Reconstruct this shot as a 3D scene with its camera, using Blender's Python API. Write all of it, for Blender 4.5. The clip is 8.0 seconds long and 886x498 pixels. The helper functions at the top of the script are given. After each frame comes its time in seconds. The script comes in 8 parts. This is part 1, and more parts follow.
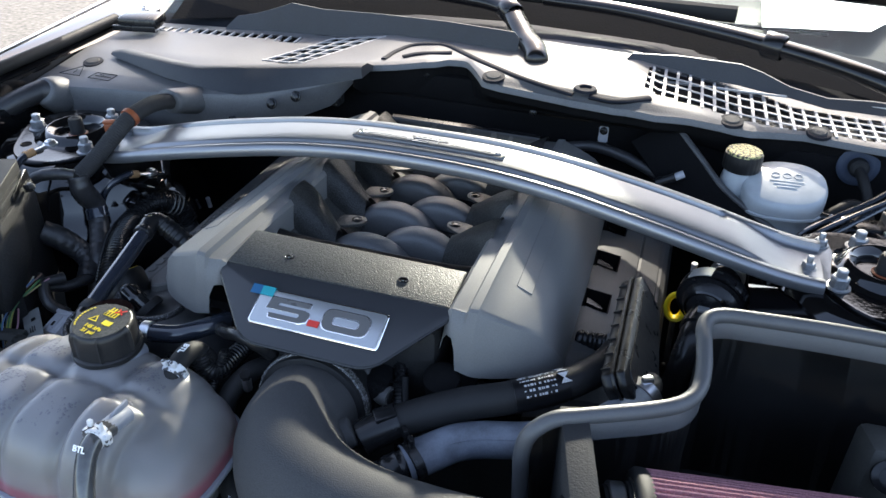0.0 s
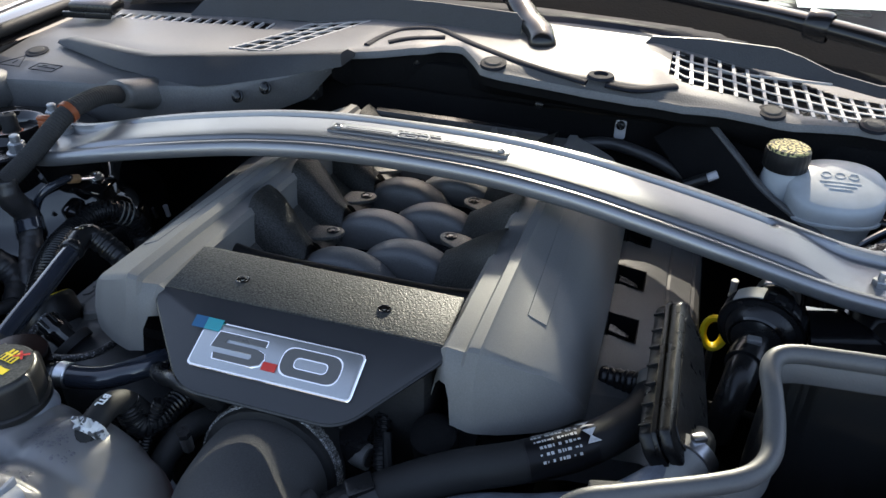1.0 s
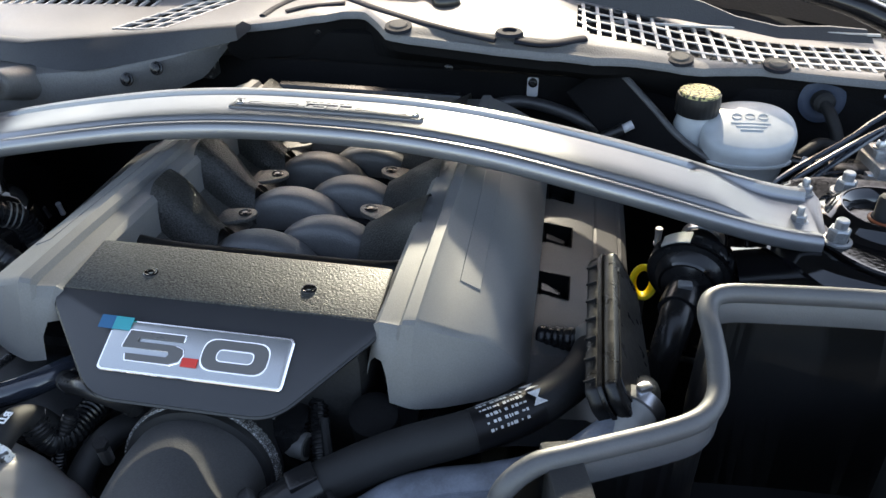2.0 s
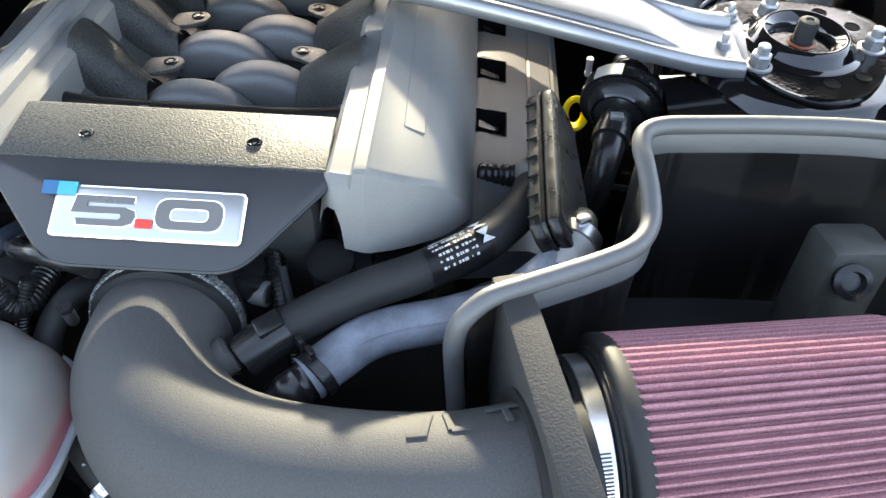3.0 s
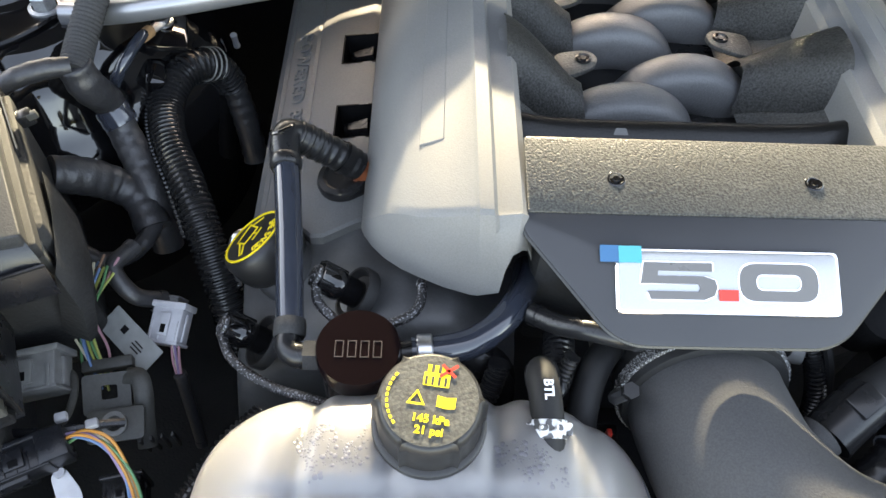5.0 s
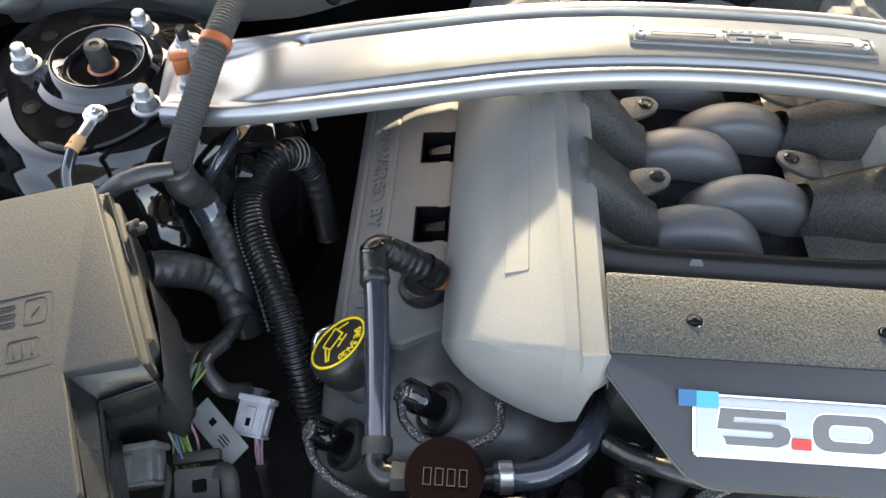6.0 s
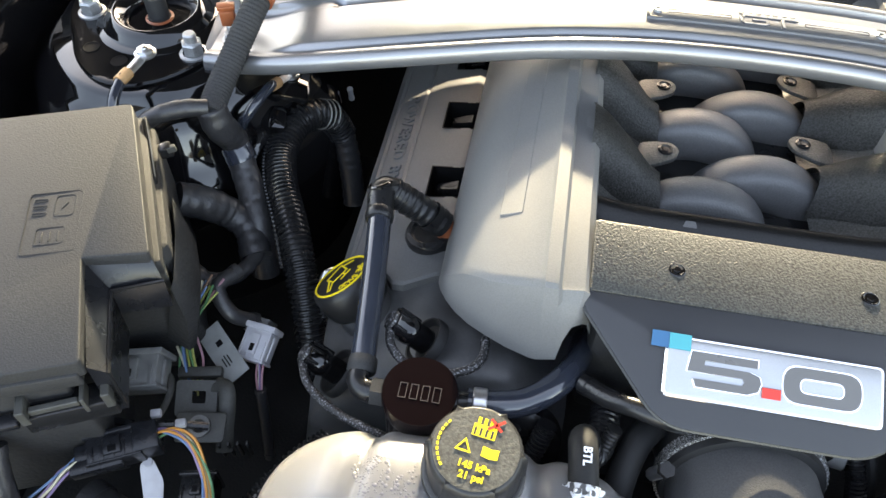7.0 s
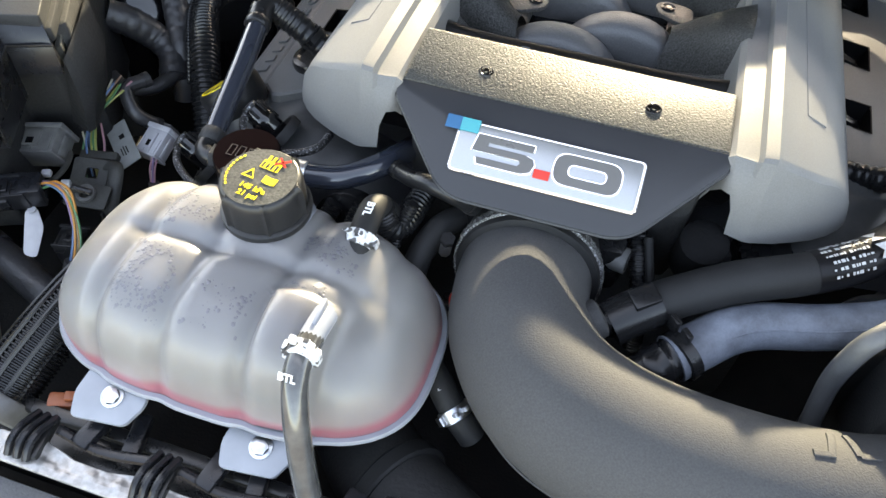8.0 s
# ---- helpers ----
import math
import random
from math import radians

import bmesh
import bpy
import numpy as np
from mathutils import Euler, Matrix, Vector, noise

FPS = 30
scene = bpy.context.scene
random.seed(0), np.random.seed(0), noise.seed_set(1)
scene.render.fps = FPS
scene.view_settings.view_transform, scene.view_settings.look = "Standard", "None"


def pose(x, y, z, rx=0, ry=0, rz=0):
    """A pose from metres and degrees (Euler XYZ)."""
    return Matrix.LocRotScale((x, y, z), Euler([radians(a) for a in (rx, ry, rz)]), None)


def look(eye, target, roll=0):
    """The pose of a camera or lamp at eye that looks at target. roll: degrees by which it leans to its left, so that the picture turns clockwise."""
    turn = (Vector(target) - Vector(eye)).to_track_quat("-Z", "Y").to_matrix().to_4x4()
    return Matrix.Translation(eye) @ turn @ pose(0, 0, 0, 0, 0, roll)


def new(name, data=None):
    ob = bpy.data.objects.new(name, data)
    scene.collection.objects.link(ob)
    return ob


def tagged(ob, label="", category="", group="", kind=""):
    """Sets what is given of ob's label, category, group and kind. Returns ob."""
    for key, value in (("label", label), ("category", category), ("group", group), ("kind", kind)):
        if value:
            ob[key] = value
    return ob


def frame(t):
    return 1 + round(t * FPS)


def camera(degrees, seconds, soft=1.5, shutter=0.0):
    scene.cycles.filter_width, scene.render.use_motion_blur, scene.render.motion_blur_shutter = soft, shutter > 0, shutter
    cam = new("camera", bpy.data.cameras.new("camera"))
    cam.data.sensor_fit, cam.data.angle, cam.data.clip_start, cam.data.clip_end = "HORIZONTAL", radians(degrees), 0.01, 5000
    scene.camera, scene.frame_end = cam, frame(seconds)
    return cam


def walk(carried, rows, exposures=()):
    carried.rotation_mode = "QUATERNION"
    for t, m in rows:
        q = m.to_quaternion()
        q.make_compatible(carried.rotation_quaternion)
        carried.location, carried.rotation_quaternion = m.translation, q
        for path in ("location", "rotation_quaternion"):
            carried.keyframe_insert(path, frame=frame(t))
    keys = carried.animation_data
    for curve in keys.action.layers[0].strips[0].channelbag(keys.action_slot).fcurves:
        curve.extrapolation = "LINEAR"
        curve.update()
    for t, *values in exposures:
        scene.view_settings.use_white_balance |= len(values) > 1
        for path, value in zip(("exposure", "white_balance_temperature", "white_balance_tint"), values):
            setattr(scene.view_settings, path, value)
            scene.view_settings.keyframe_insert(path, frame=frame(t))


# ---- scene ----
cam = camera(60.6, 8.0)
PATH = [
    (0, (0.318, -0.649, 1.412), (-0.183, 0.962, 0.339), 1.4),
    (0.5, (0.303, -0.569, 1.362), (-0.195, 1.046, 0.293), 1.4),
    (1, (0.276, -0.501, 1.332), (-0.217, 1.119, 0.267), 1.2),
    (1.5, (0.258, -0.471, 1.306), (-0.213, 1.147, 0.229), -0.1),
    (2, (0.264, -0.48, 1.308), (-0.011, 1.158, 0.194), 0.1),
    (2.2, (0.271, -0.487, 1.316), (0.108, 1.098, 0.108), 1.2),
    (3.3, (0.197, -0.487, 1.342), (0.184, 0.833, -0.16), 2.6),
    (3.5, (0.144, -0.471, 1.35), (0.15, 0.82, -0.177), 2.9),
    (4, (0.008, -0.429, 1.345), (0.017, 0.81, -0.226), 2.2),
    (4.5, (-0.117, -0.386, 1.325), (-0.087, 0.799, -0.286), 2.2),
    (5, (-0.204, -0.347, 1.333), (-0.156, 0.802, -0.303), 3.2),
    (5.2, (-0.223, -0.327, 1.341), (-0.155, 0.804, -0.307), 4.5),
    (6.3, (-0.254, -0.288, 1.421), (-0.313, 0.902, -0.185), 2.4),
    (6.5, (-0.249, -0.302, 1.419), (-0.328, 0.918, -0.163), 2.5),
    (7, (-0.194, -0.368, 1.386), (-0.379, 0.852, -0.188), 1.8),
    (7.5, (-0.085, -0.453, 1.344), (-0.407, 0.72, -0.244), 1.2),
    (8, (0.042, -0.494, 1.344), (-0.3, 0.669, -0.247), 1.9),
]
LIGHT = [(0.0, 2.56, 7300, 11), (0.5, 2.33, 7400, 11), (1.5, 2.20, 7900, 10), (2.2, 3.00, 8250, 10), (3.3, 3.94, 9200, 9), (4.3, 3.84, 9900, 10), (5.0, 4.04, 10400, 11), (6.5, 3.84, 10200, 11), (8.0, 3.76, 10100, 11)]
walk(cam, [(t, look(eye, target, roll)) for t, eye, target, roll in PATH], LIGHT)

# ---- world, sun and exposure ----
SUN_UP, SUN_SIDE = 42.0, -6.0          # degrees above the horizon, and towards +x of straight behind the windscreen
world = bpy.data.worlds.new("sky")
scene.world = world
world.use_nodes = True
wn = world.node_tree
wn.nodes.clear()
sky = wn.nodes.new("ShaderNodeTexSky")
sky.sky_type, sky.sun_disc = "NISHITA", False
sky.sun_elevation, sky.sun_rotation = radians(SUN_UP), radians(SUN_SIDE)
sky.air_density, sky.dust_density, sky.ozone_density = 0.8, 1.6, 0.8
wbg = wn.nodes.new("ShaderNodeBackground")
wbg.inputs["Strength"].default_value = 0.15
wout = wn.nodes.new("ShaderNodeOutputWorld")
wn.links.new(sky.outputs[0], wbg.inputs[0])
wn.links.new(wbg.outputs[0], wout.inputs[0])
sun = new("sun", bpy.data.lights.new("sun", "SUN"))
sun.data.energy, sun.data.angle, sun.data.color = 1.3, radians(0.53), (1.0, 0.99, 0.94)
ux = math.sin(radians(SUN_SIDE)) * math.cos(radians(SUN_UP))
uy = math.cos(radians(SUN_SIDE)) * math.cos(radians(SUN_UP))
sun.matrix_world = look((ux * 9, uy * 9, 9 * math.sin(radians(SUN_UP)) + 1), (0, 0, 1))

# added lamp for sunlight that the sloping windscreen throws forward, low across the engine
glint = new("windscreen_glint_lamp", bpy.data.lights.new("windscreen_glint_lamp", "AREA"))
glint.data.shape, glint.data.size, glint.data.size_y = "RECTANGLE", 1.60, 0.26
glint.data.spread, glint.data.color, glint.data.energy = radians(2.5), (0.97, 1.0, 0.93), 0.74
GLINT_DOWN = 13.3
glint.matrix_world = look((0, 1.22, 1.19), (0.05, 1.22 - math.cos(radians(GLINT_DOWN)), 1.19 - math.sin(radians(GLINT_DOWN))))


# ---- materials ----
def material(name, color, rough=0.5, metal=0.0, grain=0.0, grain_size=0.002, bump=0.0, bump_size=0.001, dirt=0.12, dirt_size=0.06,
             coat=0.0, rough_var=0.1, spec=0.5, per_part=0.0, relief=0.35):
    """Paint, plastic or metal with fine grain, soft soiling and relief; sizes in metres."""
    m = bpy.data.materials.new(name)
    m.use_nodes = True
    nt = m.node_tree
    n, l = nt.nodes, nt.links
    p = n["Principled BSDF"]
    p.inputs["Metallic"].default_value = metal
    p.inputs["Specular IOR Level"].default_value = spec
    p.inputs["Coat Weight"].default_value = coat
    p.inputs["Coat Roughness"].default_value = 0.06
    co = n.new("ShaderNodeTexCoord")
    big = n.new("ShaderNodeTexNoise")
    big.inputs["Scale"].default_value, big.inputs["Detail"].default_value = 1 / dirt_size, 5
    l.new(co.outputs["Object"], big.inputs["Vector"])
    fine = n.new("ShaderNodeTexNoise")
    fine.inputs["Scale"].default_value, fine.inputs["Detail"].default_value = 1 / grain_size, 2
    l.new(co.outputs["Object"], fine.inputs["Vector"])
    def value(src, amount):
        k = n.new("ShaderNodeMath")
        k.operation = "MULTIPLY_ADD"
        k.inputs[1].default_value, k.inputs[2].default_value = 2 * amount, 1 - amount
        l.new(src, k.inputs[0])
        return k.outputs[0]
    mul = n.new("ShaderNodeMath")
    mul.operation = "MULTIPLY"
    l.new(value(big.outputs["Fac"], dirt), mul.inputs[0])
    l.new(value(fine.outputs["Fac"], grain), mul.inputs[1])
    last = mul.outputs[0]
    if per_part:
        info = n.new("ShaderNodeObjectInfo")
        more = n.new("ShaderNodeMath")
        more.operation = "MULTIPLY"
        l.new(last, more.inputs[0])
        l.new(value(info.outputs["Random"], per_part), more.inputs[1])
        last = more.outputs[0]
    sc = n.new("ShaderNodeVectorMath")
    sc.operation = "SCALE"
    sc.inputs[0].default_value = color
    l.new(last, sc.inputs["Scale"])
    l.new(sc.outputs[0], p.inputs["Base Color"])
    r = n.new("ShaderNodeMath")
    r.operation = "MULTIPLY_ADD"
    r.inputs[1].default_value, r.inputs[2].default_value = 2 * rough_var, rough - rough_var
    l.new(big.outputs["Fac"], r.inputs[0])
    l.new(r.outputs[0], p.inputs["Roughness"])
    if bump:
        b = n.new("ShaderNodeBump")
        b.inputs["Strength"].default_value, b.inputs["Distance"].default_value = min(1.0, bump), bump_size * relief
        tex = n.new("ShaderNodeTexNoise")
        tex.inputs["Scale"].default_value, tex.inputs["Detail"].default_value = 1 / bump_size, 1
        l.new(co.outputs["Object"], tex.inputs["Vector"])
        l.new(tex.outputs["Fac"], b.inputs["Height"])
        l.new(b.outputs[0], p.inputs["Normal"])
    return m


GREY = material("moulded_grey_plastic", (0.115, 0.115, 0.114), 0.56, grain=0.22, grain_size=0.0012, bump=0.35, bump_size=0.0012, dirt=0.16, spec=0.4, relief=0.25)
GREY2 = material("grey_plastic_cover", (0.077, 0.078, 0.079), 0.58, grain=0.25, grain_size=0.0014, bump=0.3, bump_size=0.0014, dirt=0.25, dirt_size=0.04, spec=0.35)
RUNNER = material("dark_grey_runner_plastic", (0.084, 0.085, 0.088), 0.44, grain=0.25, grain_size=0.0018, bump=0.45, bump_size=0.0018, dirt=0.15, spec=0.45)
GRAIN = material("grained_black_plastic", (0.046, 0.0455, 0.041), 0.52, grain=1.5, grain_size=0.0017, bump=1.0, bump_size=0.0017, dirt=0.12, relief=0.30, spec=0.28)
ARM = material("grained_dark_strap_plastic", (0.046, 0.0458, 0.044), 0.46, grain=1.3, grain_size=0.0018, bump=1.0, bump_size=0.0018, dirt=0.15, relief=0.36, spec=0.42)
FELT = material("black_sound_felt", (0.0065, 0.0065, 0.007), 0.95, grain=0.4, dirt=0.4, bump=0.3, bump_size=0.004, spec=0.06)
BLACKPL = material("smooth_black_plastic", (0.010, 0.0102, 0.011), 0.26, grain=0.1, bump=0.15, bump_size=0.001, dirt=0.15, spec=0.35)
TROUGH = material("dark_grained_step", (0.008, 0.008, 0.0079), 0.34, grain=0.8, grain_size=0.0018, bump=0.4, bump_size=0.0018, dirt=0.2, relief=0.2, spec=0.35)
SATIN = material("satin_black_cover", (0.022, 0.0228, 0.0258), 0.40, grain=0.06, bump=0.08, bump_size=0.0008, dirt=0.1, spec=0.4)
GLOSS = material("gloss_black_paint", (0.004, 0.004, 0.0045), 0.06, grain=0.05, dirt=0.3, dirt_size=0.04, coat=0.2, rough_var=0.03)
POCKET = material("black_pocket_plastic", (0.0045, 0.0045, 0.005), 0.6, dirt=0.3, dirt_size=0.01, spec=0.04)
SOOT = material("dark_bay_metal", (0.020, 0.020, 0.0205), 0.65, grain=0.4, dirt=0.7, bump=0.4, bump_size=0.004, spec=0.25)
RUBBER = material("black_rubber", (0.013, 0.0132, 0.0138), 0.62, grain=0.2, bump=0.25, bump_size=0.0012, dirt=0.35, dirt_size=0.03, spec=0.25)
TUBE = material("moulded_intake_plastic", (0.047, 0.0475, 0.0485), 0.72, grain=0.35, grain_size=0.0014, bump=0.7, bump_size=0.0013, dirt=0.12, relief=0.3, spec=0.18)
TAPE = material("shiny_wound_tape", (0.022, 0.022, 0.024), 0.40, grain=0.3, grain_size=0.002, bump=0.35, bump_size=0.003, dirt=0.35, dirt_size=0.02)
CLOTH = material("dull_cloth_sleeve", (0.030, 0.030, 0.031), 0.85, grain=0.5, grain_size=0.0015, bump=0.8, bump_size=0.0018, dirt=0.3, dirt_size=0.02, spec=0.2)
DULL = material("dull_black_plastic", (0.006, 0.006, 0.0065), 0.22, grain=0.2, dirt=0.3, bump=0.3, bump_size=0.003, spec=0.3)
ZINC = material("dull_zinc_nut", (0.34, 0.35, 0.36), 0.44, metal=0.75, grain=0.2, bump=0.2, bump_size=0.0015, dirt=0.3, dirt_size=0.008)
SILVER = material("silver_powder_coat", (0.225, 0.229, 0.239), 0.35, metal=0.72, grain=0.08, grain_size=0.0012, bump=0.06, bump_size=0.0012, dirt=0.08, dirt_size=0.03, rough_var=0.05)
PLATELINE = material("grey_plate_lines", (0.055, 0.055, 0.058), 0.4, metal=0.6, dirt=0.1)
STEEL = material("zinc_plated_steel", (0.55, 0.56, 0.58), 0.33, metal=1.0, grain=0.12, bump=0.1, bump_size=0.001, dirt=0.2, dirt_size=0.02)
ALU = material("cast_aluminium", (0.30, 0.30, 0.30), 0.45, metal=0.85, grain=0.3, bump=0.4, bump_size=0.002, dirt=0.5, dirt_size=0.02)
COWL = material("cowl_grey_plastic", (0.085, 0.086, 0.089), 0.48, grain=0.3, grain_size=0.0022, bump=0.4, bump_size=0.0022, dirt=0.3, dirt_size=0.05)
# grille bars' sunlight is put into this colour, far paler than COWL
GRATE = material("sunlit_grille_plastic", (0.30, 0.30, 0.302), 0.40, grain=0.1, bump=0.15, bump_size=0.0016, dirt=0.2)
# cowl grey with the front lip's shade put into it: darker and bluer
COWLMID = material("cowl_slate_shade", (0.030, 0.032, 0.037), 0.55, grain=0.25, grain_size=0.002, bump=0.3, bump_size=0.002, dirt=0.25, dirt_size=0.04, spec=0.3)
WIPER = material("satin_black_wiper", (0.006, 0.006, 0.0068), 0.22, grain=0.15, dirt=0.3, dirt_size=0.03, spec=0.4)
FOIL = material("creased_foil_strip", (0.30, 0.30, 0.295), 0.42, metal=0.8, grain=0.4, grain_size=0.004, bump=1.0, bump_size=0.012, dirt=0.5, dirt_size=0.03, relief=0.3)
COWLDARK = material("cowl_dark_rubber", (0.010, 0.012, 0.018), 0.7, grain=0.1, bump=0.3, bump_size=0.0016, dirt=0.15, spec=0.15)
FUSE = material("fuse_box_grey_plastic", (0.0225, 0.023, 0.0238), 0.6, grain=0.6, grain_size=0.0014, bump=0.6, bump_size=0.0014, dirt=0.12, spec=0.22, relief=0.25)
BLUEHOSE = material("dusty_blue_grey_hose", (0.100, 0.114, 0.140), 0.62, grain=0.2, bump=0.25, bump_size=0.002, dirt=0.9, dirt_size=0.02)
CAPPL = material("dusty_cap_plastic", (0.050, 0.049, 0.043), 0.6, grain=0.9, grain_size=0.0025, bump=0.5, bump_size=0.002, dirt=0.35, dirt_size=0.02, spec=0.25)
FRAMEPL = material("blue_black_frame_plastic", (0.008, 0.0085, 0.0105), 0.28, grain=0.2, bump=0.12, bump_size=0.002, dirt=0.3, dirt_size=0.02, spec=0.35)
PLATEPL = material("worn_lit_grey_plastic", (0.040, 0.040, 0.037), 0.5, grain=0.3, dirt=0.5, dirt_size=0.015, spec=0.3)
CAPPL2 = material("satin_black_cap_plastic", (0.012, 0.012, 0.0125), 0.38, grain=0.4, grain_size=0.002, dirt=0.4, dirt_size=0.02, spec=0.35)
WHITE = material("white_print", (0.8, 0.8, 0.8), 0.5)
HOSEPRINT = material("worn_white_hose_print", (0.42, 0.42, 0.42), 0.6, grain=0.6, grain_size=0.003)
YELLOW = material("yellow_print", (0.75, 0.55, 0.02), 0.5)
YELPL = material("yellow_plastic", (0.80, 0.58, 0.02), 0.38, dirt=0.1)
RED = material("red_print", (0.55, 0.03, 0.02), 0.4)
ORANGE = material("orange_brown_plastic", (0.24, 0.062, 0.022), 0.45, dirt=0.2)
BLUEGROM = material("blue_grey_rubber", (0.030, 0.040, 0.062), 0.6, grain=0.2, dirt=0.3, dirt_size=0.02, spec=0.25)
BADGE = material("brushed_badge_metal", (0.37, 0.380, 0.390), 0.36, metal=0.75, grain=0.10, grain_size=0.0009, dirt=0.04, rough_var=0.04)
CHROME = material("bright_chrome", (0.85, 0.86, 0.88), 0.08, metal=1.0, dirt=0.02, rough_var=0.02)
DIGIT = material("dark_badge_infill", (0.11, 0.107, 0.104), 0.3, metal=0.3, dirt=0.05)
FILM = material("blue_protective_film", (0.002, 0.25, 0.29), 0.2, dirt=0.05)
FILM2 = material("dark_blue_film_tab", (0.002, 0.085, 0.19), 0.3, dirt=0.05)
PINK = material("oiled_pink_cotton", (0.235, 0.110, 0.128), 0.85, grain=0.6, grain_size=0.0016, bump=0.8, bump_size=0.0018, dirt=0.25, dirt_size=0.03, spec=0.2)
LGREY = material("light_grey_connector", (0.36, 0.36, 0.38), 0.45, dirt=0.2, dirt_size=0.01)
MGREY = material("mid_grey_connector", (0.11, 0.11, 0.108), 0.5, dirt=0.5, dirt_size=0.01, bump=0.2, bump_size=0.002)
CANLID = material("dark_red_anodised_lid", (0.0042, 0.0022, 0.0025), 0.13, dirt=0.3, spec=0.3, rough_var=0.04)
ENGRAVE = material("etched_print", (0.030, 0.025, 0.026), 0.4, spec=0.2)
MILK = material("milky_plastic", (0.20, 0.215, 0.245), 0.40, dirt=0.2, dirt_size=0.02)
SAND = material("pale_paving", (0.150, 0.138, 0.118), 0.9, grain=0.9, grain_size=0.035, dirt=0.35, dirt_size=0.5, bump=0.6, bump_size=0.03)
CLEARHOSE = material("shiny_blue_black_hose", (0.018, 0.022, 0.031), 0.14, dirt=0.2, dirt_size=0.03, coat=0.5)
TAN = material("worn_brown_tape", (0.30, 0.17, 0.08), 0.6, dirt=0.3, dirt_size=0.004)
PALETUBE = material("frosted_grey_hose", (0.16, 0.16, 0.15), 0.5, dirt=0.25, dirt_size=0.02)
PALENECK = material("pale_grey_hose_end", (0.20, 0.205, 0.20), 0.45, dirt=0.4, dirt_size=0.015)
PRINT = material("dark_printed_film", (0.006, 0.006, 0.007), 0.35, spec=0.2)


MOUNT = material("black_mount_plate", (0.0035, 0.0035, 0.004), 0.11, grain=0.5, grain_size=0.003, dirt=0.5, dirt_size=0.02, spec=0.25, bump=0.12, bump_size=0.004, rough_var=0.05)
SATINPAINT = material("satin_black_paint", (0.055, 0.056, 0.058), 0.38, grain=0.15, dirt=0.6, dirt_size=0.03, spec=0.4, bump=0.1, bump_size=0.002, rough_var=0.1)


def speckled(name, dark, light, size, share, rough=0.5):
    """Dark strands or dust with pale flecks."""
    m = bpy.data.materials.new(name)
    m.use_nodes = True
    n, l = m.node_tree.nodes, m.node_tree.links
    p = n["Principled BSDF"]
    p.inputs["Roughness"].default_value = rough
    co = n.new("ShaderNodeTexCoord")
    tex = n.new("ShaderNodeTexNoise")
    tex.inputs["Scale"].default_value, tex.inputs["Detail"].default_value = 1 / size, 1
    l.new(co.outputs["Object"], tex.inputs["Vector"])
    ramp = n.new("ShaderNodeValToRGB")
    e = ramp.color_ramp.elements
    e[0].position, e[0].color = share - .03, (*dark, 1)
    e[1].position, e[1].color = share + .03, (*light, 1)
    l.new(tex.outputs["Fac"], ramp.inputs["Fac"])
    l.new(ramp.outputs[0], p.inputs["Base Color"])
    b = n.new("ShaderNodeBump")
    b.inputs["Strength"].default_value, b.inputs["Distance"].default_value = 0.8, size * .5
    l.new(tex.outputs["Fac"], b.inputs["Height"])
    l.new(b.outputs[0], p.inputs["Normal"])
    return m


DUSTY = speckled("dusty_black_rubber", (0.010, 0.010, 0.010), (0.10, 0.08, 0.045), 0.0022, 0.62, 0.6)
OCHRE = speckled("dusty_cap_top", (0.030, 0.028, 0.020), (0.42, 0.37, 0.16), 0.0035, 0.5, 0.7)
BRAID = speckled("braided_wire_sleeve", (0.010, 0.010, 0.011), (0.22, 0.22, 0.23), 0.0016, 0.60, 0.45)
PLENUM = speckled("crumpled_plenum_foam", (0.012, 0.012, 0.012), (0.12, 0.12, 0.115), 0.012, 0.60, 0.8)
SERRATED = speckled("serrated_band", (0.018, 0.018, 0.018), (0.34, 0.34, 0.34), 0.0010, 0.56, 0.4)


def glass_material():
    """Clear pane: nearly all light goes straight through, a little is mirrored."""
    m = bpy.data.materials.new("windscreen_glass")
    m.use_nodes = True
    n, l = m.node_tree.nodes, m.node_tree.links
    clear, gloss, mix = n.new("ShaderNodeBsdfTransparent"), n.new("ShaderNodeBsdfGlossy"), n.new("ShaderNodeMixShader")
    clear.inputs["Color"].default_value = (0.80, 0.88, 0.86, 1)
    gloss.inputs["Roughness"].default_value = 0.02
    mix.inputs["Fac"].default_value = 0.045
    l.new(clear.outputs[0], mix.inputs[1])
    l.new(gloss.outputs[0], mix.inputs[2])
    l.new(mix.outputs[0], n["Material Output"].inputs["Surface"])
    n.remove(n["Principled BSDF"])
    return m


GLASS = glass_material()


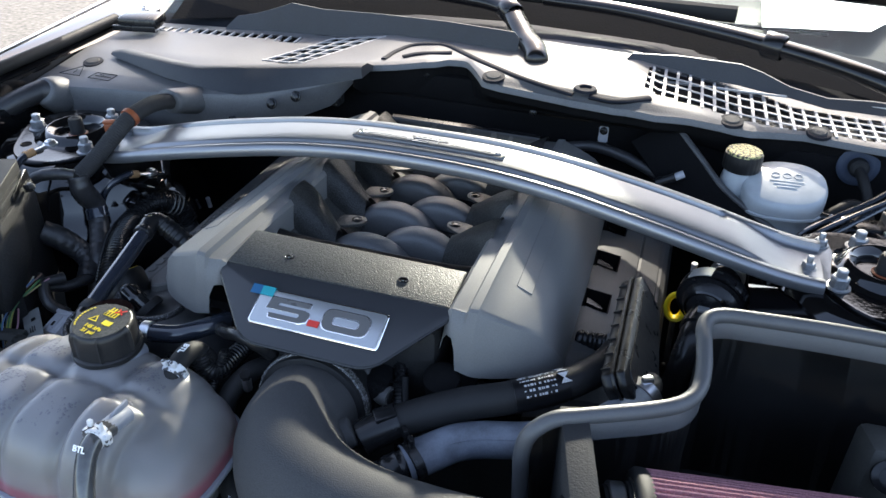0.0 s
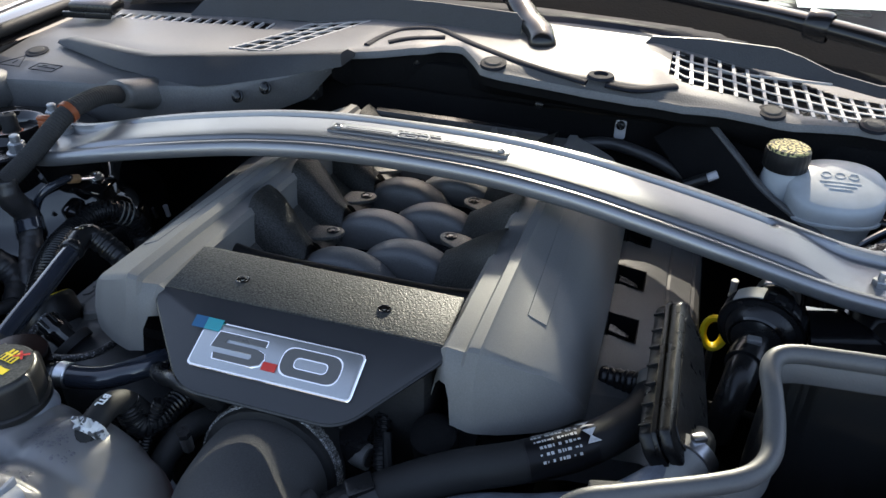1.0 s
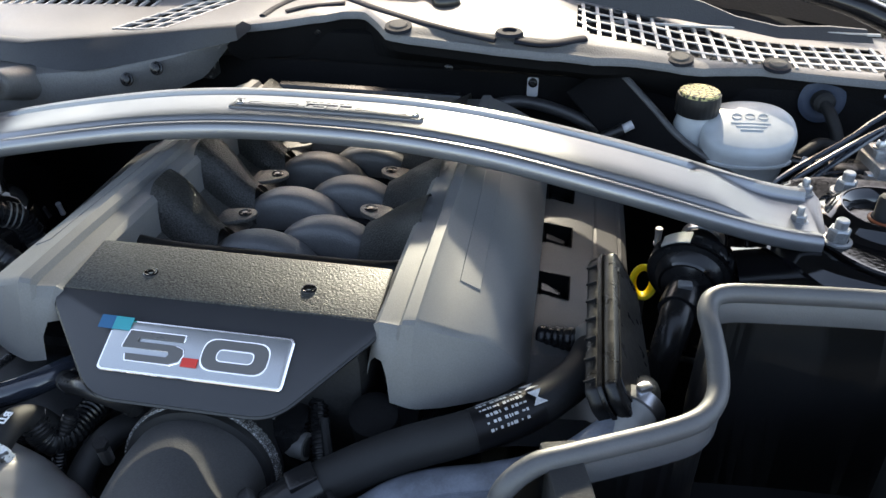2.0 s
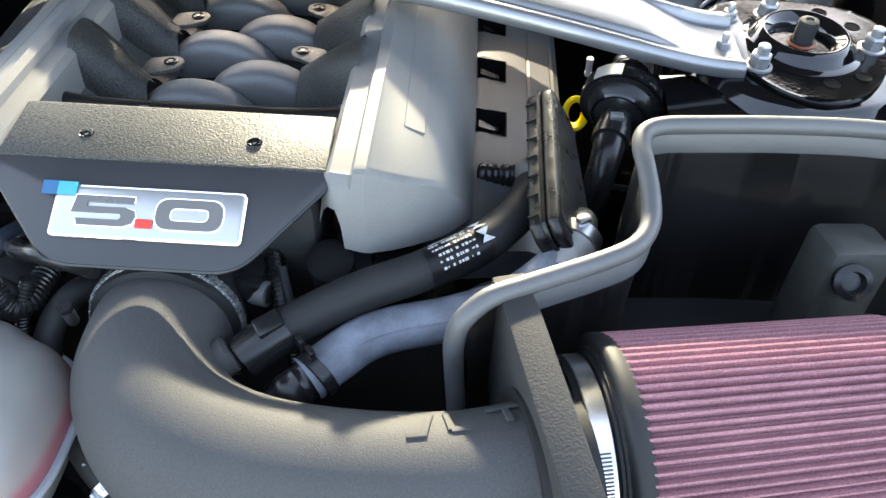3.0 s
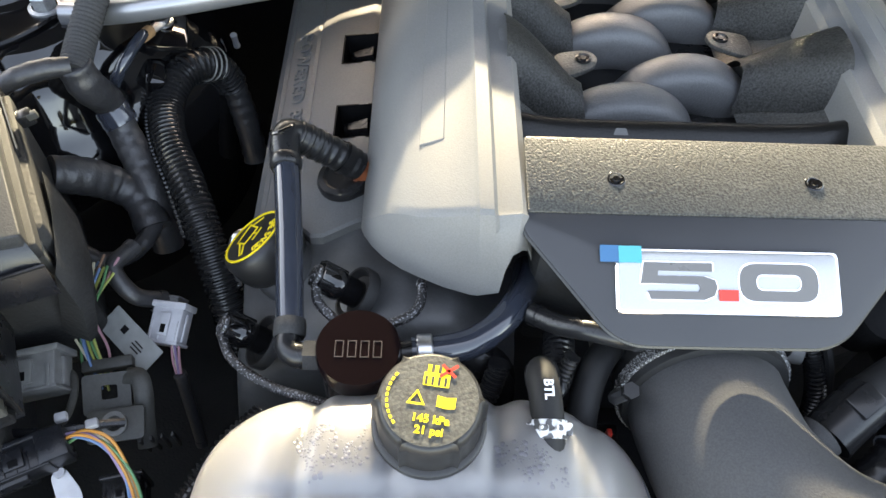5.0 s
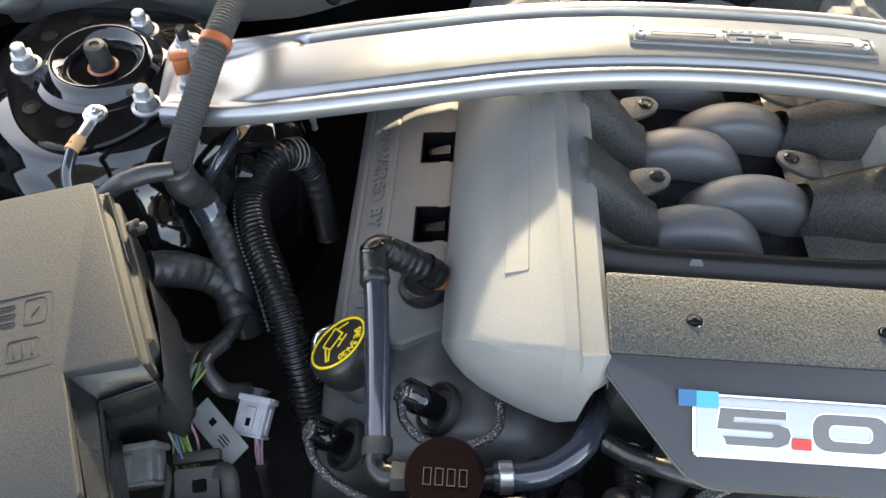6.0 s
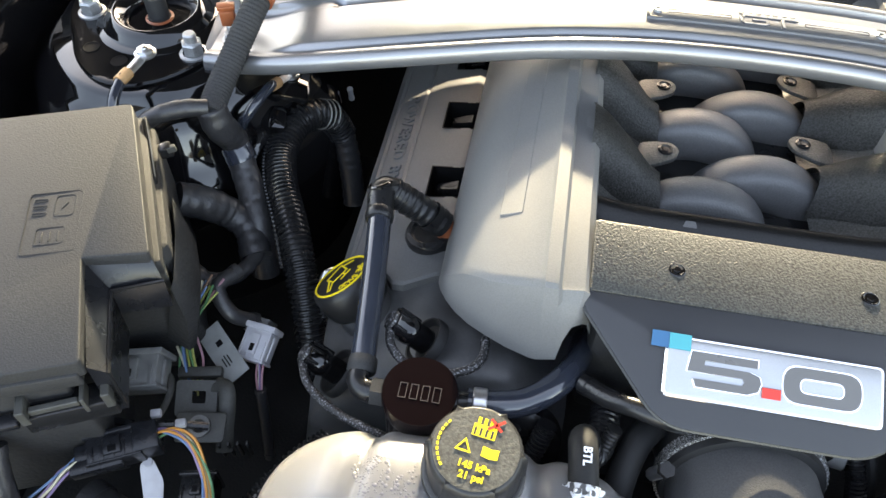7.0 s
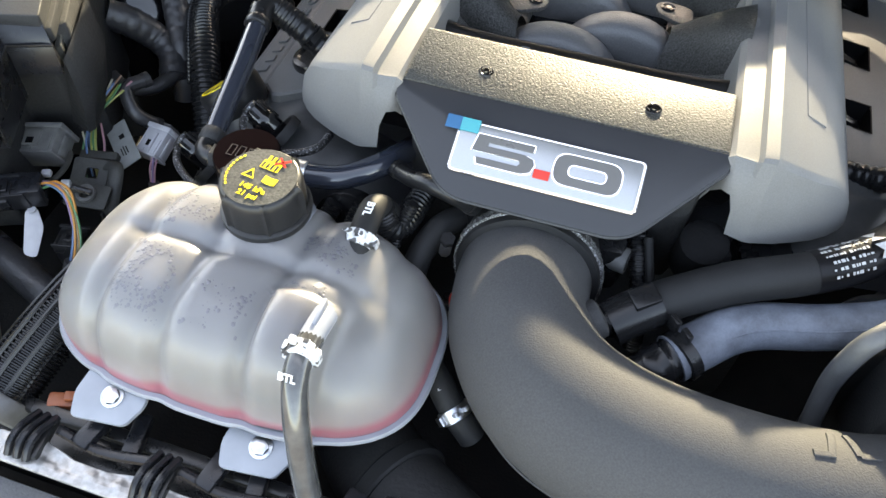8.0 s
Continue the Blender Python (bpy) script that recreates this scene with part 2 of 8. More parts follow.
def tank_material():
    """Cloudy white polyethylene: light goes into it, coolant stains it pink near the seam, drops cling to the inside."""
    m = bpy.data.materials.new("cloudy_tank_plastic")
    m.use_nodes = True
    nt = m.node_tree
    n, l = nt.nodes, nt.links
    p = n["Principled BSDF"]
    p.inputs["Roughness"].default_value = 0.33
    p.inputs["Subsurface Weight"].default_value = 0.9
    p.inputs["Subsurface Radius"].default_value = (0.042, 0.040, 0.037)
    p.inputs["Subsurface Scale"].default_value = 1.0
    co = n.new("ShaderNodeTexCoord")
    sep = n.new("ShaderNodeSeparateXYZ")
    l.new(co.outputs["Object"], sep.inputs[0])
    wob = n.new("ShaderNodeTexNoise")
    wob.inputs["Scale"].default_value = 22
    l.new(co.outputs["Object"], wob.inputs["Vector"])
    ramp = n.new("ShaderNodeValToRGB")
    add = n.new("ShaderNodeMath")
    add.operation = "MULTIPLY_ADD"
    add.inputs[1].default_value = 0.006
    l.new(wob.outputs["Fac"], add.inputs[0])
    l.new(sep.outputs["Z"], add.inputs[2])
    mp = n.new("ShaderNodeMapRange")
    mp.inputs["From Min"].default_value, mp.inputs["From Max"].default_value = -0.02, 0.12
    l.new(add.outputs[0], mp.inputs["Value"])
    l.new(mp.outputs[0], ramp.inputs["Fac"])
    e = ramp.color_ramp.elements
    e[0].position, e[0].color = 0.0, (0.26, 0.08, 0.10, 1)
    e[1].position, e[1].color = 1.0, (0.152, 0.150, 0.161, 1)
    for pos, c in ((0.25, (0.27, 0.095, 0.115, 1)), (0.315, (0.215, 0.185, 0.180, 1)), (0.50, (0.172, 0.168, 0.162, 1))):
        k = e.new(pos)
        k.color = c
    l.new(ramp.outputs[0], p.inputs["Base Color"])
    return m


TANK = tank_material()


# ---- building helpers ----
BASE = {}


def thing(name, base, label, category, group="", kind=""):
    ob = new(name)
    ob.location = base
    ob.empty_display_size = 0.05
    BASE[ob] = Vector(base)
    return tagged(ob, label, category, group, kind)


def finish(bm, name, mat, smooth=40):
    bmesh.ops.recalc_face_normals(bm, faces=bm.faces)
    me = bpy.data.meshes.new(name)
    if smooth:
        for f in bm.faces:
            f.smooth = True
        for e in bm.edges:
            if len(e.link_faces) == 2 and e.calc_face_angle(0) > radians(smooth):
                e.smooth = False
    bm.to_mesh(me)
    bm.free()
    me.materials.append(mat)
    return me


def part(name, bm, mat, parent, label="", smooth=40):
    """One mesh (built at its true place) as a part of a thing."""
    base = BASE[parent]
    bmesh.ops.translate(bm, verts=bm.verts, vec=-base)
    ob = new(name, finish(bm, name, mat, smooth))
    ob.parent = parent
    BASE[ob] = base
    if label:
        ob["label"] = label
    return ob


def whole(name, bm, mat, label, category, group="", kind="", smooth=40):
    """A thing that is one mesh."""
    c = Vector((0, 0, 0))
    lo = min(v.co.z for v in bm.verts)
    for v in bm.verts:
        c += v.co
    c /= len(bm.verts)
    c.z = lo
    bmesh.ops.translate(bm, verts=bm.verts, vec=-c)
    ob = new(name, finish(bm, name, mat, smooth))
    ob.location = c
    BASE[ob] = c
    return tagged(ob, label, category, group, kind)


def curve_points(pts, res=8):
    """Catmull-Rom points through pts."""
    p = [Vector(q) for q in pts]
    if len(p) < 3:
        return [p[0].lerp(p[-1], i / res) for i in range(res + 1)]
    p = [2 * p[0] - p[1]] + p + [2 * p[-1] - p[-2]]
    out = []
    for i in range(1, len(p) - 2):
        a, b, c, d = p[i - 1:i + 3]
        for k in range(res):
            t = k / res
            out.append(0.5 * (2 * b + (c - a) * t + (2 * a - 5 * b + 4 * c - d) * t * t + (3 * b - a - 3 * c + d) * t ** 3))
    out.append(p[-2])
    return out


def loft(rings, closed=True, cap0=True, cap1=True, bm=None):
    bm = bm or bmesh.new()
    rows = [[bm.verts.new(q) for q in r] for r in rings]
    n = len(rows[0])
    for a, b in zip(rows, rows[1:]):
        for i in range(n if closed else n - 1):
            j = (i + 1) % n
            bm.faces.new((a[i], a[j], b[j], b[i]))
    if closed and cap0:
        bm.faces.new(rows[0][::-1])
    if closed and cap1:
        bm.faces.new(rows[-1])
    return bm


def frames(path):
    """Tangent and two normals along a path, with no twist."""
    out, u = [], None
    for i, q in enumerate(path):
        t = (path[min(i + 1, len(path) - 1)] - path[max(i - 1, 0)]).normalized()
        if u is None:
            u = t.cross(Vector((0, 0, 1)))
            if u.length < 0.1:
                u = t.cross(Vector((0, 1, 0)))
        u = (u - t * u.dot(t)).normalized()
        out.append((q, t, u, t.cross(u)))
    return out


def tube(pts, r, n=14, res=8, swell=None, squash=1.0, bm=None, raw=False):
    """A pipe along a curve; swell(d, u) scales the radius at d metres, u of the way."""
    path = pts if raw else curve_points(pts, res)
    d, ds = 0.0, [0.0]
    for a, b in zip(path, path[1:]):
        d += (b - a).length
        ds.append(d)
    rings = []
    for (q, t, u, w), s in zip(frames(path), ds):
        k = r * (swell(s, s / d) if swell else 1.0)
        rings.append([q + u * (k * math.cos(a)) + w * (k * squash * math.sin(a)) for a in (2 * math.pi * i / n for i in range(n))])
    return loft(rings, bm=bm)


def ribbed(pts, r, pitch=0.005, depth=0.10, n=14, res=40):
    """A corrugated hose."""
    path = curve_points(pts, res)
    total = sum((b - a).length for a, b in zip(path, path[1:]))
    count = int(total / pitch * 4)
    steps, acc, i, out = total / count, 0.0, 0, [path[0]]
    for k in range(1, count):
        want = k * steps
        while i < len(path) - 2 and acc + (path[i + 1] - path[i]).length < want:
            acc += (path[i + 1] - path[i]).length
            i += 1
        seg = path[i + 1] - path[i]
        out.append(path[i] + seg * ((want - acc) / seg.length))
    out.append(path[-1])
    form = (1.0, 1.0, 1 - depth, 1 - depth)
    idx = {"k": -1}
    def swell(s, u):
        idx["k"] += 1
        return form[idx["k"] % 4]
    return tube(out, r, n=n, swell=swell, raw=True)


def frame_of(axis, up=(0, 0, 1)):
    """A turn that takes z to axis."""
    return Vector(axis).to_track_quat("Z", "Y").to_matrix().to_4x4()


def lathe(profile, at=(0, 0, 0), axis=(0, 0, 1), n=28, cap0=True, cap1=True, bm=None, lobes=0, lobe=0.0, tip=4):
    """A turned form: rows of (radius, height) round an axis; lobes give it grips."""
    m = Matrix.Translation(at) @ frame_of(axis)
    rings = []
    for r, h in profile:
        ring = []
        for i in range(n):
            a = 2 * math.pi * i / n
            k = r * (1 + (lobe * max(0.0, math.cos(lobes * a)) ** tip if lobes else 0))
            ring.append(m @ Vector((k * math.cos(a), k * math.sin(a), h)))
        rings.append(ring)
    return loft(rings, cap0=cap0, cap1=cap1, bm=bm)


def soften(bm, width, seg=2, sharp=30):
    edges = [e for e in bm.edges if len(e.link_faces) == 2 and e.calc_face_angle(0) > radians(sharp)]
    if width and edges:
        bmesh.ops.bevel(bm, geom=edges, offset=width, segments=seg, affect="EDGES", profile=0.5, clamp_overlap=True)
    return bm


def box(at, size, bevel=0.002, turn=None, seg=2, taper=1.0):
    bm = bmesh.new()
    bmesh.ops.create_cube(bm, size=1)
    for v in bm.verts:
        if v.co.z > 0:
            v.co.x *= taper
            v.co.y *= taper
        v.co = Vector((v.co.x * size[0], v.co.y * size[1], v.co.z * size[2]))
    soften(bm, bevel, seg)
    m = Matrix.Translation(at) @ (turn or Matrix())
    bmesh.ops.transform(bm, matrix=m, verts=bm.verts)
    return bm


def turned(rx=0, ry=0, rz=0):
    return pose(0, 0, 0, rx, ry, rz)


def slab(outline, thick, m=Matrix(), bevel=0.001, seg=2, top=None):
    """A plate cut to an outline (x, y), its top at z = 0 of m (or top(x, y)), thick downwards."""
    bm = bmesh.new()
    vs = [bm.verts.new((x, y, 0)) for x, y in outline]
    f = bm.faces.new(vs)
    if f.normal.z < 0:
        f.normal_flip()
    got = bmesh.ops.extrude_face_region(bm, geom=[f])
    low = [v for v in got["geom"] if isinstance(v, bmesh.types.BMVert)]
    bm.normal_update()
    for v in low:
        v.co.z = 0
    for v in bm.verts:
        if v not in low:
            v.co.z -= thick
    bmesh.ops.recalc_face_normals(bm, faces=bm.faces)
    soften(bm, bevel, seg, 60)
    if top:
        for v in bm.verts:
            v.co.z += top(v.co.x, v.co.y)
    bmesh.ops.transform(bm, matrix=m, verts=bm.verts)
    return bm


def rounded(pts, r, seg=5):
    """An outline with its corners rounded; r a radius or one for each corner."""
    out, n = [], len(pts)
    for i in range(n):
        a, b, c = Vector(pts[i - 1]), Vector(pts[i]), Vector(pts[(i + 1) % n])
        k = r[i] if isinstance(r, (list, tuple)) else r
        d0, d1 = (a - b), (c - b)
        k = min(k, d0.length * 0.49, d1.length * 0.49)
        p0, p1 = b + d0.normalized() * k, b + d1.normalized() * k
        if k <= 0:
            out.append(tuple(b))
            continue
        for j in range(seg + 1):
            t = j / seg
            out.append(tuple(p0 * (1 - t) ** 2 + b * 2 * t * (1 - t) + p1 * t * t))
    return out


def rect(w, h, r=0.0, cx=0.0, cy=0.0):
    q = [(cx - w / 2, cy - h / 2), (cx + w / 2, cy - h / 2), (cx + w / 2, cy + h / 2), (cx - w / 2, cy + h / 2)]
    return rounded(q, r) if r else q


def merge(bm, other):
    me = bpy.data.meshes.new("join")
    other.to_mesh(me)
    other.free()
    bm.from_mesh(me)
    bpy.data.meshes.remove(me)
    return bm


def writing(text, size, m, depth=0.0003, space=1.0, bold=0.0):
    """Raised letters in the built-in font, centred on m's origin, in its xy plane."""
    cu = bpy.data.curves.new("letters", "FONT")
    cu.body, cu.size, cu.extrude, cu.space_character, cu.offset = text, size, depth, space, bold
    cu.align_x, cu.align_y, cu.resolution_u = "CENTER", "CENTER", 3
    ob = bpy.data.objects.new("letters", cu)
    scene.collection.objects.link(ob)
    me = bpy.data.meshes.new_from_object(ob.evaluated_get(bpy.context.evaluated_depsgraph_get()))
    bm = bmesh.new()
    bm.from_mesh(me)
    bpy.data.objects.remove(ob)
    bpy.data.curves.remove(cu)
    bpy.data.meshes.remove(me)
    bmesh.ops.transform(bm, matrix=m, verts=bm.verts)
    return bm


def plane_at(origin, xdir, ydir):
    """A pose whose x and y lie along xdir and ydir (made square)."""
    x = Vector(xdir).normalized()
    y = Vector(ydir)
    y = (y - x * y.dot(x)).normalized()
    z = x.cross(y)
    m = Matrix((x, y, z)).transposed().to_4x4()
    m.translation = origin
    return m


def hexnut(at, axis=(0, 0, 1), r=0.009, h=0.010, stud=0.004, stud_h=0.010, flange=True):
    prof = [(r * 1.35, 0), (r * 1.35, 0.002), (r * 1.02, 0.003)] if flange else [(r, 0)]
    bm = lathe(prof, at, axis, n=18, cap1=not flange)
    m = Matrix.Translation(at) @ frame_of(axis)
    ring = lambda q, z, n=6: [m @ Vector((q * math.cos(2 * math.pi * i / n), q * math.sin(2 * math.pi * i / n), z)) for i in range(n)]
    loft([ring(r, 0.001), ring(r, h * 0.9), ring(r * 0.86, h)], bm=bm)
    if stud:
        lathe([(stud, h * 0.9), (stud, h + stud_h * 0.85), (stud * 0.8, h + stud_h)], at, axis, n=12, bm=bm)
    return bm


def band(path_pts, r, width, at_u, thick=0.0012, n=20, res=10):
    """A clamp band round a pipe at a share of its way."""
    path = curve_points(path_pts, res)
    i = max(1, min(len(path) - 2, int(at_u * (len(path) - 1))))
    t = (path[i + 1] - path[i - 1]).normalized()
    return lathe([(r, -width / 2), (r + thick, -width / 2), (r + thick, width / 2), (r, width / 2)], path[i], t, n=n)


# ---- engine ----
def mirror(bm, side):
    if side < 0:
        bmesh.ops.scale(bm, vec=(-1, 1, 1), verts=bm.verts)
    return bm


RAIL_TOP = [(.120, .850), (.129, .900), (.133, .925), (.138, .930), (.155, .931), (.158, .9365), (.168, .9375), (.171, .934),
            (.190, .9265), (.207, .9185), (.219, .9120), (.231, .9000), (.242, .881), (.250, .860), (.256, .838)]
RAIL_FRONT = [-.020, -.026, -.030, -.031, -.033, -.036, -.036, -.035, -.031, -.026, -.019, -.010, .000, .012, .026]
RAIL_FOOT = [(.120, -.026, .850), (.130, -.036, .890), (.136, -.045, .903), (.143, -.050, .904), (.1475, -.055, .892), (.150, -.058, .868), (.165, -.059, .865),
             (.171, -.057, .863), (.190, -.049, .860), (.207, -.040, .858), (.222, -.031, .856), (.235, -.020, .854), (.245, -.008, .852),
             (.252, .006, .846), (.256, .024, .832)]
RAIL_BACK = 0.475
LEAN = 0.05        # the manifold falls away towards the firewall


def leaning(bm):
    for v in bm.verts:
        v.co.z -= LEAN * max(0.0, v.co.y)
    return bm


def rail_mesh(side):
    top = [Vector((x, y, z)) for (x, z), y in zip(RAIL_TOP, RAIL_FRONT)]
    foot = [Vector(p) for p in RAIL_FOOT]
    rows = [foot]
    for t in (0.4, 0.75, 0.93):
        rows.append([a.lerp(b, t) + Vector((0, -0.004 * math.sin(math.pi * t), 0.002 * t)) for a, b in zip(foot, top)])
    rows.append([p + Vector((0, 0.001, -0.0006)) for p in top])
    rows.append([p + Vector((0, 0.006, 0)) for p in top])
    for k in range(1, 12):
        y = RAIL_BACK * k / 11
        rows.append([Vector((p.x, max(y, p.y + 0.008 + 0.001 * k), p.z)) for p in top])
    rows.append([Vector((p.x, RAIL_BACK + 0.008, p.z - 0.006)) for p in top])
    rows.append([Vector((p.x, RAIL_BACK + 0.012, 0.83)) for p in top])
    for row in rows:
        for p in row:
            p.z -= LEAN * max(0.0, p.y)
    return mirror(loft(rows, closed=False), side)


def rail_pad(side):
    """The raised strip with a fine groove round it on the shoulder of a rail."""
    m = plane_at((.1975, .22, .9127), (.915, 0, -.403), (0, 1, -LEAN))
    return mirror(slab(rect(.020, .362), .004, m, .0006, 1), side)


def runner_mesh(side, cy):
    """A flat-sided runner that bends like a slice of a wheel out of its arm, over the valley and down on the far side."""
    rings = []
    for i in range(25):
        a = radians(6 + 184 * i / 24)
        out = Vector((math.cos(a), 0, math.sin(a)))
        mid = Vector((.030, cy, .8255)) + out * .044
        ring = []
        for k in range(28):
            b = 2 * math.pi * k / 28
            c, d = math.cos(b), math.sin(b)
            ring.append(mid + Vector((0, .0225 * math.copysign(abs(c) ** .62, c), 0)) + out * (.026 * math.copysign(abs(d) ** .70, d)))
        rings.append(ring)
    return mirror(loft(rings), side)


def arm_mesh(side, outer, inner, d):
    """An arched sleeve from the rail down to the mouth of its runner; outer and inner: its middle at the rail and at the mouth."""
    rows = []
    for i in range(17):
        s = i / 16
        e = s * s * (3 - 2 * s)
        x = .1410 - .0680 * s
        mid = outer + (inner - outer) * e + d
        half = .0435 - .0135 * e
        crown = .9405 - .0500 * s + .004 * math.sin(math.pi * s) + .0035 * max(0.0, s - .80) / .20
        deep = .044 - .010 * s
        power = 3.4 - 1.2 * e
        row = []
        for k in range(31):
            v = -1 + 2 * k / 30
            row.append(Vector((x - .006 * s * abs(v) ** 2, mid + half * v, crown - deep * abs(v) ** power)))
        rows.append(row)
    bm = loft(rows, closed=False)
    bmesh.ops.solidify(bm, geom=bm.faces, thickness=0.0035)
    bmesh.ops.recalc_face_normals(bm, faces=bm.faces)
    return mirror(bm, side)


def root_mesh(side, y):
    """The rounded grey swelling of a rail where an arm begins."""
    rows = []
    for x, k in ((.126, .80), (.131, .93), (.137, 1.0), (.146, 1.0), (.152, .90)):
        rows.append([Vector((x, y + .037 * k * math.cos(a), .893 + .0380 * k * math.sin(a) ** .55)) for a in (math.pi * i / 16 for i in range(17))])
    return mirror(loft(rows), side)


def tab_mesh(side, y):
    out = rounded([(.092, y - .026), (.076, y - .022), (.056, y - .010), (.052, y + .004), (.060, y + .013), (.078, y + .011), (.092, y + .006)], .007)
    return mirror(slab(out, .005, Matrix.Translation((0, 0, .8885)), .0012), side)


def steps(rows, x):
    """Straight lines through rows of (x, value)."""
    for (p, u), (q, v) in zip(rows, rows[1:]):
        if x <= q:
            return u + (v - u) * max(0.0, (x - p)) / (q - p)
    return rows[-1][1]


def build_manifold():
    t = thing("intake_manifold", (0, .2, .83), "grey plastic intake manifold with side rails and curved dark runners", "engine part")
    for side in (1, -1):
        part("side_rail", rail_mesh(side), GREY, t, "matt grey moulded rail", 28)
        part("shoulder_strip", rail_pad(side), GREY, t)
    bm = box((0, .255, .835), (.262, .44, .012), .002)
    part("valley_floor", bm, BLACKPL, t, "black valley floor")
    for side, first in ((-1, .133), (1, .175)):
        for k in range(4):
            part("runner", leaning(runner_mesh(side, first + .101 * k)), RUNNER, t, "smooth dark grey runner")
    for side, outer, inner in ((-1, .160, .137), (1, .155, .173)):
        for k in range(4):
            part("runner_arm", leaning(arm_mesh(side, outer, inner, .101 * k)), ARM, t, "grained black strap over a runner mouth", 50)
            part("arm_root", leaning(root_mesh(side, outer + .101 * k)), GREY, t)
            yb = (.183 if side < 0 else .2185) + .101 * k
            tab = part("bolt_tab", leaning(tab_mesh(side, yb)), ARM, t)
            part("screw", leaning(mirror(lathe([(.0072, 0), (.0072, .0012), (.0054, .0018), (.0046, .0006), (.0030, .0004), (.0028, .0018), (.0012, .0018)], (.066, yb, .8886), n=18), side)), BLACKPL, tab)
    for side in (-1, 1):
        part("valley_web", leaning(mirror(loft([[Vector((x, y, z)) for y in (.05, .16, .27, .38, .45)] for x, z in ((.138, .903), (.115, .886), (.092, .872), (.070, .862))], closed=False), side)), ARM, t, "grained web between the straps")
    # rear part, between the back ends of the rails
    rows = []
    for y, z in ((.466, .86), (.470, .902), (.474, .910), (.484, .911), (.500, .890), (.505, .86)):
        rows.append([Vector((x, y, z)) for x in (-.128, -.06, 0, .06, .128)])
    part("rear_bridge", loft(rows, closed=False), BLACKPL, t, "dark rear plenum bridge", 30)
    # dark trough right behind the badge cover, its ends swept up to the rails
    rows = []
    for y, z, lift in ((.040, .862, 0), (.050, .884, 0), (.062, .8980, 0), (.072, .9045, .001), (.078, .9060, .001), (.083, .9040, .001), (.092, .892, 0), (.102, .866, 0)):
        row = []
        for i in range(25):
            x = -.131 + .262 * i / 24
            row.append(Vector((x, y + .006 * (abs(x) / .131) ** 6, z + lift * (abs(x) / .131) ** 7)))
        rows.append(row)
    part("front_trough", loft(rows, closed=False), TROUGH, t, "dark grained step behind the cover", 60)
    part("step_tab", slab(rounded([(-.006, -.002), (.006, -.002), (.004, .0035), (-.004, .0035)], .001, 2), .001, plane_at((-.052, .070, .9034), (1, 0, 0), (0, .82, .57)), 0), GREY, t)
    # unseen block added under the cover to stop light reaching the throttle neck
    part("plenum_front", box((0, .010, .835), (.250, .110, .130), .010), SOOT, t, "unseen black block that keeps light off the throttle neck")
    return t


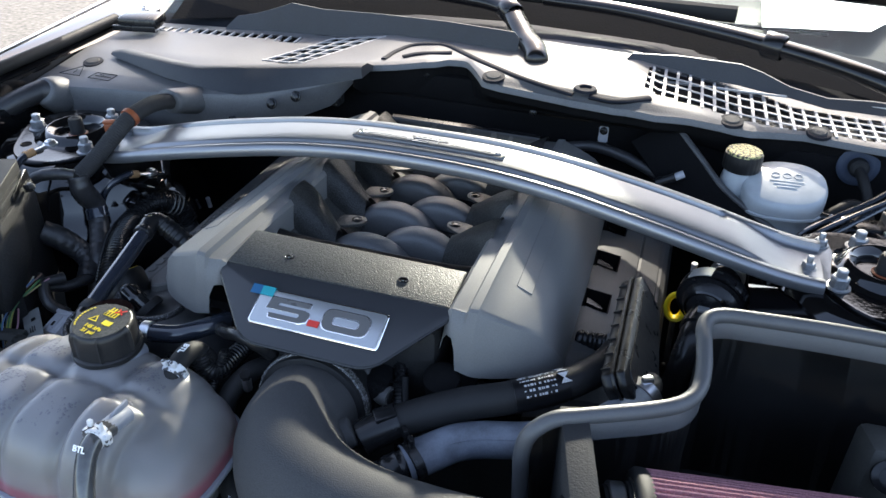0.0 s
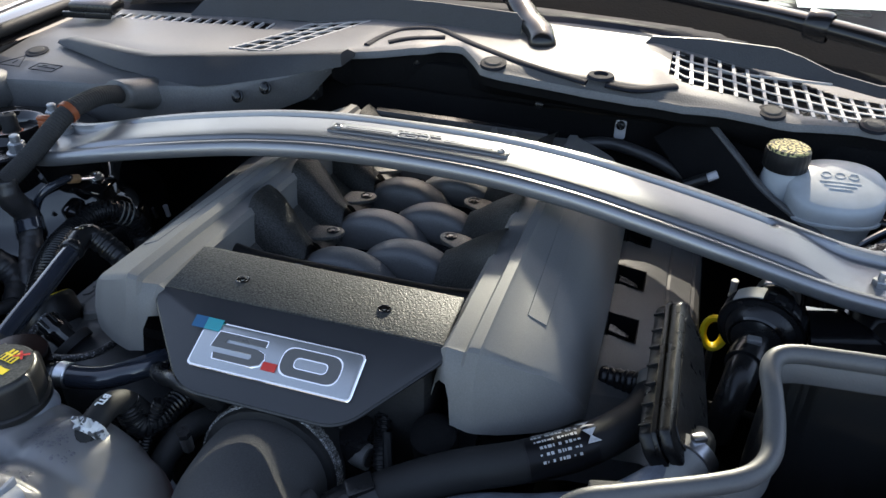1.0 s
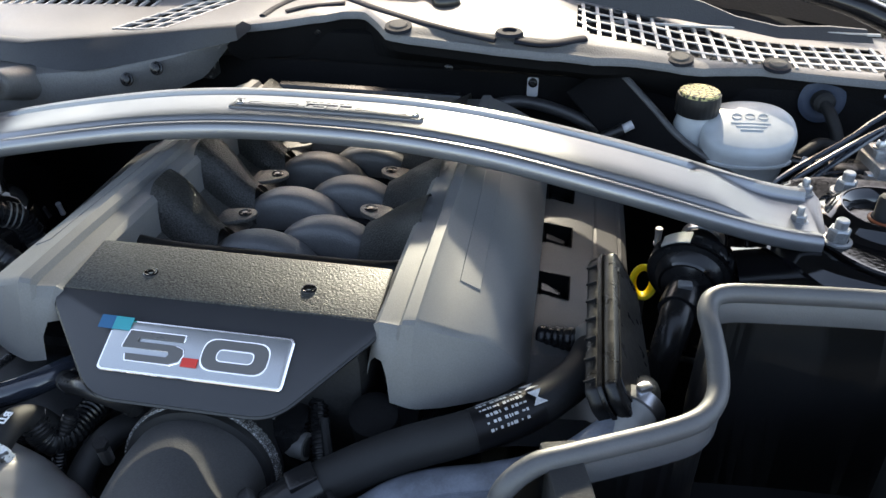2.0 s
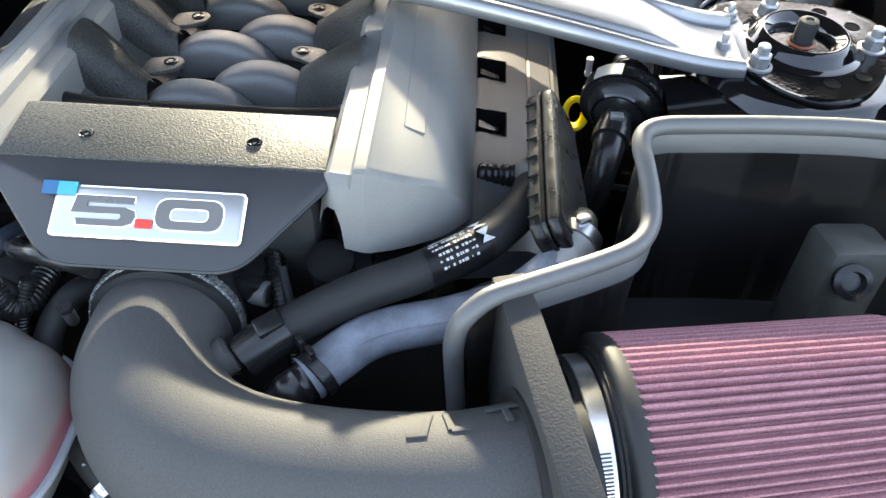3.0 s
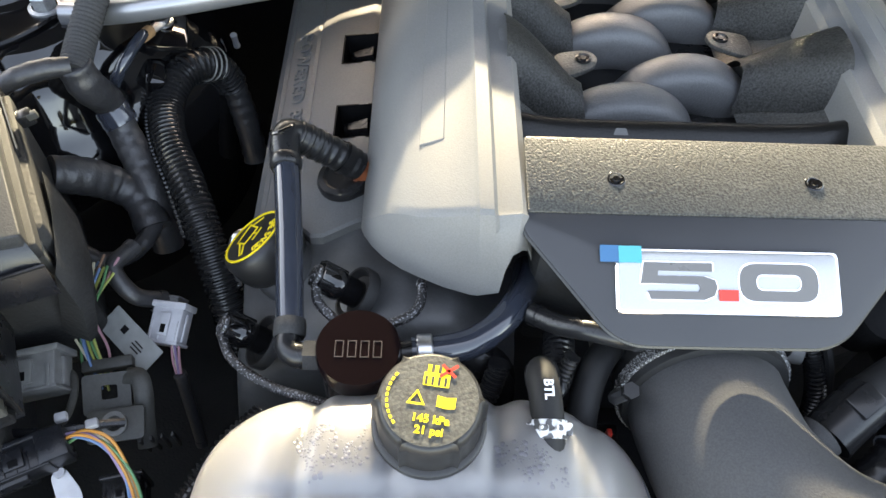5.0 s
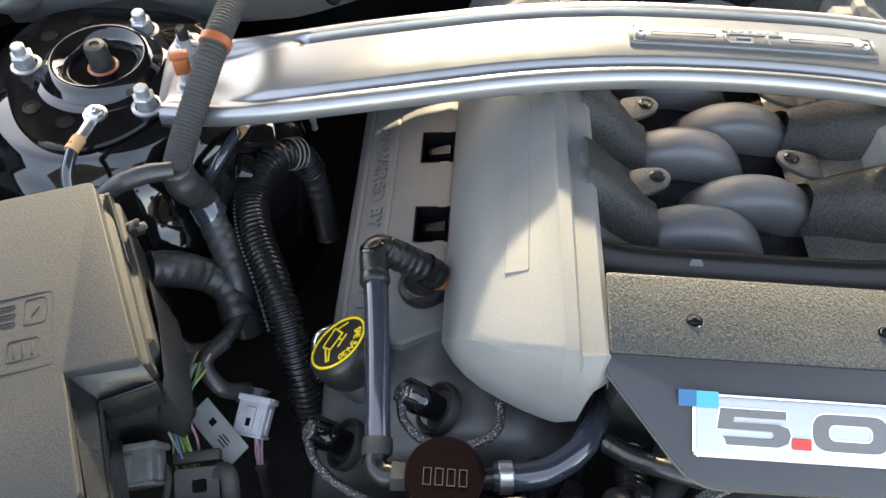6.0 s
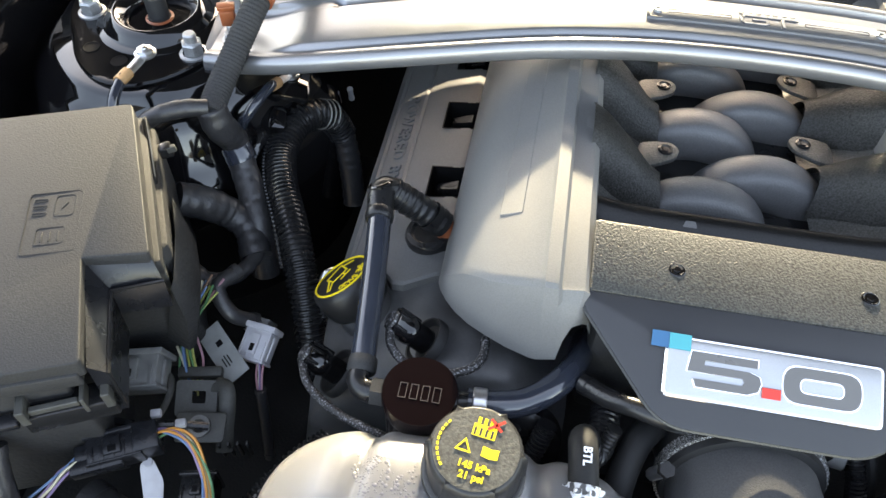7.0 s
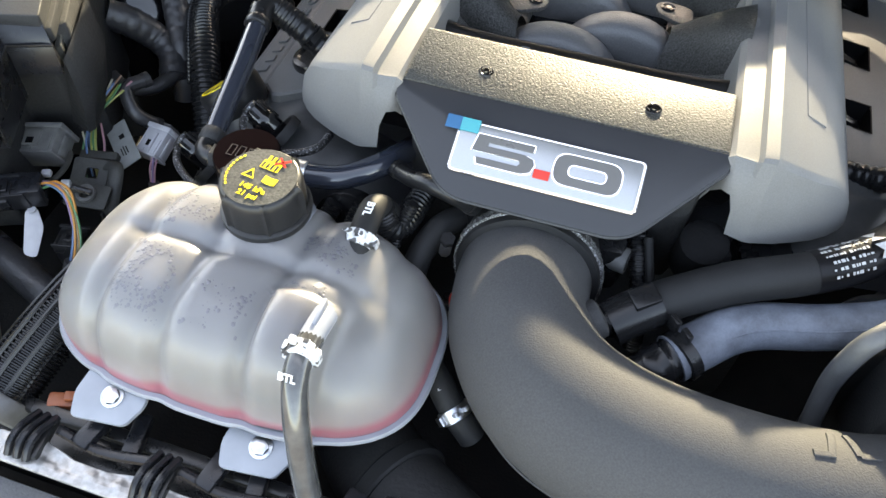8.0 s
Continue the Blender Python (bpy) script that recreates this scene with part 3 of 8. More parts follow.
def build_cover():
    t = thing("engine_cover", (0, -.04, .88), "black engine cover plate with grained top and silver badge", "engine cover")
    # grained top flap
    top = [(-.1345, -.029), (.1345, -.029), (.1340, .037), (-.1340, .037)]
    bm = slab(rounded(top, [.002, .002, .003, .003], 3), .004, Matrix.Translation((0, 0, .9315)), .0012, 2, top=lambda x, y: (y - .037) * .07 + .0006 * math.sin(x * 30))
    flap = part("top_flap", bm, GRAIN, t, "leather-grained black top")
    for x in (-.0705, .0705):
        part("screw", lathe([(.0066, 0), (.0060, .0005), (.0052, .0006), (.0046, .0002), (.0026, .0002), (.0022, .0012), (.0008, .0013)], (x, 0, .9290), n=20), GLOSS, flap, "recessed black screw")
    # smooth sloping front
    out = rounded([(-.138, -.001), (.138, -.001), (.137, -.014), (.074, -.090), (-.074, -.090), (-.137, -.014)], [.001, .001, .012, .020, .020, .012], 6)
    m = plane_at((0, -.0285, .9268), (1, 0, 0), (0, .915, .402))
    part("front_panel", slab(out, .004, m, .0016, 2), SATIN, t, "smooth satin black front")
    part("panel_rim", tube([m @ Vector((x, y, -.003)) for x, y in out[7:]] + [m @ Vector((*out[6], -.003))], .0018, n=6, raw=True), BLACKPL, t)
    # badge
    b = m @ Matrix.Translation((0, -.047, .0015))
    w, h = .148, .0405
    badge = part("badge", slab(rect(w, h, .004), .003, b @ Matrix.Translation((0, 0, .003)), .0008, 2), BADGE, t, "brushed silver badge")
    part("badge_border", merge(slab(rect(w + .004, h + .004, .005), .0018, b @ Matrix.Translation((0, 0, .0016)), .0006, 1), bmesh.new()), CHROME, badge)
    for grow, mt, z in ((.0011, CHROME, .0036), (0.0, DIGIT, .0042)):
        nm = "digit_edge" if grow else "digit"
        five = [(-.062, .0125), (-.016, .0125), (-.016, .0068), (-.0525, .0068), (-.0530, .0034), (-.0215, .0034), (-.0145, .0010), (-.0130, -.0035),
                (-.0150, -.0095), (-.0220, -.0125), (-.058, -.0125), (-.0600, -.0070), (-.0260, -.0070), (-.0245, -.0045), (-.0260, -.0020), (-.0645, -.0020)]
        five = [(x + .0045, y) for x, y in five]
        q = five
        if grow:
            cx = sum(x for x, y in q) / len(q)
            q = [(x + math.copysign(grow, x - cx), y + math.copysign(grow, y) if abs(y) > .008 else y + math.copysign(grow * .3, y)) for x, y in five]
        part(nm, slab(q, .0012, b @ Matrix.Translation((0, 0, z)), .0002, 1), mt, badge)
        o, i = rect(.053 + 2 * grow, .0255 + 2 * grow, .0115, .0332, 0), rect(.031 - 2 * grow, .0110 - 2 * grow, .0055, .0332, 0)
        mm = b @ Matrix.Translation((0, 0, z))
        rings = [[mm @ Vector((x, y, zz)) for x, y in src] for src, zz in ((o, -.0012), (o, 0), (i, 0), (i, -.0012))]
        part(nm, loft(rings, cap0=False, cap1=False), mt, badge)
    part("badge_dot", slab(rect(.0130, .0075, .0004, -.0012, -.0092), .0012, b @ Matrix.Translation((0, 0, .0045)), .0003, 1), RED, badge, "red square point")
    part("film_corner", slab(rect(.0155, .0115, .0005, -.0665, .0175), .0003, b @ Matrix.Translation((0, 0, .0039)), 0), FILM, badge, "light blue film corner")
    part("film_tab", slab(rect(.0125, .0115, .0005, -.0805, .0178), .0003, b @ Matrix.Translation((0, 0, .0036)), 0), FILM2, badge, "dark blue pull tab")
    return t


def build_valve_cover(side):
    t = thing("valve_cover", (side * .30, .2, .74), "grey valve cover beside the intake manifold with open coil pockets", "engine part", "valve covers")
    y0 = .012 if side < 0 else .03
    mids = [y for y in ((.153 if side < 0 else .183) + .101 * k for k in range(4)) if y < .45]
    prof = [(.235, .8215), (.256, .8250), (.262, .8258), (.289, .8205), (.300, .8178), (.3145, .8124), (.3160, .8106), (.3180, .8106), (.3195, .8108), (.3445, .8015), (.3460, .7996), (.3480, .7990), (.350, .7985), (.357, .790), (.364, .755), (.366, .70)]
    ys = sorted([y0, y0 + .004, .30, .44, .47] + [m - .020 for m in mids] + [m + .021 for m in mids])
    edge = (lambda x: steps(((.235, .046), (.265, .034), (.297, .020), (.310, .040), (.33, .046), (.37, .046)), x)) if side < 0 else (lambda x: y0)
    rows = [[Vector((x, edge(x) - .002, z - .010)) for x, z in prof], [Vector((x, edge(x), z - .002)) for x, z in prof], [Vector((x, edge(x) + .003, z)) for x, z in prof]]
    rows += [[Vector((x, y, z)) for x, z in prof] for y in ys[2:]]
    rows += [[Vector((x, .474, .70)) for x, z in prof]]
    bm = loft(rows, closed=False)
    def open_at(c):
        return .256 < c.x < .289 and any(m - .020 < c.y < m + .021 for m in mids)
    bmesh.ops.delete(bm, geom=[f for f in bm.faces if open_at(f.calc_center_median())], context="FACES")
    part("lid", mirror(bm, side), GREY2, t, "matt grey lid with two fine grooves", 24)
    # pockets for the coil plugs
    for y in mids:
        ring = lambda d, k: [Vector((x, q, z - d)) for x, q, z in ((.256 + k, y - .020 + k, .825), (.289 - k, y - .020 + k, .8205), (.289 - k, y + .021 - k, .8205), (.256 + k, y + .021 - k, .825))]
        bm = loft([ring(-.0012, -.0014), ring(-.0012, 0), ring(.001, 0), ring(.026, .003)], cap0=False)
        op = part("coil_pocket", mirror(bm, side), POCKET, t, "black coil pocket")
        m = plane_at((.273, y, .8125), (.978, 0, -.207), (0, 1, 0))
        wedge = [[m @ Vector(q) for q in ((-.014, -.006, -.01), (-.014, .012, -.01), (-.014, .009, .004), (-.014, -.003, .004))],
                 [m @ Vector(q) for q in ((.010, -.002, -.01), (.010, .012, -.01), (.010, .009, .0), (.010, .001, .0))]]
        part("coil_plug", mirror(soften(loft(wedge), .001, 1), side), DULL, op)
    if side < 0:
        # raised words along the strip, the maker's name as plain bars
        turn = plane_at((-.3320, .225, .8072), (0, -1, 0), (.93, 0, .36))
        part("raised_lettering", writing("POWERED BY", .0195, turn, .0011, 1.16, .0003), GREY2, t)
        for k in range(4):
            part("raised_bar", slab(rect(.0105, .0125, .002), .002, plane_at((-.3320, .122 - .0175 * k, .8084), (0, -1, 0), (.93, 0, .36)), .0004, 1), GREY2, t)
    return t


build_manifold()
build_cover()
build_valve_cover(1)
build_valve_cover(-1)


def build_block():
    t = thing("engine_block", (0, .2, .45), "black engine front and lower block under the manifold", "engine part")
    part("front_case", box((0, .06, .66), (.50, .10, .34), .02), SOOT, t)
    part("block", box((0, .29, .64), (.46, .36, .38), .02), SOOT, t)
    rows = []
    for y, z0 in ((-.040, .80), (-.030, .825), (.0, .832), (.04, .835)):
        rows.append([Vector((x, y + (x - .2) * .3, z0 - dz)) for x, dz in ((.13, .02), (.18, 0), (.25, .0), (.31, .012), (.35, .04), (.365, .12))])
    part("cam_cover_front", loft(rows, closed=False), SATINPAINT, t, "black front cam cover", 40)
    # rounded front of the other cam cover, stepping down from the grey lid
    flat = ((.13, .800), (.18, .812), (.235, .813), (.262, .817), (.30, .809), (.345, .792), (.360, .778), (.372, .70))
    fall = ((.13, .790), (.18, .832), (.22, .836), (.252, .832), (.30, .802), (.34, .775), (.360, .752), (.372, .68))
    rows = []
    for y, k, drop in ((.075, 0, 0), (.030, 0, 0), (.016, .06, 0), (.002, .35, -.001), (-.012, .72, -.002), (-.026, .95, 0), (-.040, 1, 0), (-.054, 1, .001), (-.064, 1, .005), (-.072, 1, .014), (-.077, 1, .030), (-.080, 1, .09)):
        rows.append([Vector((-.13 - .242 * i / 40, y, (1 - k) * steps(flat, .13 + .242 * i / 40) + k * steps(fall, .13 + .242 * i / 40) - drop)) for i in range(41)])
    part("cam_cover_front", loft(rows, closed=False), SATINPAINT, t, "satin black cast front of the cam cover", 80)
    part("case_flange", tube([(-.166, -.012, .800), (-.172, -.030, .803), (-.182, -.052, .805), (-.196, -.074, .800), (-.205, -.085, .78)], .0028, n=8, squash=1.6), MGREY, t, "grey edge of the timing case")
    return t


build_block()


# ---- strut brace and towers ----
def brace_line(x):
    """Height, front edge and back edge of the brace at x."""
    a = abs(x)
    def mix(rows):
        for (p, u), (q, v) in zip(rows, rows[1:]):
            if a <= q:
                t = (a - p) / (q - p)
                return u + (v - u) * t
        return rows[-1][1]
    z = mix(((0, .9665), (.10, .9655), (.20, .958), (.30, .943), (.38, .928), (.44, .913), (.48, .902), (.52, .8925), (.60, .8905)))
    f = mix(((0, .228), (.10, .225), (.20, .217), (.30, .206), (.38, .201), (.44, .201), (.48, .205), (.52, .213), (.60, .217)))
    b = mix(((0, .326), (.10, .326), (.20, .323), (.30, .317), (.38, .314), (.44, .312), (.48, .313), (.52, .319), (.60, .322)))
    return z, f, b


def ruled_plate(m):
    """A thin plate in many short strips, so that it can be bent."""
    rings = []
    for i in range(25):
        x = -.111 + .222 * i / 24
        h = .012 if 0 < i < 24 else .0105
        rings.append([m @ Vector((x, y, z)) for y, z in ((-h, -.0010), (-h, .0006), (-h + .0008, .0012), (h - .0008, .0012), (h, .0006), (h, -.0010))])
    return loft(rings)


def build_brace():
    t = thing("strut_tower_brace", (0, .27, .88), "silver pressed metal strut tower brace across the engine", "strut brace")
    n, xs = 200, []
    for i in range(n + 1):
        xs.append(-.538 + 1.076 * i / n)
    smooth = lambda k, x: sum(brace_line(x + d)[k] for d in (-.04, -.03, -.02, -.01, 0, .01, .02, .03, .04)) / 9
    ease = lambda q: (lambda c: c * c * (3 - 2 * c))(max(0.0, min(1.0, q)))
    rings = []
    for x in xs:
        z, f, b = smooth(0, x), smooth(1, x), smooth(2, x)
        a = abs(x)
        w = b - f
        end = ease((a - .405) / .012)          # the rear groove runs out
        tongue = ease((a - .425) / .075)       # the middle dips to the bolted tongue
        dip = -.0085 * tongue
        groove = -.0078 * (1 - end)
        lip = max(0.25, min(1.0, (.545 - a) / .06))
        prof = [(.012, -.0190), (.000, -.0165), (-.004, -.0125), (.000, -.0085), (.014, -.0050), (.040, -.0026), (.075, -.0016), (.110, -.0020), (.140, -.0036), (.158, -.0040), (.176, -.0026 + dip * .3), (.200, .0004 + dip * .8), (.230, .0012 + dip),
                (.40, .0016 + dip), (.56, .0016 + dip), (.70, .0012 + dip), (.752, .0012 + dip), (.765, .0012 + groove * .5 + dip), (.778, .0006 + groove + dip), (.842, .0006 + groove + dip * .9), (.858, .0010 + groove * .5 + dip * .5), (.874, .0020),
                (.915, .0026), (.955, .0022), (.985, -.001 * lip), (1.0, -.007 * lip), (.995, -.010 * lip)]
        ring = [Vector((x, f + w * u, z + h)) for u, h in prof]
        under = [Vector((x, f + w * u, z + h - .003)) for u, h in ((.97, -.007 * lip), (.93, -.004), (.80, -.010 + dip), (.5, -.006 + dip), (.22, -.006 + dip), (.15, -.009), (.05, -.009), (.025, -.0165))]
        rings.append(ring + under)
    part("pressing", loft(rings), SILVER, t, "silver powder-coated pressing", 60)
    # name plate, bent to the brace
    def plate_part(name, bm, mat, parent, label=""):
        for v in bm.verts:
            v.co.z += smooth(0, v.co.x) - smooth(0, 0) - .0012
        return part(name, bm, mat, parent, label)
    m = plane_at((.006, .2745, .9698), (1, 0, 0), (0, 1, 0.0))
    pl = plate_part("name_plate", ruled_plate(m), SILVER, t, "silver name plate with raised lettering")
    for x in (-.101, .101):
        plate_part("rivet", lathe([(.0042, 0), (.0042, .0012), (.0030, .0020), (.0018, .0012)], m @ Vector((x, 0, .001)), n=14), STEEL, pl)
    for sx in (-1, 1):
        o, i = rect(.058, .0050, .001, sx * .062, .001), rect(.0564, .0036, .0008, sx * .062, .001)
        rings = [[m @ Vector((*q, zz)) for q in src] for src, zz in ((o, .001), (o, .0015), (i, .0015), (i, .001))]
        plate_part("plate_frame", loft(rings, cap0=False, cap1=False), PLATELINE, pl)
    o, i = rect(.216, .0212, .002), rect(.2132, .0184, .002)
    plate_part("plate_border", loft([[m @ Vector((*q, zz)) for q in src] for src, zz in ((o, .001), (o, .0015), (i, .0015), (i, .001))], cap0=False, cap1=False), PLATELINE, pl)
    # raised block emblem
    def outline(pts, wd, up=.0028):
        bm = bmesh.new()
        for a, c in zip(pts, pts[1:]):
            v = Vector(c) - Vector(a)
            mid = (Vector(a) + Vector(c)) / 2
            ang = math.degrees(math.atan2(v.y, v.x))
            merge(bm, slab(rect(v.length + wd, wd), .0016, m @ Matrix.Translation((mid.x, mid.y, up)) @ turned(0, 0, ang), .0003, 1))
        return bm
    gee = [(-.002, .0055), (-.021, .0055), (-.024, .002), (-.024, -.003), (-.021, -.0062), (-.003, -.0062), (-.001, -.0045), (-.001, 0), (-.013, 0)]
    tee = [(.001, .0055), (.026, .0055), (.0135, .0055), (.0135, -.0065)]
    # shade round the raised letters is drawn as a dark outline under them
    plate_part("emblem_edge", outline(gee, .0038, .0017), PLATELINE, pl, "shade round the lettering, as a dark outline")
    plate_part("emblem_edge", outline(tee, .0038, .0017), PLATELINE, pl, "shade round the lettering, as a dark outline")
    plate_part("emblem", outline(gee, .0026, .0021), SILVER, pl)
    plate_part("emblem", outline(tee, .0026, .0021), SILVER, pl)
    for k in range(7):
        plate_part("small_bar", slab(rect(.0055, .0022, 0, -.024 + .0078 * k, .0098), .0008, m @ Matrix.Translation((0, 0, .0024)), .0002, 1), ALU, pl)
    # flange plates and their nuts
    for side in (-1, 1):
        out = [(side * x, y) for x, y in ((.500, .232), (.536, .230), (.546, .238), (.556, .310), (.550, .338), (.530, .338), (.518, .312), (.500, .308))]
        fl = part("flange", slab(rounded(out, .006), .005, Matrix.Translation((0, 0, .8850)), .001), SILVER, t)
        for x, y in ((.521, .256), (.541, .322)):
            part("flange_nut", hexnut((side * x, y, .8848), r=.0082, h=.010, stud=.004, stud_h=.009), ZINC, fl)
        if side < 0:
            part("tall_stud", lathe([(.0095, 0), (.0095, .008), (.0055, .010), (.0055, .024), (.0045, .026)], (side * .531, .300, .8848), n=12), ZINC, fl)
            part("stud_cap", lathe([(.0055, 0), (.0055, .012), (.004, .014)], (side * .531, .300, .9088), n=12), BLACKPL, fl, "black stud cap")
    return t


build_brace()


def build_tower(side):
    c = Vector((side * .614, .281, .876))
    t = thing("strut_tower", (c.x, c.y, .62), "gloss black strut tower with round top mount", "strut tower", "strut towers")
    rows = []
    for r, z, k in ((.200, -.26, 0), (.192, -.15, .3), (.186, -.105, .8), (.178, -.088, 1), (.168, -.080, 1), (.158, -.062, 1), (.150, -.040, .9), (.142, -.028, .8), (.134, -.020, .6), (.126, -.014, .5), (.121, -.004, .3), (.114, 0, .2), (.05, .001, 0), (.033, .001, 0), (.031, -.05, 0)):
        ring = []
        for i in range(72):
            a = 2 * math.pi * i / 72
            w = 1 + k * (.030 * math.cos(3 * a + .6 * side) + .022 * math.cos(7 * a + 1.1) + .012 * math.cos(11 * a))
            dz = k * (.005 * math.sin(5 * a + .4) + .004 * math.sin(9 * a))
            ring.append(c + Vector((r * w * math.cos(a), r * w * math.sin(a), z + dz)))
        rows.append(ring)
    part("tower_cap", loft(rows), GLOSS, t, "gloss black painted pressing", 60)
    # mount plate: a rounded three-cornered disc on the cap
    rows = []
    for r, z in ((.101, .0), (.1035, .0045), (.1015, .0066), (.096, .0060), (.066, .0065), (.050, .0065)):
        ring = []
        for i in range(72):
            a = 2 * math.pi * i / 72
            w = 1 - .10 * math.cos(3 * (a - math.radians(90)))
            ring.append(c + Vector((r * w * math.cos(a), r * w * math.sin(a), z)))
        rows.append(ring)
    mount = part("mount_plate", loft(rows), MOUNT, t, "satin black mount plate", 50)
    part("mount_ring", lathe([(.068, .0055), (.066, .0075), (.0600, .0080), (.0575, .010), (.054, .016), (.048, .0205), (.0455, .0215), (.0430, .0205), (.0360, .014), (.0340, .012), (.0335, .002), (.031, -.012)], c, n=56, cap0=False, cap1=False), GLOSS, t, "gloss black stepped ring", 50)
    part("mount_rubber", lathe([(.034, -.006), (.027, -.001), (.024, -.0015), (.018, .001), (.0135, .005), (.0125, .010)], c, n=32), RUBBER, t)
    part("rod_collar", lathe([(.0150, .006), (.0155, .0072), (.0135, .0085), (.011, .0085)], c, n=24), ORANGE, t, "brown rubber collar")
    part("rod_end", lathe([(.0125, .004), (.0125, .008), (.0110, .010), (.0112, .031), (.0098, .034), (.0050, .0348), (.0042, .0335), (.001, .0335)], c, n=22), RUBBER, t, "rubber-capped damper rod")
    for ang, far in ((-41, .079), (66, .062), (184, .076)):
        a = math.radians(ang if side < 0 else 180 - ang)
        p = c + Vector((far * math.cos(a), far * math.sin(a), .006))
        part("tower_nut", hexnut(p, r=.0112, h=.016, stud=.0066, stud_h=.010), ZINC, t, "zinc plated flange nut")
    for ang in (120, 150, 232, 262):
        a = math.radians(ang if side < 0 else 180 - ang)
        p = c + Vector((.080 * math.cos(a), .080 * math.sin(a), .0062))
        part("plate_hole", lathe([(.0090, 0), (.0086, .0010), (.0074, .0010), (.0070, .0004), (.001, .0003)], p, n=18), POCKET, mount)
    return t


build_tower(-1)
build_tower(1)


# ---- cowl, firewall, windscreen, body ----
def cowl_height(x, y):
    base = steps(((-.80, .930), (-.55, .934), (-.36, .944), (-.20, .972), (-.10, .983), (.10, .986), (.25, .982), (.42, .952), (.60, .940), (.80, .930)), x)
    rise = (y - .52) * .13 if y < .54 else .0026 + (y - .54) * .04
    roll = 6 * max(0.0, .52 - y) ** 2 * steps(((-.8, 0), (-.21, 0), (-.19, 1), (.8, 1)), x)
    return base + rise - roll + .004 * math.sin(x * 9)


def cowl_front(x):
    return steps(((-.80, .382), (-.72, .392), (-.62, .398), (-.50, .405), (-.42, .42), (-.34, .443), (-.26, .482), (-.218, .498), (-.200, .540), (-.148, .547), (-.085, .563), (-.062, .580), (-.031, .580), (-.020, .566), (.019, .507), (.05, .499),
                  (.10, .492), (.17, .487), (.24, .486), (.30, .496), (.35, .514), (.40, .527), (.445, .533), (.483, .547), (.525, .561), (.60, .560), (.80, .548)), x)


def in_right_grille(x, y):
    return .274 < x < .70 and steps(((.27, .575), (.29, .553), (.39, .564), (.46, .561), (.60, .576), (.72, .58)), x) < y < steps(((.28, .662), (.34, .678), (.46, .682), (.52, .655), (.72, .662)), x)


def in_left_grille(x, y):
    strip = -.73 < x < -.40 and .664 < y < .688
    patch = .556 < y < .700 and -.415 + (y - .556) * .55 < x < -.335 + (y - .556) * .75
    return strip or patch


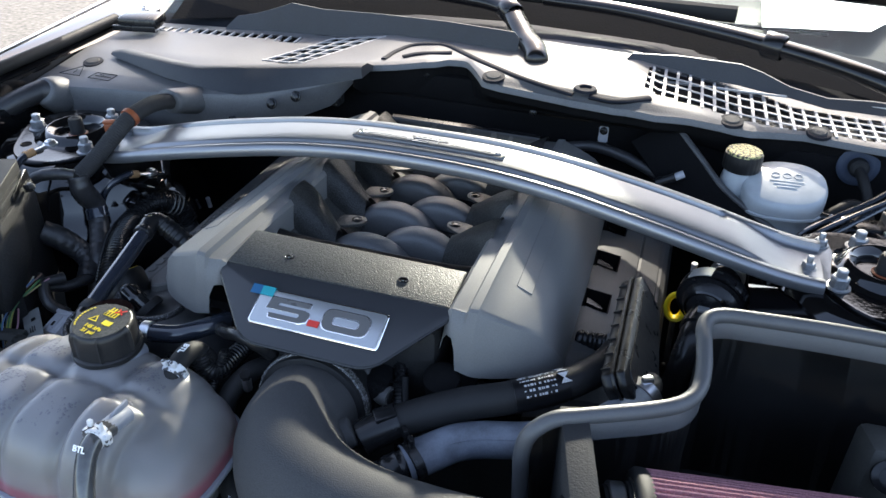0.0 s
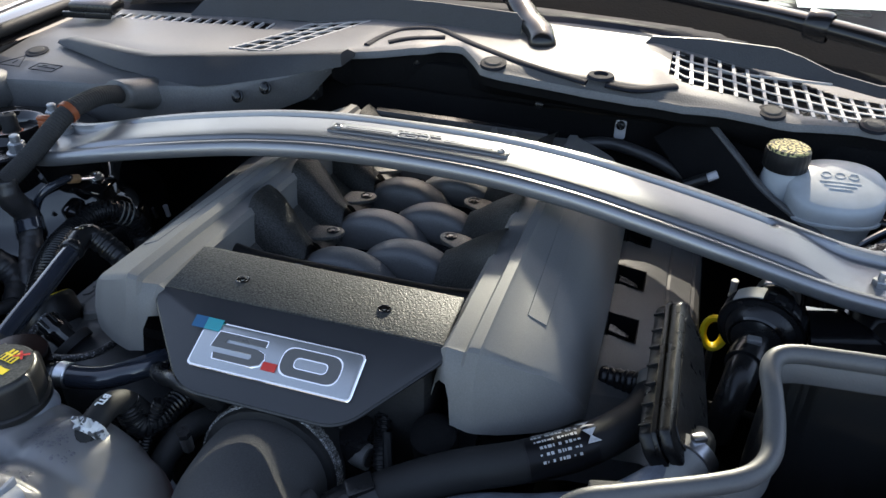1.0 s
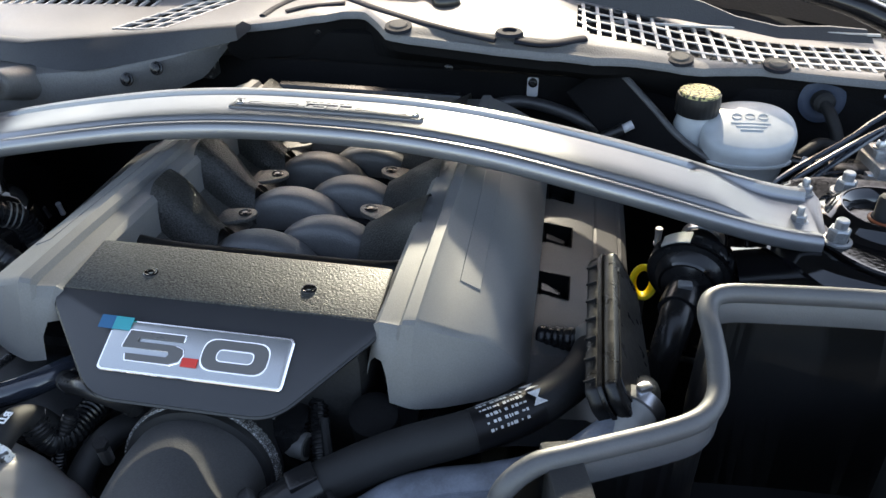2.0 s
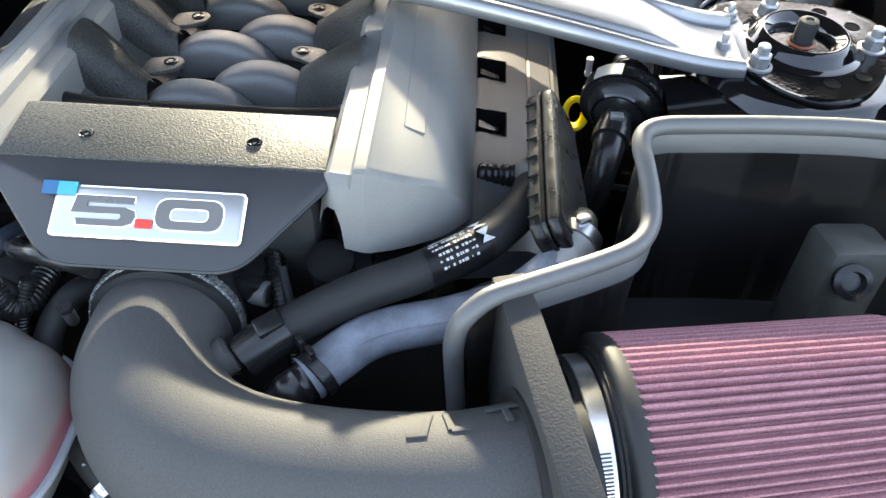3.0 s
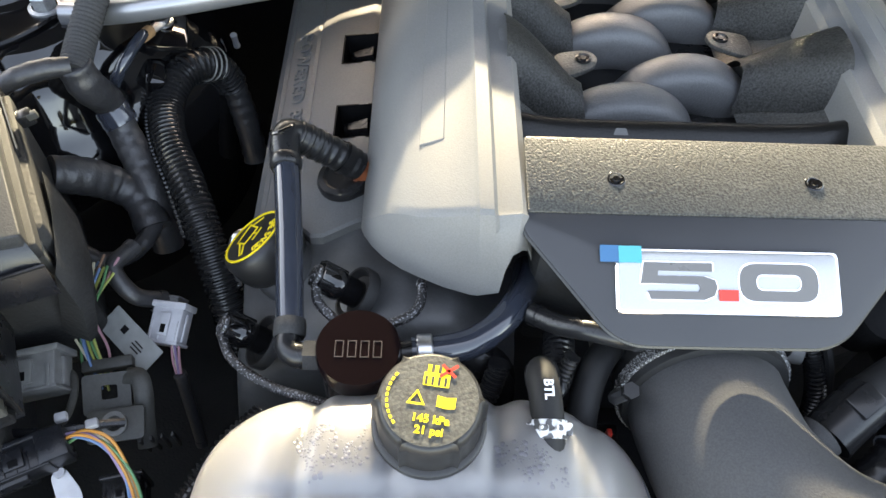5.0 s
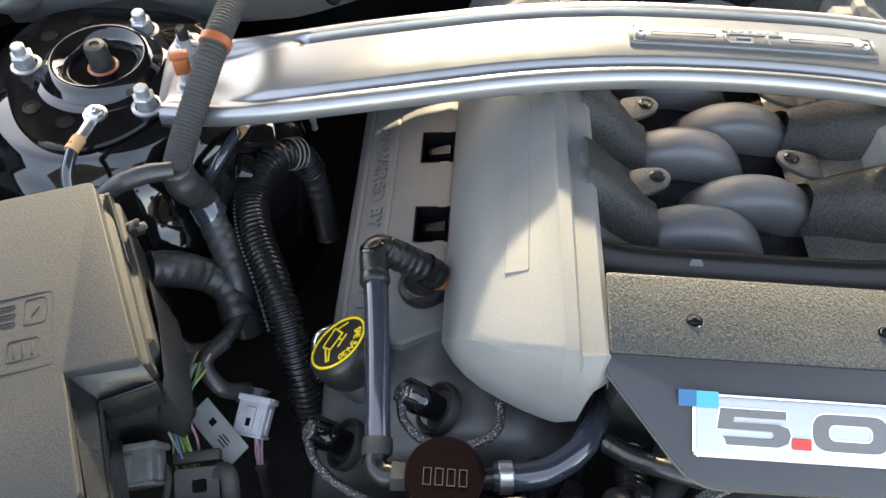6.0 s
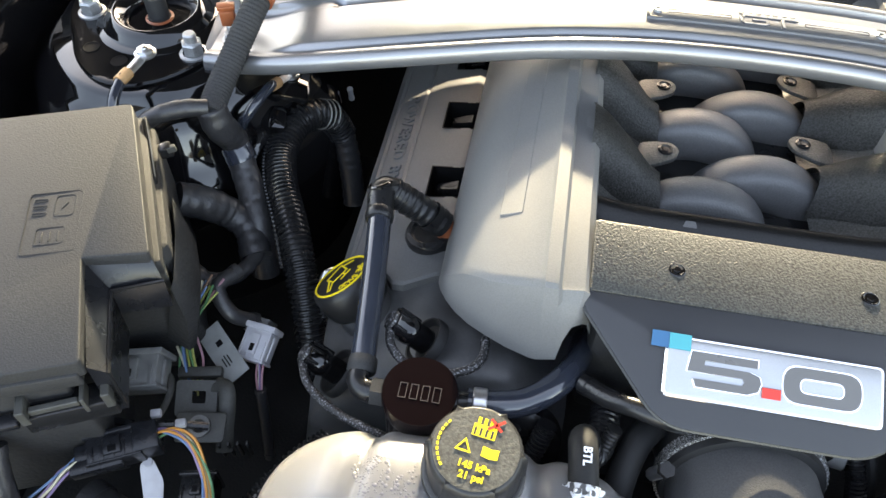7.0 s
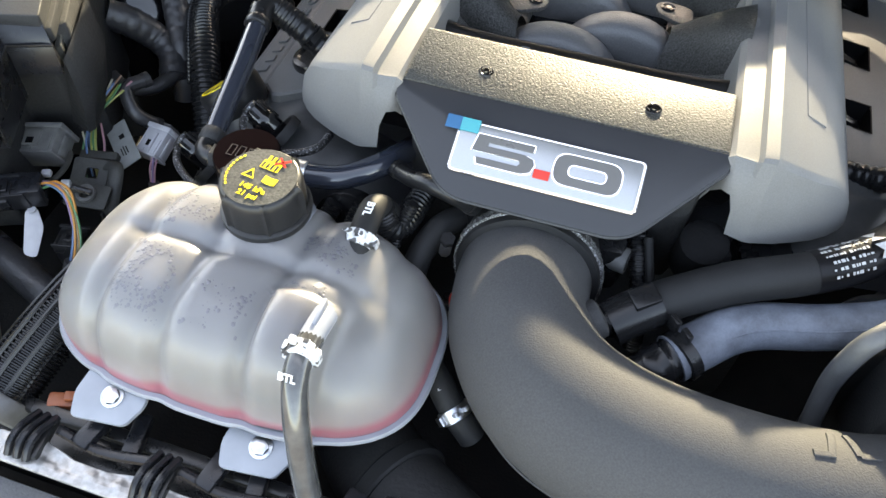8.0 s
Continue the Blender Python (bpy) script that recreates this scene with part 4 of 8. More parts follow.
def build_cowl():
    t = thing("cowl_panel", (0, .6, .93), "grey plastic cowl panel with open grilles under the windscreen", "cowl panel")
    n, rows = 176, []
    for i in range(n + 1):
        x = -.80 + 1.60 * i / n
        f = cowl_front(x)
        z = cowl_height(x, f)
        deep = steps(((-.80, .075), (-.45, .085), (-.25, .05), (-.21, .012), (-.19, .007), (.8, .007)), x)
        row = [Vector((x, f + .012, z - deep)), Vector((x, f + .001, z - deep * .6)), Vector((x, f - .002, z - .010)), Vector((x, f + .002, z - .003)), Vector((x, f + .010, z))]
        for k in range(1, 29):
            y = f + .01 + (.722 - f - .01) * k / 28
            dip = -.003 * math.exp(-((y - .60) / .05) ** 2) * steps(((-.8, 0), (-.62, 0), (-.52, 1), (-.40, 1), (-.30, 0), (.8, 0)), x)
            row.append(Vector((x, y, cowl_height(x, y) + dip)))
        rows.append(row)
    def shell(drop):
        bm = loft([[p - Vector((0, -drop * .5, drop)) for p in row] for row in rows], closed=False)
        gone = [f for f in bm.faces if f.calc_center_median().y > .5 and (in_right_grille(*f.calc_center_median()[:2]) or in_left_grille(*f.calc_center_median()[:2]))]
        bmesh.ops.delete(bm, geom=gone, context="FACES")
        return bm
    bm = merge(shell(0), shell(.003))
    part("top_panel", bm, COWL, t, "matt grey cowl moulding", 35)
    part("grille_well", box((.49, .634, .915), (.46, .11, .03), .004), PLENUM, t, "dark rough plenum under the grille")
    part("grille_well", box((-.50, .63, .895), (.48, .17, .03), .004), PLENUM, t, "dark rough plenum under the grille")
    # lattice of the two grilles
    def ribbon(pts, half, thick=.004):
        h, d = Vector(half), Vector((0, 0, thick))
        return loft([[p - h, p + h, p + h - d, p - h - d] for p in pts])
    right = part("grille", box((.49, .668, .962), (.42, .004, .004), .001), GRATE, t, "open lattice in a sunlit pale grey")
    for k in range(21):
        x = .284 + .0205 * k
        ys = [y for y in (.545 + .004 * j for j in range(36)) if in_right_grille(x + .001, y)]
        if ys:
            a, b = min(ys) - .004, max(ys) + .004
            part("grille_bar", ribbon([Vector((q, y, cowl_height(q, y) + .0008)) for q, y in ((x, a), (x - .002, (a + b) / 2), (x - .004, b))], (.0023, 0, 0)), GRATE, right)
    for j in range(3):
        pts = []
        for k in range(22):
            x = .274 + .0203 * k
            lo = steps(((.27, .575), (.29, .553), (.39, .564), (.46, .561), (.60, .576), (.72, .58)), x)
            hi = steps(((.28, .662), (.34, .678), (.46, .682), (.52, .655), (.72, .662)), x)
            y = lo + (hi - lo) * (j + .6) / 3.6
            pts.append(Vector((x, y, cowl_height(x, y) + .0012)))
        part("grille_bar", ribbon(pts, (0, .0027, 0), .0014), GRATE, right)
    left = part("grille", box((-.565, .675, .936), (.33, .003, .003), .0008), GRATE, t, "open lattice in a sunlit pale grey")
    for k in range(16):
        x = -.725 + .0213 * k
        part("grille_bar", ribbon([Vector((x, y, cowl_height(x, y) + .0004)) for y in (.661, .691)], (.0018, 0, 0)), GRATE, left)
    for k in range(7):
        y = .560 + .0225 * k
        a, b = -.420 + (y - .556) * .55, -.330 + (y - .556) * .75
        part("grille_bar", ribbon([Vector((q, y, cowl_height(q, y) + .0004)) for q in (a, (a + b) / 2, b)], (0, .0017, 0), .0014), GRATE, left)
    for k in range(4):
        pts = []
        for j in range(9):
            y = .556 + .018 * j
            x = -.415 + (y - .556) * .55 + (.080 + (y - .556) * .2) * k / 3
            pts.append(Vector((x, y, cowl_height(x, y) + .0004)))
        part("grille_bar", ribbon(pts, (.0019, 0, 0)), GRATE, left)
    # dark upright baffles behind the grilles, and the raised lip along the front
    def upright(name, rows, thick=.005):
        """rows of (x, y, low, high)"""
        rr = [[Vector((x, y - thick / 2, lo)), Vector((x, y + thick / 2 + .008, hi)), Vector((x, y + thick * 1.5 + .008, hi)), Vector((x, y + thick, lo))] for x, y, lo, hi in rows]
        return part(name, loft(rr), COWLMID, t, "slate grey upright baffle", 30)
    upright("baffle", [(-.585, .704, .945, .950), (-.56, .706, .945, .972), (-.52, .708, .945, .980), (-.47, .710, .945, .996), (-.435, .712, .95, 1.009), (-.37, .714, .955, 1.003), (-.24, .708, .960, 1.008), (-.10, .668, .975, 1.020), (.036, .637, .98, 1.024), (.046, .635, .98, 1.014)], .003)
    upright("baffle", [(.225, .650, .980, .988), (.24, .664, .980, 1.002), (.32, .684, .972, 1.001), (.42, .692, .964, .996), (.455, .688, .960, .988), (.50, .667, .962, .976), (.56, .655, .955, .968), (.63, .661, .953, .970), (.68, .661, .953, .968), (.69, .661, .953, .958)])
    rr = []
    for x, yb, lo, yt, hi in ((-.715, .508, .936, .514, .940), (-.69, .498, .934, .508, .946), (-.62, .470, .934, .482, .951), (-.55, .445, .932, .459, .955), (-.49, .434, .931, .446, .957), (-.44, .427, .929, .458, .960), (-.39, .424, .930, .472, .963), (-.33, .448, .936, .480, .968), (-.27, .476, .944, .487, .974), (-.188, .491, .963, .494, .983)):
        rr.append([Vector((x, yb, lo)), Vector((x, yt - .003, hi - .002)), Vector((x, yt, hi)), Vector((x, yt + .022, hi - .001)), Vector((x, yt + .06, hi - .020))])
    part("front_lip", loft(rr), COWLMID, t, "raised front lip in shaded cowl grey", 40)
    # shallow moulded lines
    def on_cowl(*pts):
        return [(x, y, cowl_height(x, y) + .001) for x, y in pts]
    rows = []
    for x in (-.215 + .008 * i for i in range(120)):
        f = cowl_front(x)
        z = cowl_height(x, f)
        rows.append([Vector((x, f + .004, z - .006)), Vector((x, f + .012, z - .030)), Vector((x, max(.565, f + .02), z - .060))])
    part("under_seal", loft(rows, closed=False), FELT, t, "black felt below the panel edge")
    part("seal_groove", tube(on_cowl((-.178, .565), (-.170, .605), (-.150, .640), (-.115, .646), (-.083, .640), (-.04, .606), (.002, .572), (.082, .519), (.169, .495)), .0055, n=8, squash=.5), COWLDARK, t, "dark moulded groove")
    part("seal_groove", tube(on_cowl((-.146, .577), (-.119, .593), (-.064, .605)), .0065, n=8, squash=.5), COWLDARK, t)
    part("seal_groove", tube(on_cowl((.195, .497), (.235, .496), (.285, .528)), .008, n=8, squash=.5), COWLDARK, t)
    part("seal_groove", lathe([(.019, 0), (.017, .004), (.010, .005), (.009, .001)], (.186, .510, cowl_height(.186, .510) + .001), n=20), COWLDARK, t)
    for x, y in ((.035, .516), (.413, .545), (.545, .570), (.70, .566), (-.738, .484)):
        part("clip_ring", lathe([(.019, -.003), (.0185, .0015), (.015, .002)], (x, y, cowl_height(x, y) + .001), (0, -.15, 1), n=20), COWLDARK, t)
        part("push_clip", lathe([(.013, -.002), (.013, .0025), (.011, .004), (.002, .0045)], (x, y, cowl_height(x, y) + .001), (0, -.15, 1), n=20), TUBE, t, "round grey push clip", 25)
    for x, y, z in ((-.333, .435, .918), (-.295, .452, .93), (-.40, .412, .885)):
        part("clip_screw", hexnut((x, y, z), (0, -.9, .4), r=.007, h=.006, stud=0), BLACKPL, t)
    # embossed warning signs on the flat corner
    m = plane_at((-.742, .433, cowl_height(-.742, .433) + .0046), (1, 0, .0), (0, 1, .13))
    def line(a, b):
        v, mid = Vector(b) - Vector(a), (Vector(a) + Vector(b)) / 2
        return slab(rect(v.length, .0016), .001, m @ Matrix.Translation((mid.x, mid.y, .0006)) @ turned(0, 0, math.degrees(math.atan2(v.y, v.x))), .0003, 1)
    bm = line((-.022, -.010), (.022, -.010))
    merge(bm, line((.022, -.010), (.004, .026)))
    merge(bm, line((.004, .026), (-.022, -.010)))
    merge(bm, line((.002, -.002), (.003, .010)))
    part("embossed_sign", bm, COWLDARK, t, "embossed warning sign")
    bm = line((.042, -.012), (.086, -.012))
    for a, b in (((.086, -.012), (.090, .010)), ((.090, .010), (.046, .010)), ((.046, .010), (.042, -.012)), ((.050, -.001), (.084, -.001)), ((.056, .004), (.066, .004))):
        merge(bm, line(a, b))
    part("embossed_sign", bm, COWLDARK, t, "embossed warning sign")
    bm = line((.118, -.010), (.178, -.010))
    for k in range(5):
        merge(bm, line((.122 + .012 * k, -.006), (.125 + .012 * k, .006)))
    part("embossed_sign", bm, COWLDARK, t, "embossed warning sign")
    # rear strip that meets the glass
    part("rear_strip", loft([[Vector((x, .712, cowl_height(x, .70) + .0)), Vector((x, .722, cowl_height(x, .71) + .006)), Vector((x, .79, 1.0 - .03 * abs(x))), Vector((x, .80, .985 - .03 * abs(x)))] for x in (-.75 + .05 * i for i in range(31))], closed=False), COWLDARK, t)
    part("screen_trim", loft([[Vector((x, y - .10 * (x / .74) ** 2, .998 + .488 * (y - .80) - .03 * (x / .74) ** 2)) for y in (.775, .80, .83, .86 - .05 * max(0, x))] for x in (-.70 + .05 * i for i in range(29))], closed=False), FELT, t, "matt black trim along the screen")
    # sleeves that the wing looms pass through
    part("loom_sleeve", lathe([(.034, -.030), (.031, -.010), (.026, .004), (.023, .012), (.020, .014)], (-.748, .370, .905), (.05, -.75, .45), n=28), COWL, t, "grey sleeve round the loom")
    part("loom_sleeve", loft([[Vector((-.492 + .016 * (1 - u) + r * math.cos(a), .432 - .095 * u, .905 + .030 * u + r * .9 * math.sin(a))) for a in (2 * math.pi * i / 28 for i in range(28))] for u, r in ((0, .030), (.35, .0265), (.6, .0245), (.70, .0235), (.72, .020))]), COWL, t, "grey sleeve round the loom", 60)
    return t


build_cowl()


def build_setting():
    whole("firewall", merge(box((0, .600, .66), (1.5, .06, .50), .004), box((.06, .603, .932), (.50, .056, .044), .004)), FELT, "black firewall behind the engine", "firewall", kind="structure")
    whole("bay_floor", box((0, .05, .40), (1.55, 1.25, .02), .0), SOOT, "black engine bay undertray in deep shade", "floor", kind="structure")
    for s, nm in ((-1, "inner_wing_west"), (1, "inner_wing_east")):
        whole(nm, box((s * .785, .1, .65), (.03, 1.15, .50), .008), GLOSS, "gloss black inner wing of the engine bay", "inner wing", kind="structure")
    g = bmesh.new()
    bmesh.ops.create_grid(g, x_segments=4, y_segments=4, size=400)
    whole("ground", g, SAND, "pale sunlit paving round the car", "ground", kind="structure")
    for x, y, z in ((-.214, .570, .915), (-.101, .574, .955), (.095, .574, .910)):
        whole("wall_clip", lathe([(.007, 0), (.007, .002), (.004, .004), (.002, .004)], (x, y, z), (0, -1, 0), n=16), BLACKPL, "black push clip on the firewall", "clip", "firewall clips")
    tg = thing("ground_tag", (.219, .572, .885), "small white tagged fastener on the firewall", "clip")
    part("plate", slab(rounded([(-.008, -.016), (.008, -.016), (.008, .012), (-.008, .012)], .004), .003, plane_at((.219, .568, .894), (1, 0, 0), (0, .1, 1)), .0006), LGREY, tg)
    part("stud", hexnut((.219, .5675, .899), (0, -1, .1), r=.005, h=.005, stud=.003, stud_h=.004), BLACKPL, tg)


build_setting()


def build_windscreen():
    t = thing("windscreen", (0, .78, .98), "laminated windscreen over a black dashboard", "windscreen")
    rows = []
    for k in range(9):
        v = k / 8
        rows.append([Vector(((-1 + i / 10) * (.74 - .10 * v), .80 + .82 * v - .10 * (-1 + i / 10) ** 2, .992 + .40 * v - .03 * (-1 + i / 10) ** 2)) for i in range(21)])
    bm = loft(rows, closed=False)
    bmesh.ops.solidify(bm, geom=bm.faces, thickness=0.005)
    bmesh.ops.recalc_face_normals(bm, faces=bm.faces)
    part("pane", bm, GLASS, t).visible_shadow = False
    rows = [[r + Vector((0, .006, -.008)) for r in row] for row in (rows[0], [a.lerp(b, .25) for a, b in zip(rows[0], rows[3])])]
    part("black_border", loft(rows, closed=False), PRINT, t, "black ceramic border")
    d = thing("dashboard", (0, 1.2, .93), "dark grey dashboard top behind the windscreen", "dashboard")
    rr = []
    for x in (-.70 + .07 * i for i in range(21)):
        rr.append([Vector((x, .84 - .10 * (x / .74) ** 2, .985 - .03 * x * x)), Vector((x, 1.0, 1.005)), Vector((x, 1.18, 1.02)), Vector((x, 1.25, 1.0)), Vector((x, 1.26, .85))])
    part("top", loft(rr, closed=False), SOOT, d, "", 40)
    part("defrost_vent", box((.30, .93, 1.004), (.55, .03, .008), .003), BLACKPL, d)
    # sheet added for the bright glare at the windscreen's right side
    s = thing("glare_sheet", (.62, .95, .995), "white sheet in place of the glare on the windscreen", "paper")
    part("sheet", slab([(.452, .862), (.640, .905), (.70, 1.02), (.70, 1.20), (.46, 1.20)], .001, Matrix.Translation((0, 0, 1.021)), 0), WHITE, s)


build_windscreen()


def build_cabin():
    """The dark footwell and seats' backs behind the dashboard, open above as behind glass."""
    t = thing("car_cabin", (0, 1.9, .3), "dark car interior behind the dashboard", "car interior", kind="structure")
    part("cabin_floor", box((0, 1.95, .45), (1.5, 1.4, .03), .0), FELT, t)
    part("cabin_back", box((0, 2.62, .78), (1.5, .04, .66), .0), FELT, t)
    for s in (-1, 1):
        part("cabin_side", box((s * .76, 1.75, .72), (.03, 1.75, .54), .0), FELT, t)


build_cabin()


def build_wiper(pts, pivot, label):
    t = thing("wiper_arm", pivot, label, "wiper", "wipers")
    part("arm", tube(pts, .0185, n=12, squash=.75, swell=lambda d, u: 1.15 - .35 * u), WIPER, t, "satin black steel arm")
    part("pivot_cap", lathe([(.016, -.01), (.017, .006), (.014, .014), (.006, .018)], pivot, (0, -.3, 1), n=20), WIPER, t)
    root = Vector(pts[0])
    part("root_knob", lathe([(.0205, -.012), (.0212, 0), (.0200, .008), (.0150, .014), (.0080, .017), (.001, .018)], root, root - Vector(pts[1]), n=24), WIPER, t, "rounded root knob", 60)
    knee = Vector(pts[4])
    part("arm_joint", lathe([(.0195, -.016), (.0215, -.013), (.0215, .013), (.0195, .016)], knee, Vector(pts[5]) - Vector(pts[3]), n=16, cap0=False, cap1=False), WIPER, t, "folded joint collar")
    tip = Vector(pts[-1])
    blade = [tip + Vector((dx, .012, .004)) for dx in (.34, .17, 0, -.17, -.30)]
    part("blade", tube(blade, .010, n=8, squash=1.5), RUBBER, t, "black rubber blade")
    return t


build_wiper([(.086, .608, .993), (.076, .634, 1.003), (.052, .668, 1.010), (.030, .700, 1.022), (.006, .735, 1.035), (-.03, .758, 1.040), (-.09, .768, 1.043), (-.22, .778, 1.046), (-.38, .785, 1.045)], (.086, .606, .983), "black wiper arm parked on the windscreen with curved root")
build_wiper([(.690, .590, .998), (.655, .592, 1.012), (.612, .600, 1.026), (.545, .635, 1.034), (.46, .668, 1.042), (.36, .705, 1.048), (.20, .757, 1.052), (.06, .785, 1.05)], (.695, .588, .992), "black wiper arm parked low across the cowl")


def build_wing(side):
    t = thing("front_wing", (side * .88, .1, .4), "gloss black front wing edge with rubber seal", "car wing", "front wings")
    rows = []
    for i in range(16):
        y = -.62 + 1.50 * i / 15
        o = .17 * (y - .4)
        prof = [(.800, .900), (.806, .928), (.822, .936), (.846, .938), (.862 + o * .5, .946), (.886 + o, .948), (.915 + o, .935), (.935 + o, .90), (.95 + o * .6, .80), (.955 + o * .4, .60), (.93, .38)]
        rows.append([Vector((side * x, y, z)) for x, z in prof])
    part("wing_panel", loft(rows, closed=False), GLOSS, t, "gloss black painted steel", 40)
    part("edge_seal", tube([(side * .818, -.6, .942), (side * .820, .0, .944), (side * .824, .45, .946), (side * .835, .68, .947)], .011, n=10), RUBBER, t, "grey-black rubber seal")
    # thin pale line along the wing's outer edge
    part("edge_bead", tube([(side * (.880 + .17 * (y - .4)), y, .9495) for y in (-.6, -.2, .2, .5, .86)], .0025, n=8), STEEL, t)
    h = part("hinge_plate", box((side * .815, .735, .945), (.05, .075, .008), .002), GLOSS, t, "black hinge plate")
    for y in (.715, .752):
        part("hinge_bolt", hexnut((side * .815, y, .949), r=.007, h=.006, stud=.003, stud_h=.004), STEEL, h)
    return t


build_wing(-1)
build_wing(1)
cb = thing("corner_cover", (-.75, .66, .94), "black plastic corner cover beside the cowl", "trim cover")
part("cover", box((-.752, .660, .958), (.085, .055, .024), .008, turned(4, 0, 12)), BLACKPL, cb)
part("lip", box((-.752, .630, .948), (.09, .006, .012), .002, turned(4, 0, 12)), BLACKPL, cb)


def build_bonnet():
    """The raised bonnet over the bay: it keeps the high sky off the engine."""
    t = thing("bonnet", (0, .64, 1.14), "raised black bonnet with dark fibre lining", "car bonnet", kind="structure")
    rows = []
    for k in range(9):
        v = k / 8
        y, z = .64 - .70 * v, 1.15 + .88 * v + .05 * math.sin(math.pi * v)
        # unseen, and drawn wider than the wings to keep sky out of reflections
        rows.append([Vector((u * (.985 - .06 * v), y + .03 * u * u, z - .03 * u * u - .035 * u ** 8)) for u in (-1 + i / 6 for i in range(13))])
    bm = loft(rows, closed=False)
    bmesh.ops.solidify(bm, geom=bm.faces, thickness=.03)
    part("lining", bm, SOOT, t, "dark fibre lining")
    rim = [Vector((u * .985, .64 + .03 * u * u, 1.15 - .03 * u * u - .035 * u ** 8)) for u in (-1 + i / 6 for i in range(13))]
    part("rear_edge", tube(rim, .016, n=8), GLOSS, t, "gloss black rear edge")


build_bonnet()


# ---- coolant tank, intake tube, air filter ----
TANK_C = Vector((-.202, -.215, .803))


def tank_point(a, v, lower=False):
    """A point of the tank's upper shell: a round the plan, v from seam (0) to crown (1)."""
    ca, sa = math.cos(a), math.sin(a)
    ex = .66
    px = math.copysign(abs(ca) ** ex, ca) * .156
    py = math.copysign(abs(sa) ** ex, sa) * .092
    th = v * math.pi / 2
    s = math.cos(th) ** .55
    h = math.sin(th) ** .85
    x, y = px * s, py * s
    top = .086 - .020 * max(0.0, (x - .07) / .07) - .012 * max(0.0, (-x - .10) / .05)
    if lower:
        return TANK_C + Vector((x * .93, y * .90 + .004, -.003 - .10 * h))
    g = 0.0
    for gx, w, d in ((-.086, .0075, .0055), (-.029, .0090, .0068), (.038, .0090, .0068), (.100, .009, .0025)):
        slant = gx + (y + .05) * .10
        g += d * math.exp(-((x - slant) / w) ** 2) * min(1.0, v * 3.0 + .3)
    g += .0055 * math.exp(-((y - .004) / .008) ** 2) * math.exp(-(x / .10) ** 4) * (v > .2)
    n = Vector((px / .156 * math.cos(th), py / .092 * math.cos(th), math.sin(th)))
    if n.length > 0:
        n.normalize()
    p = Vector((x, y, top * h)) - n * g
    bump = math.exp(-((x - .068) / .025) ** 16) * math.exp(-((y + .055) / .038) ** 16)
    p.z += .0090 * bump
    return TANK_C + p


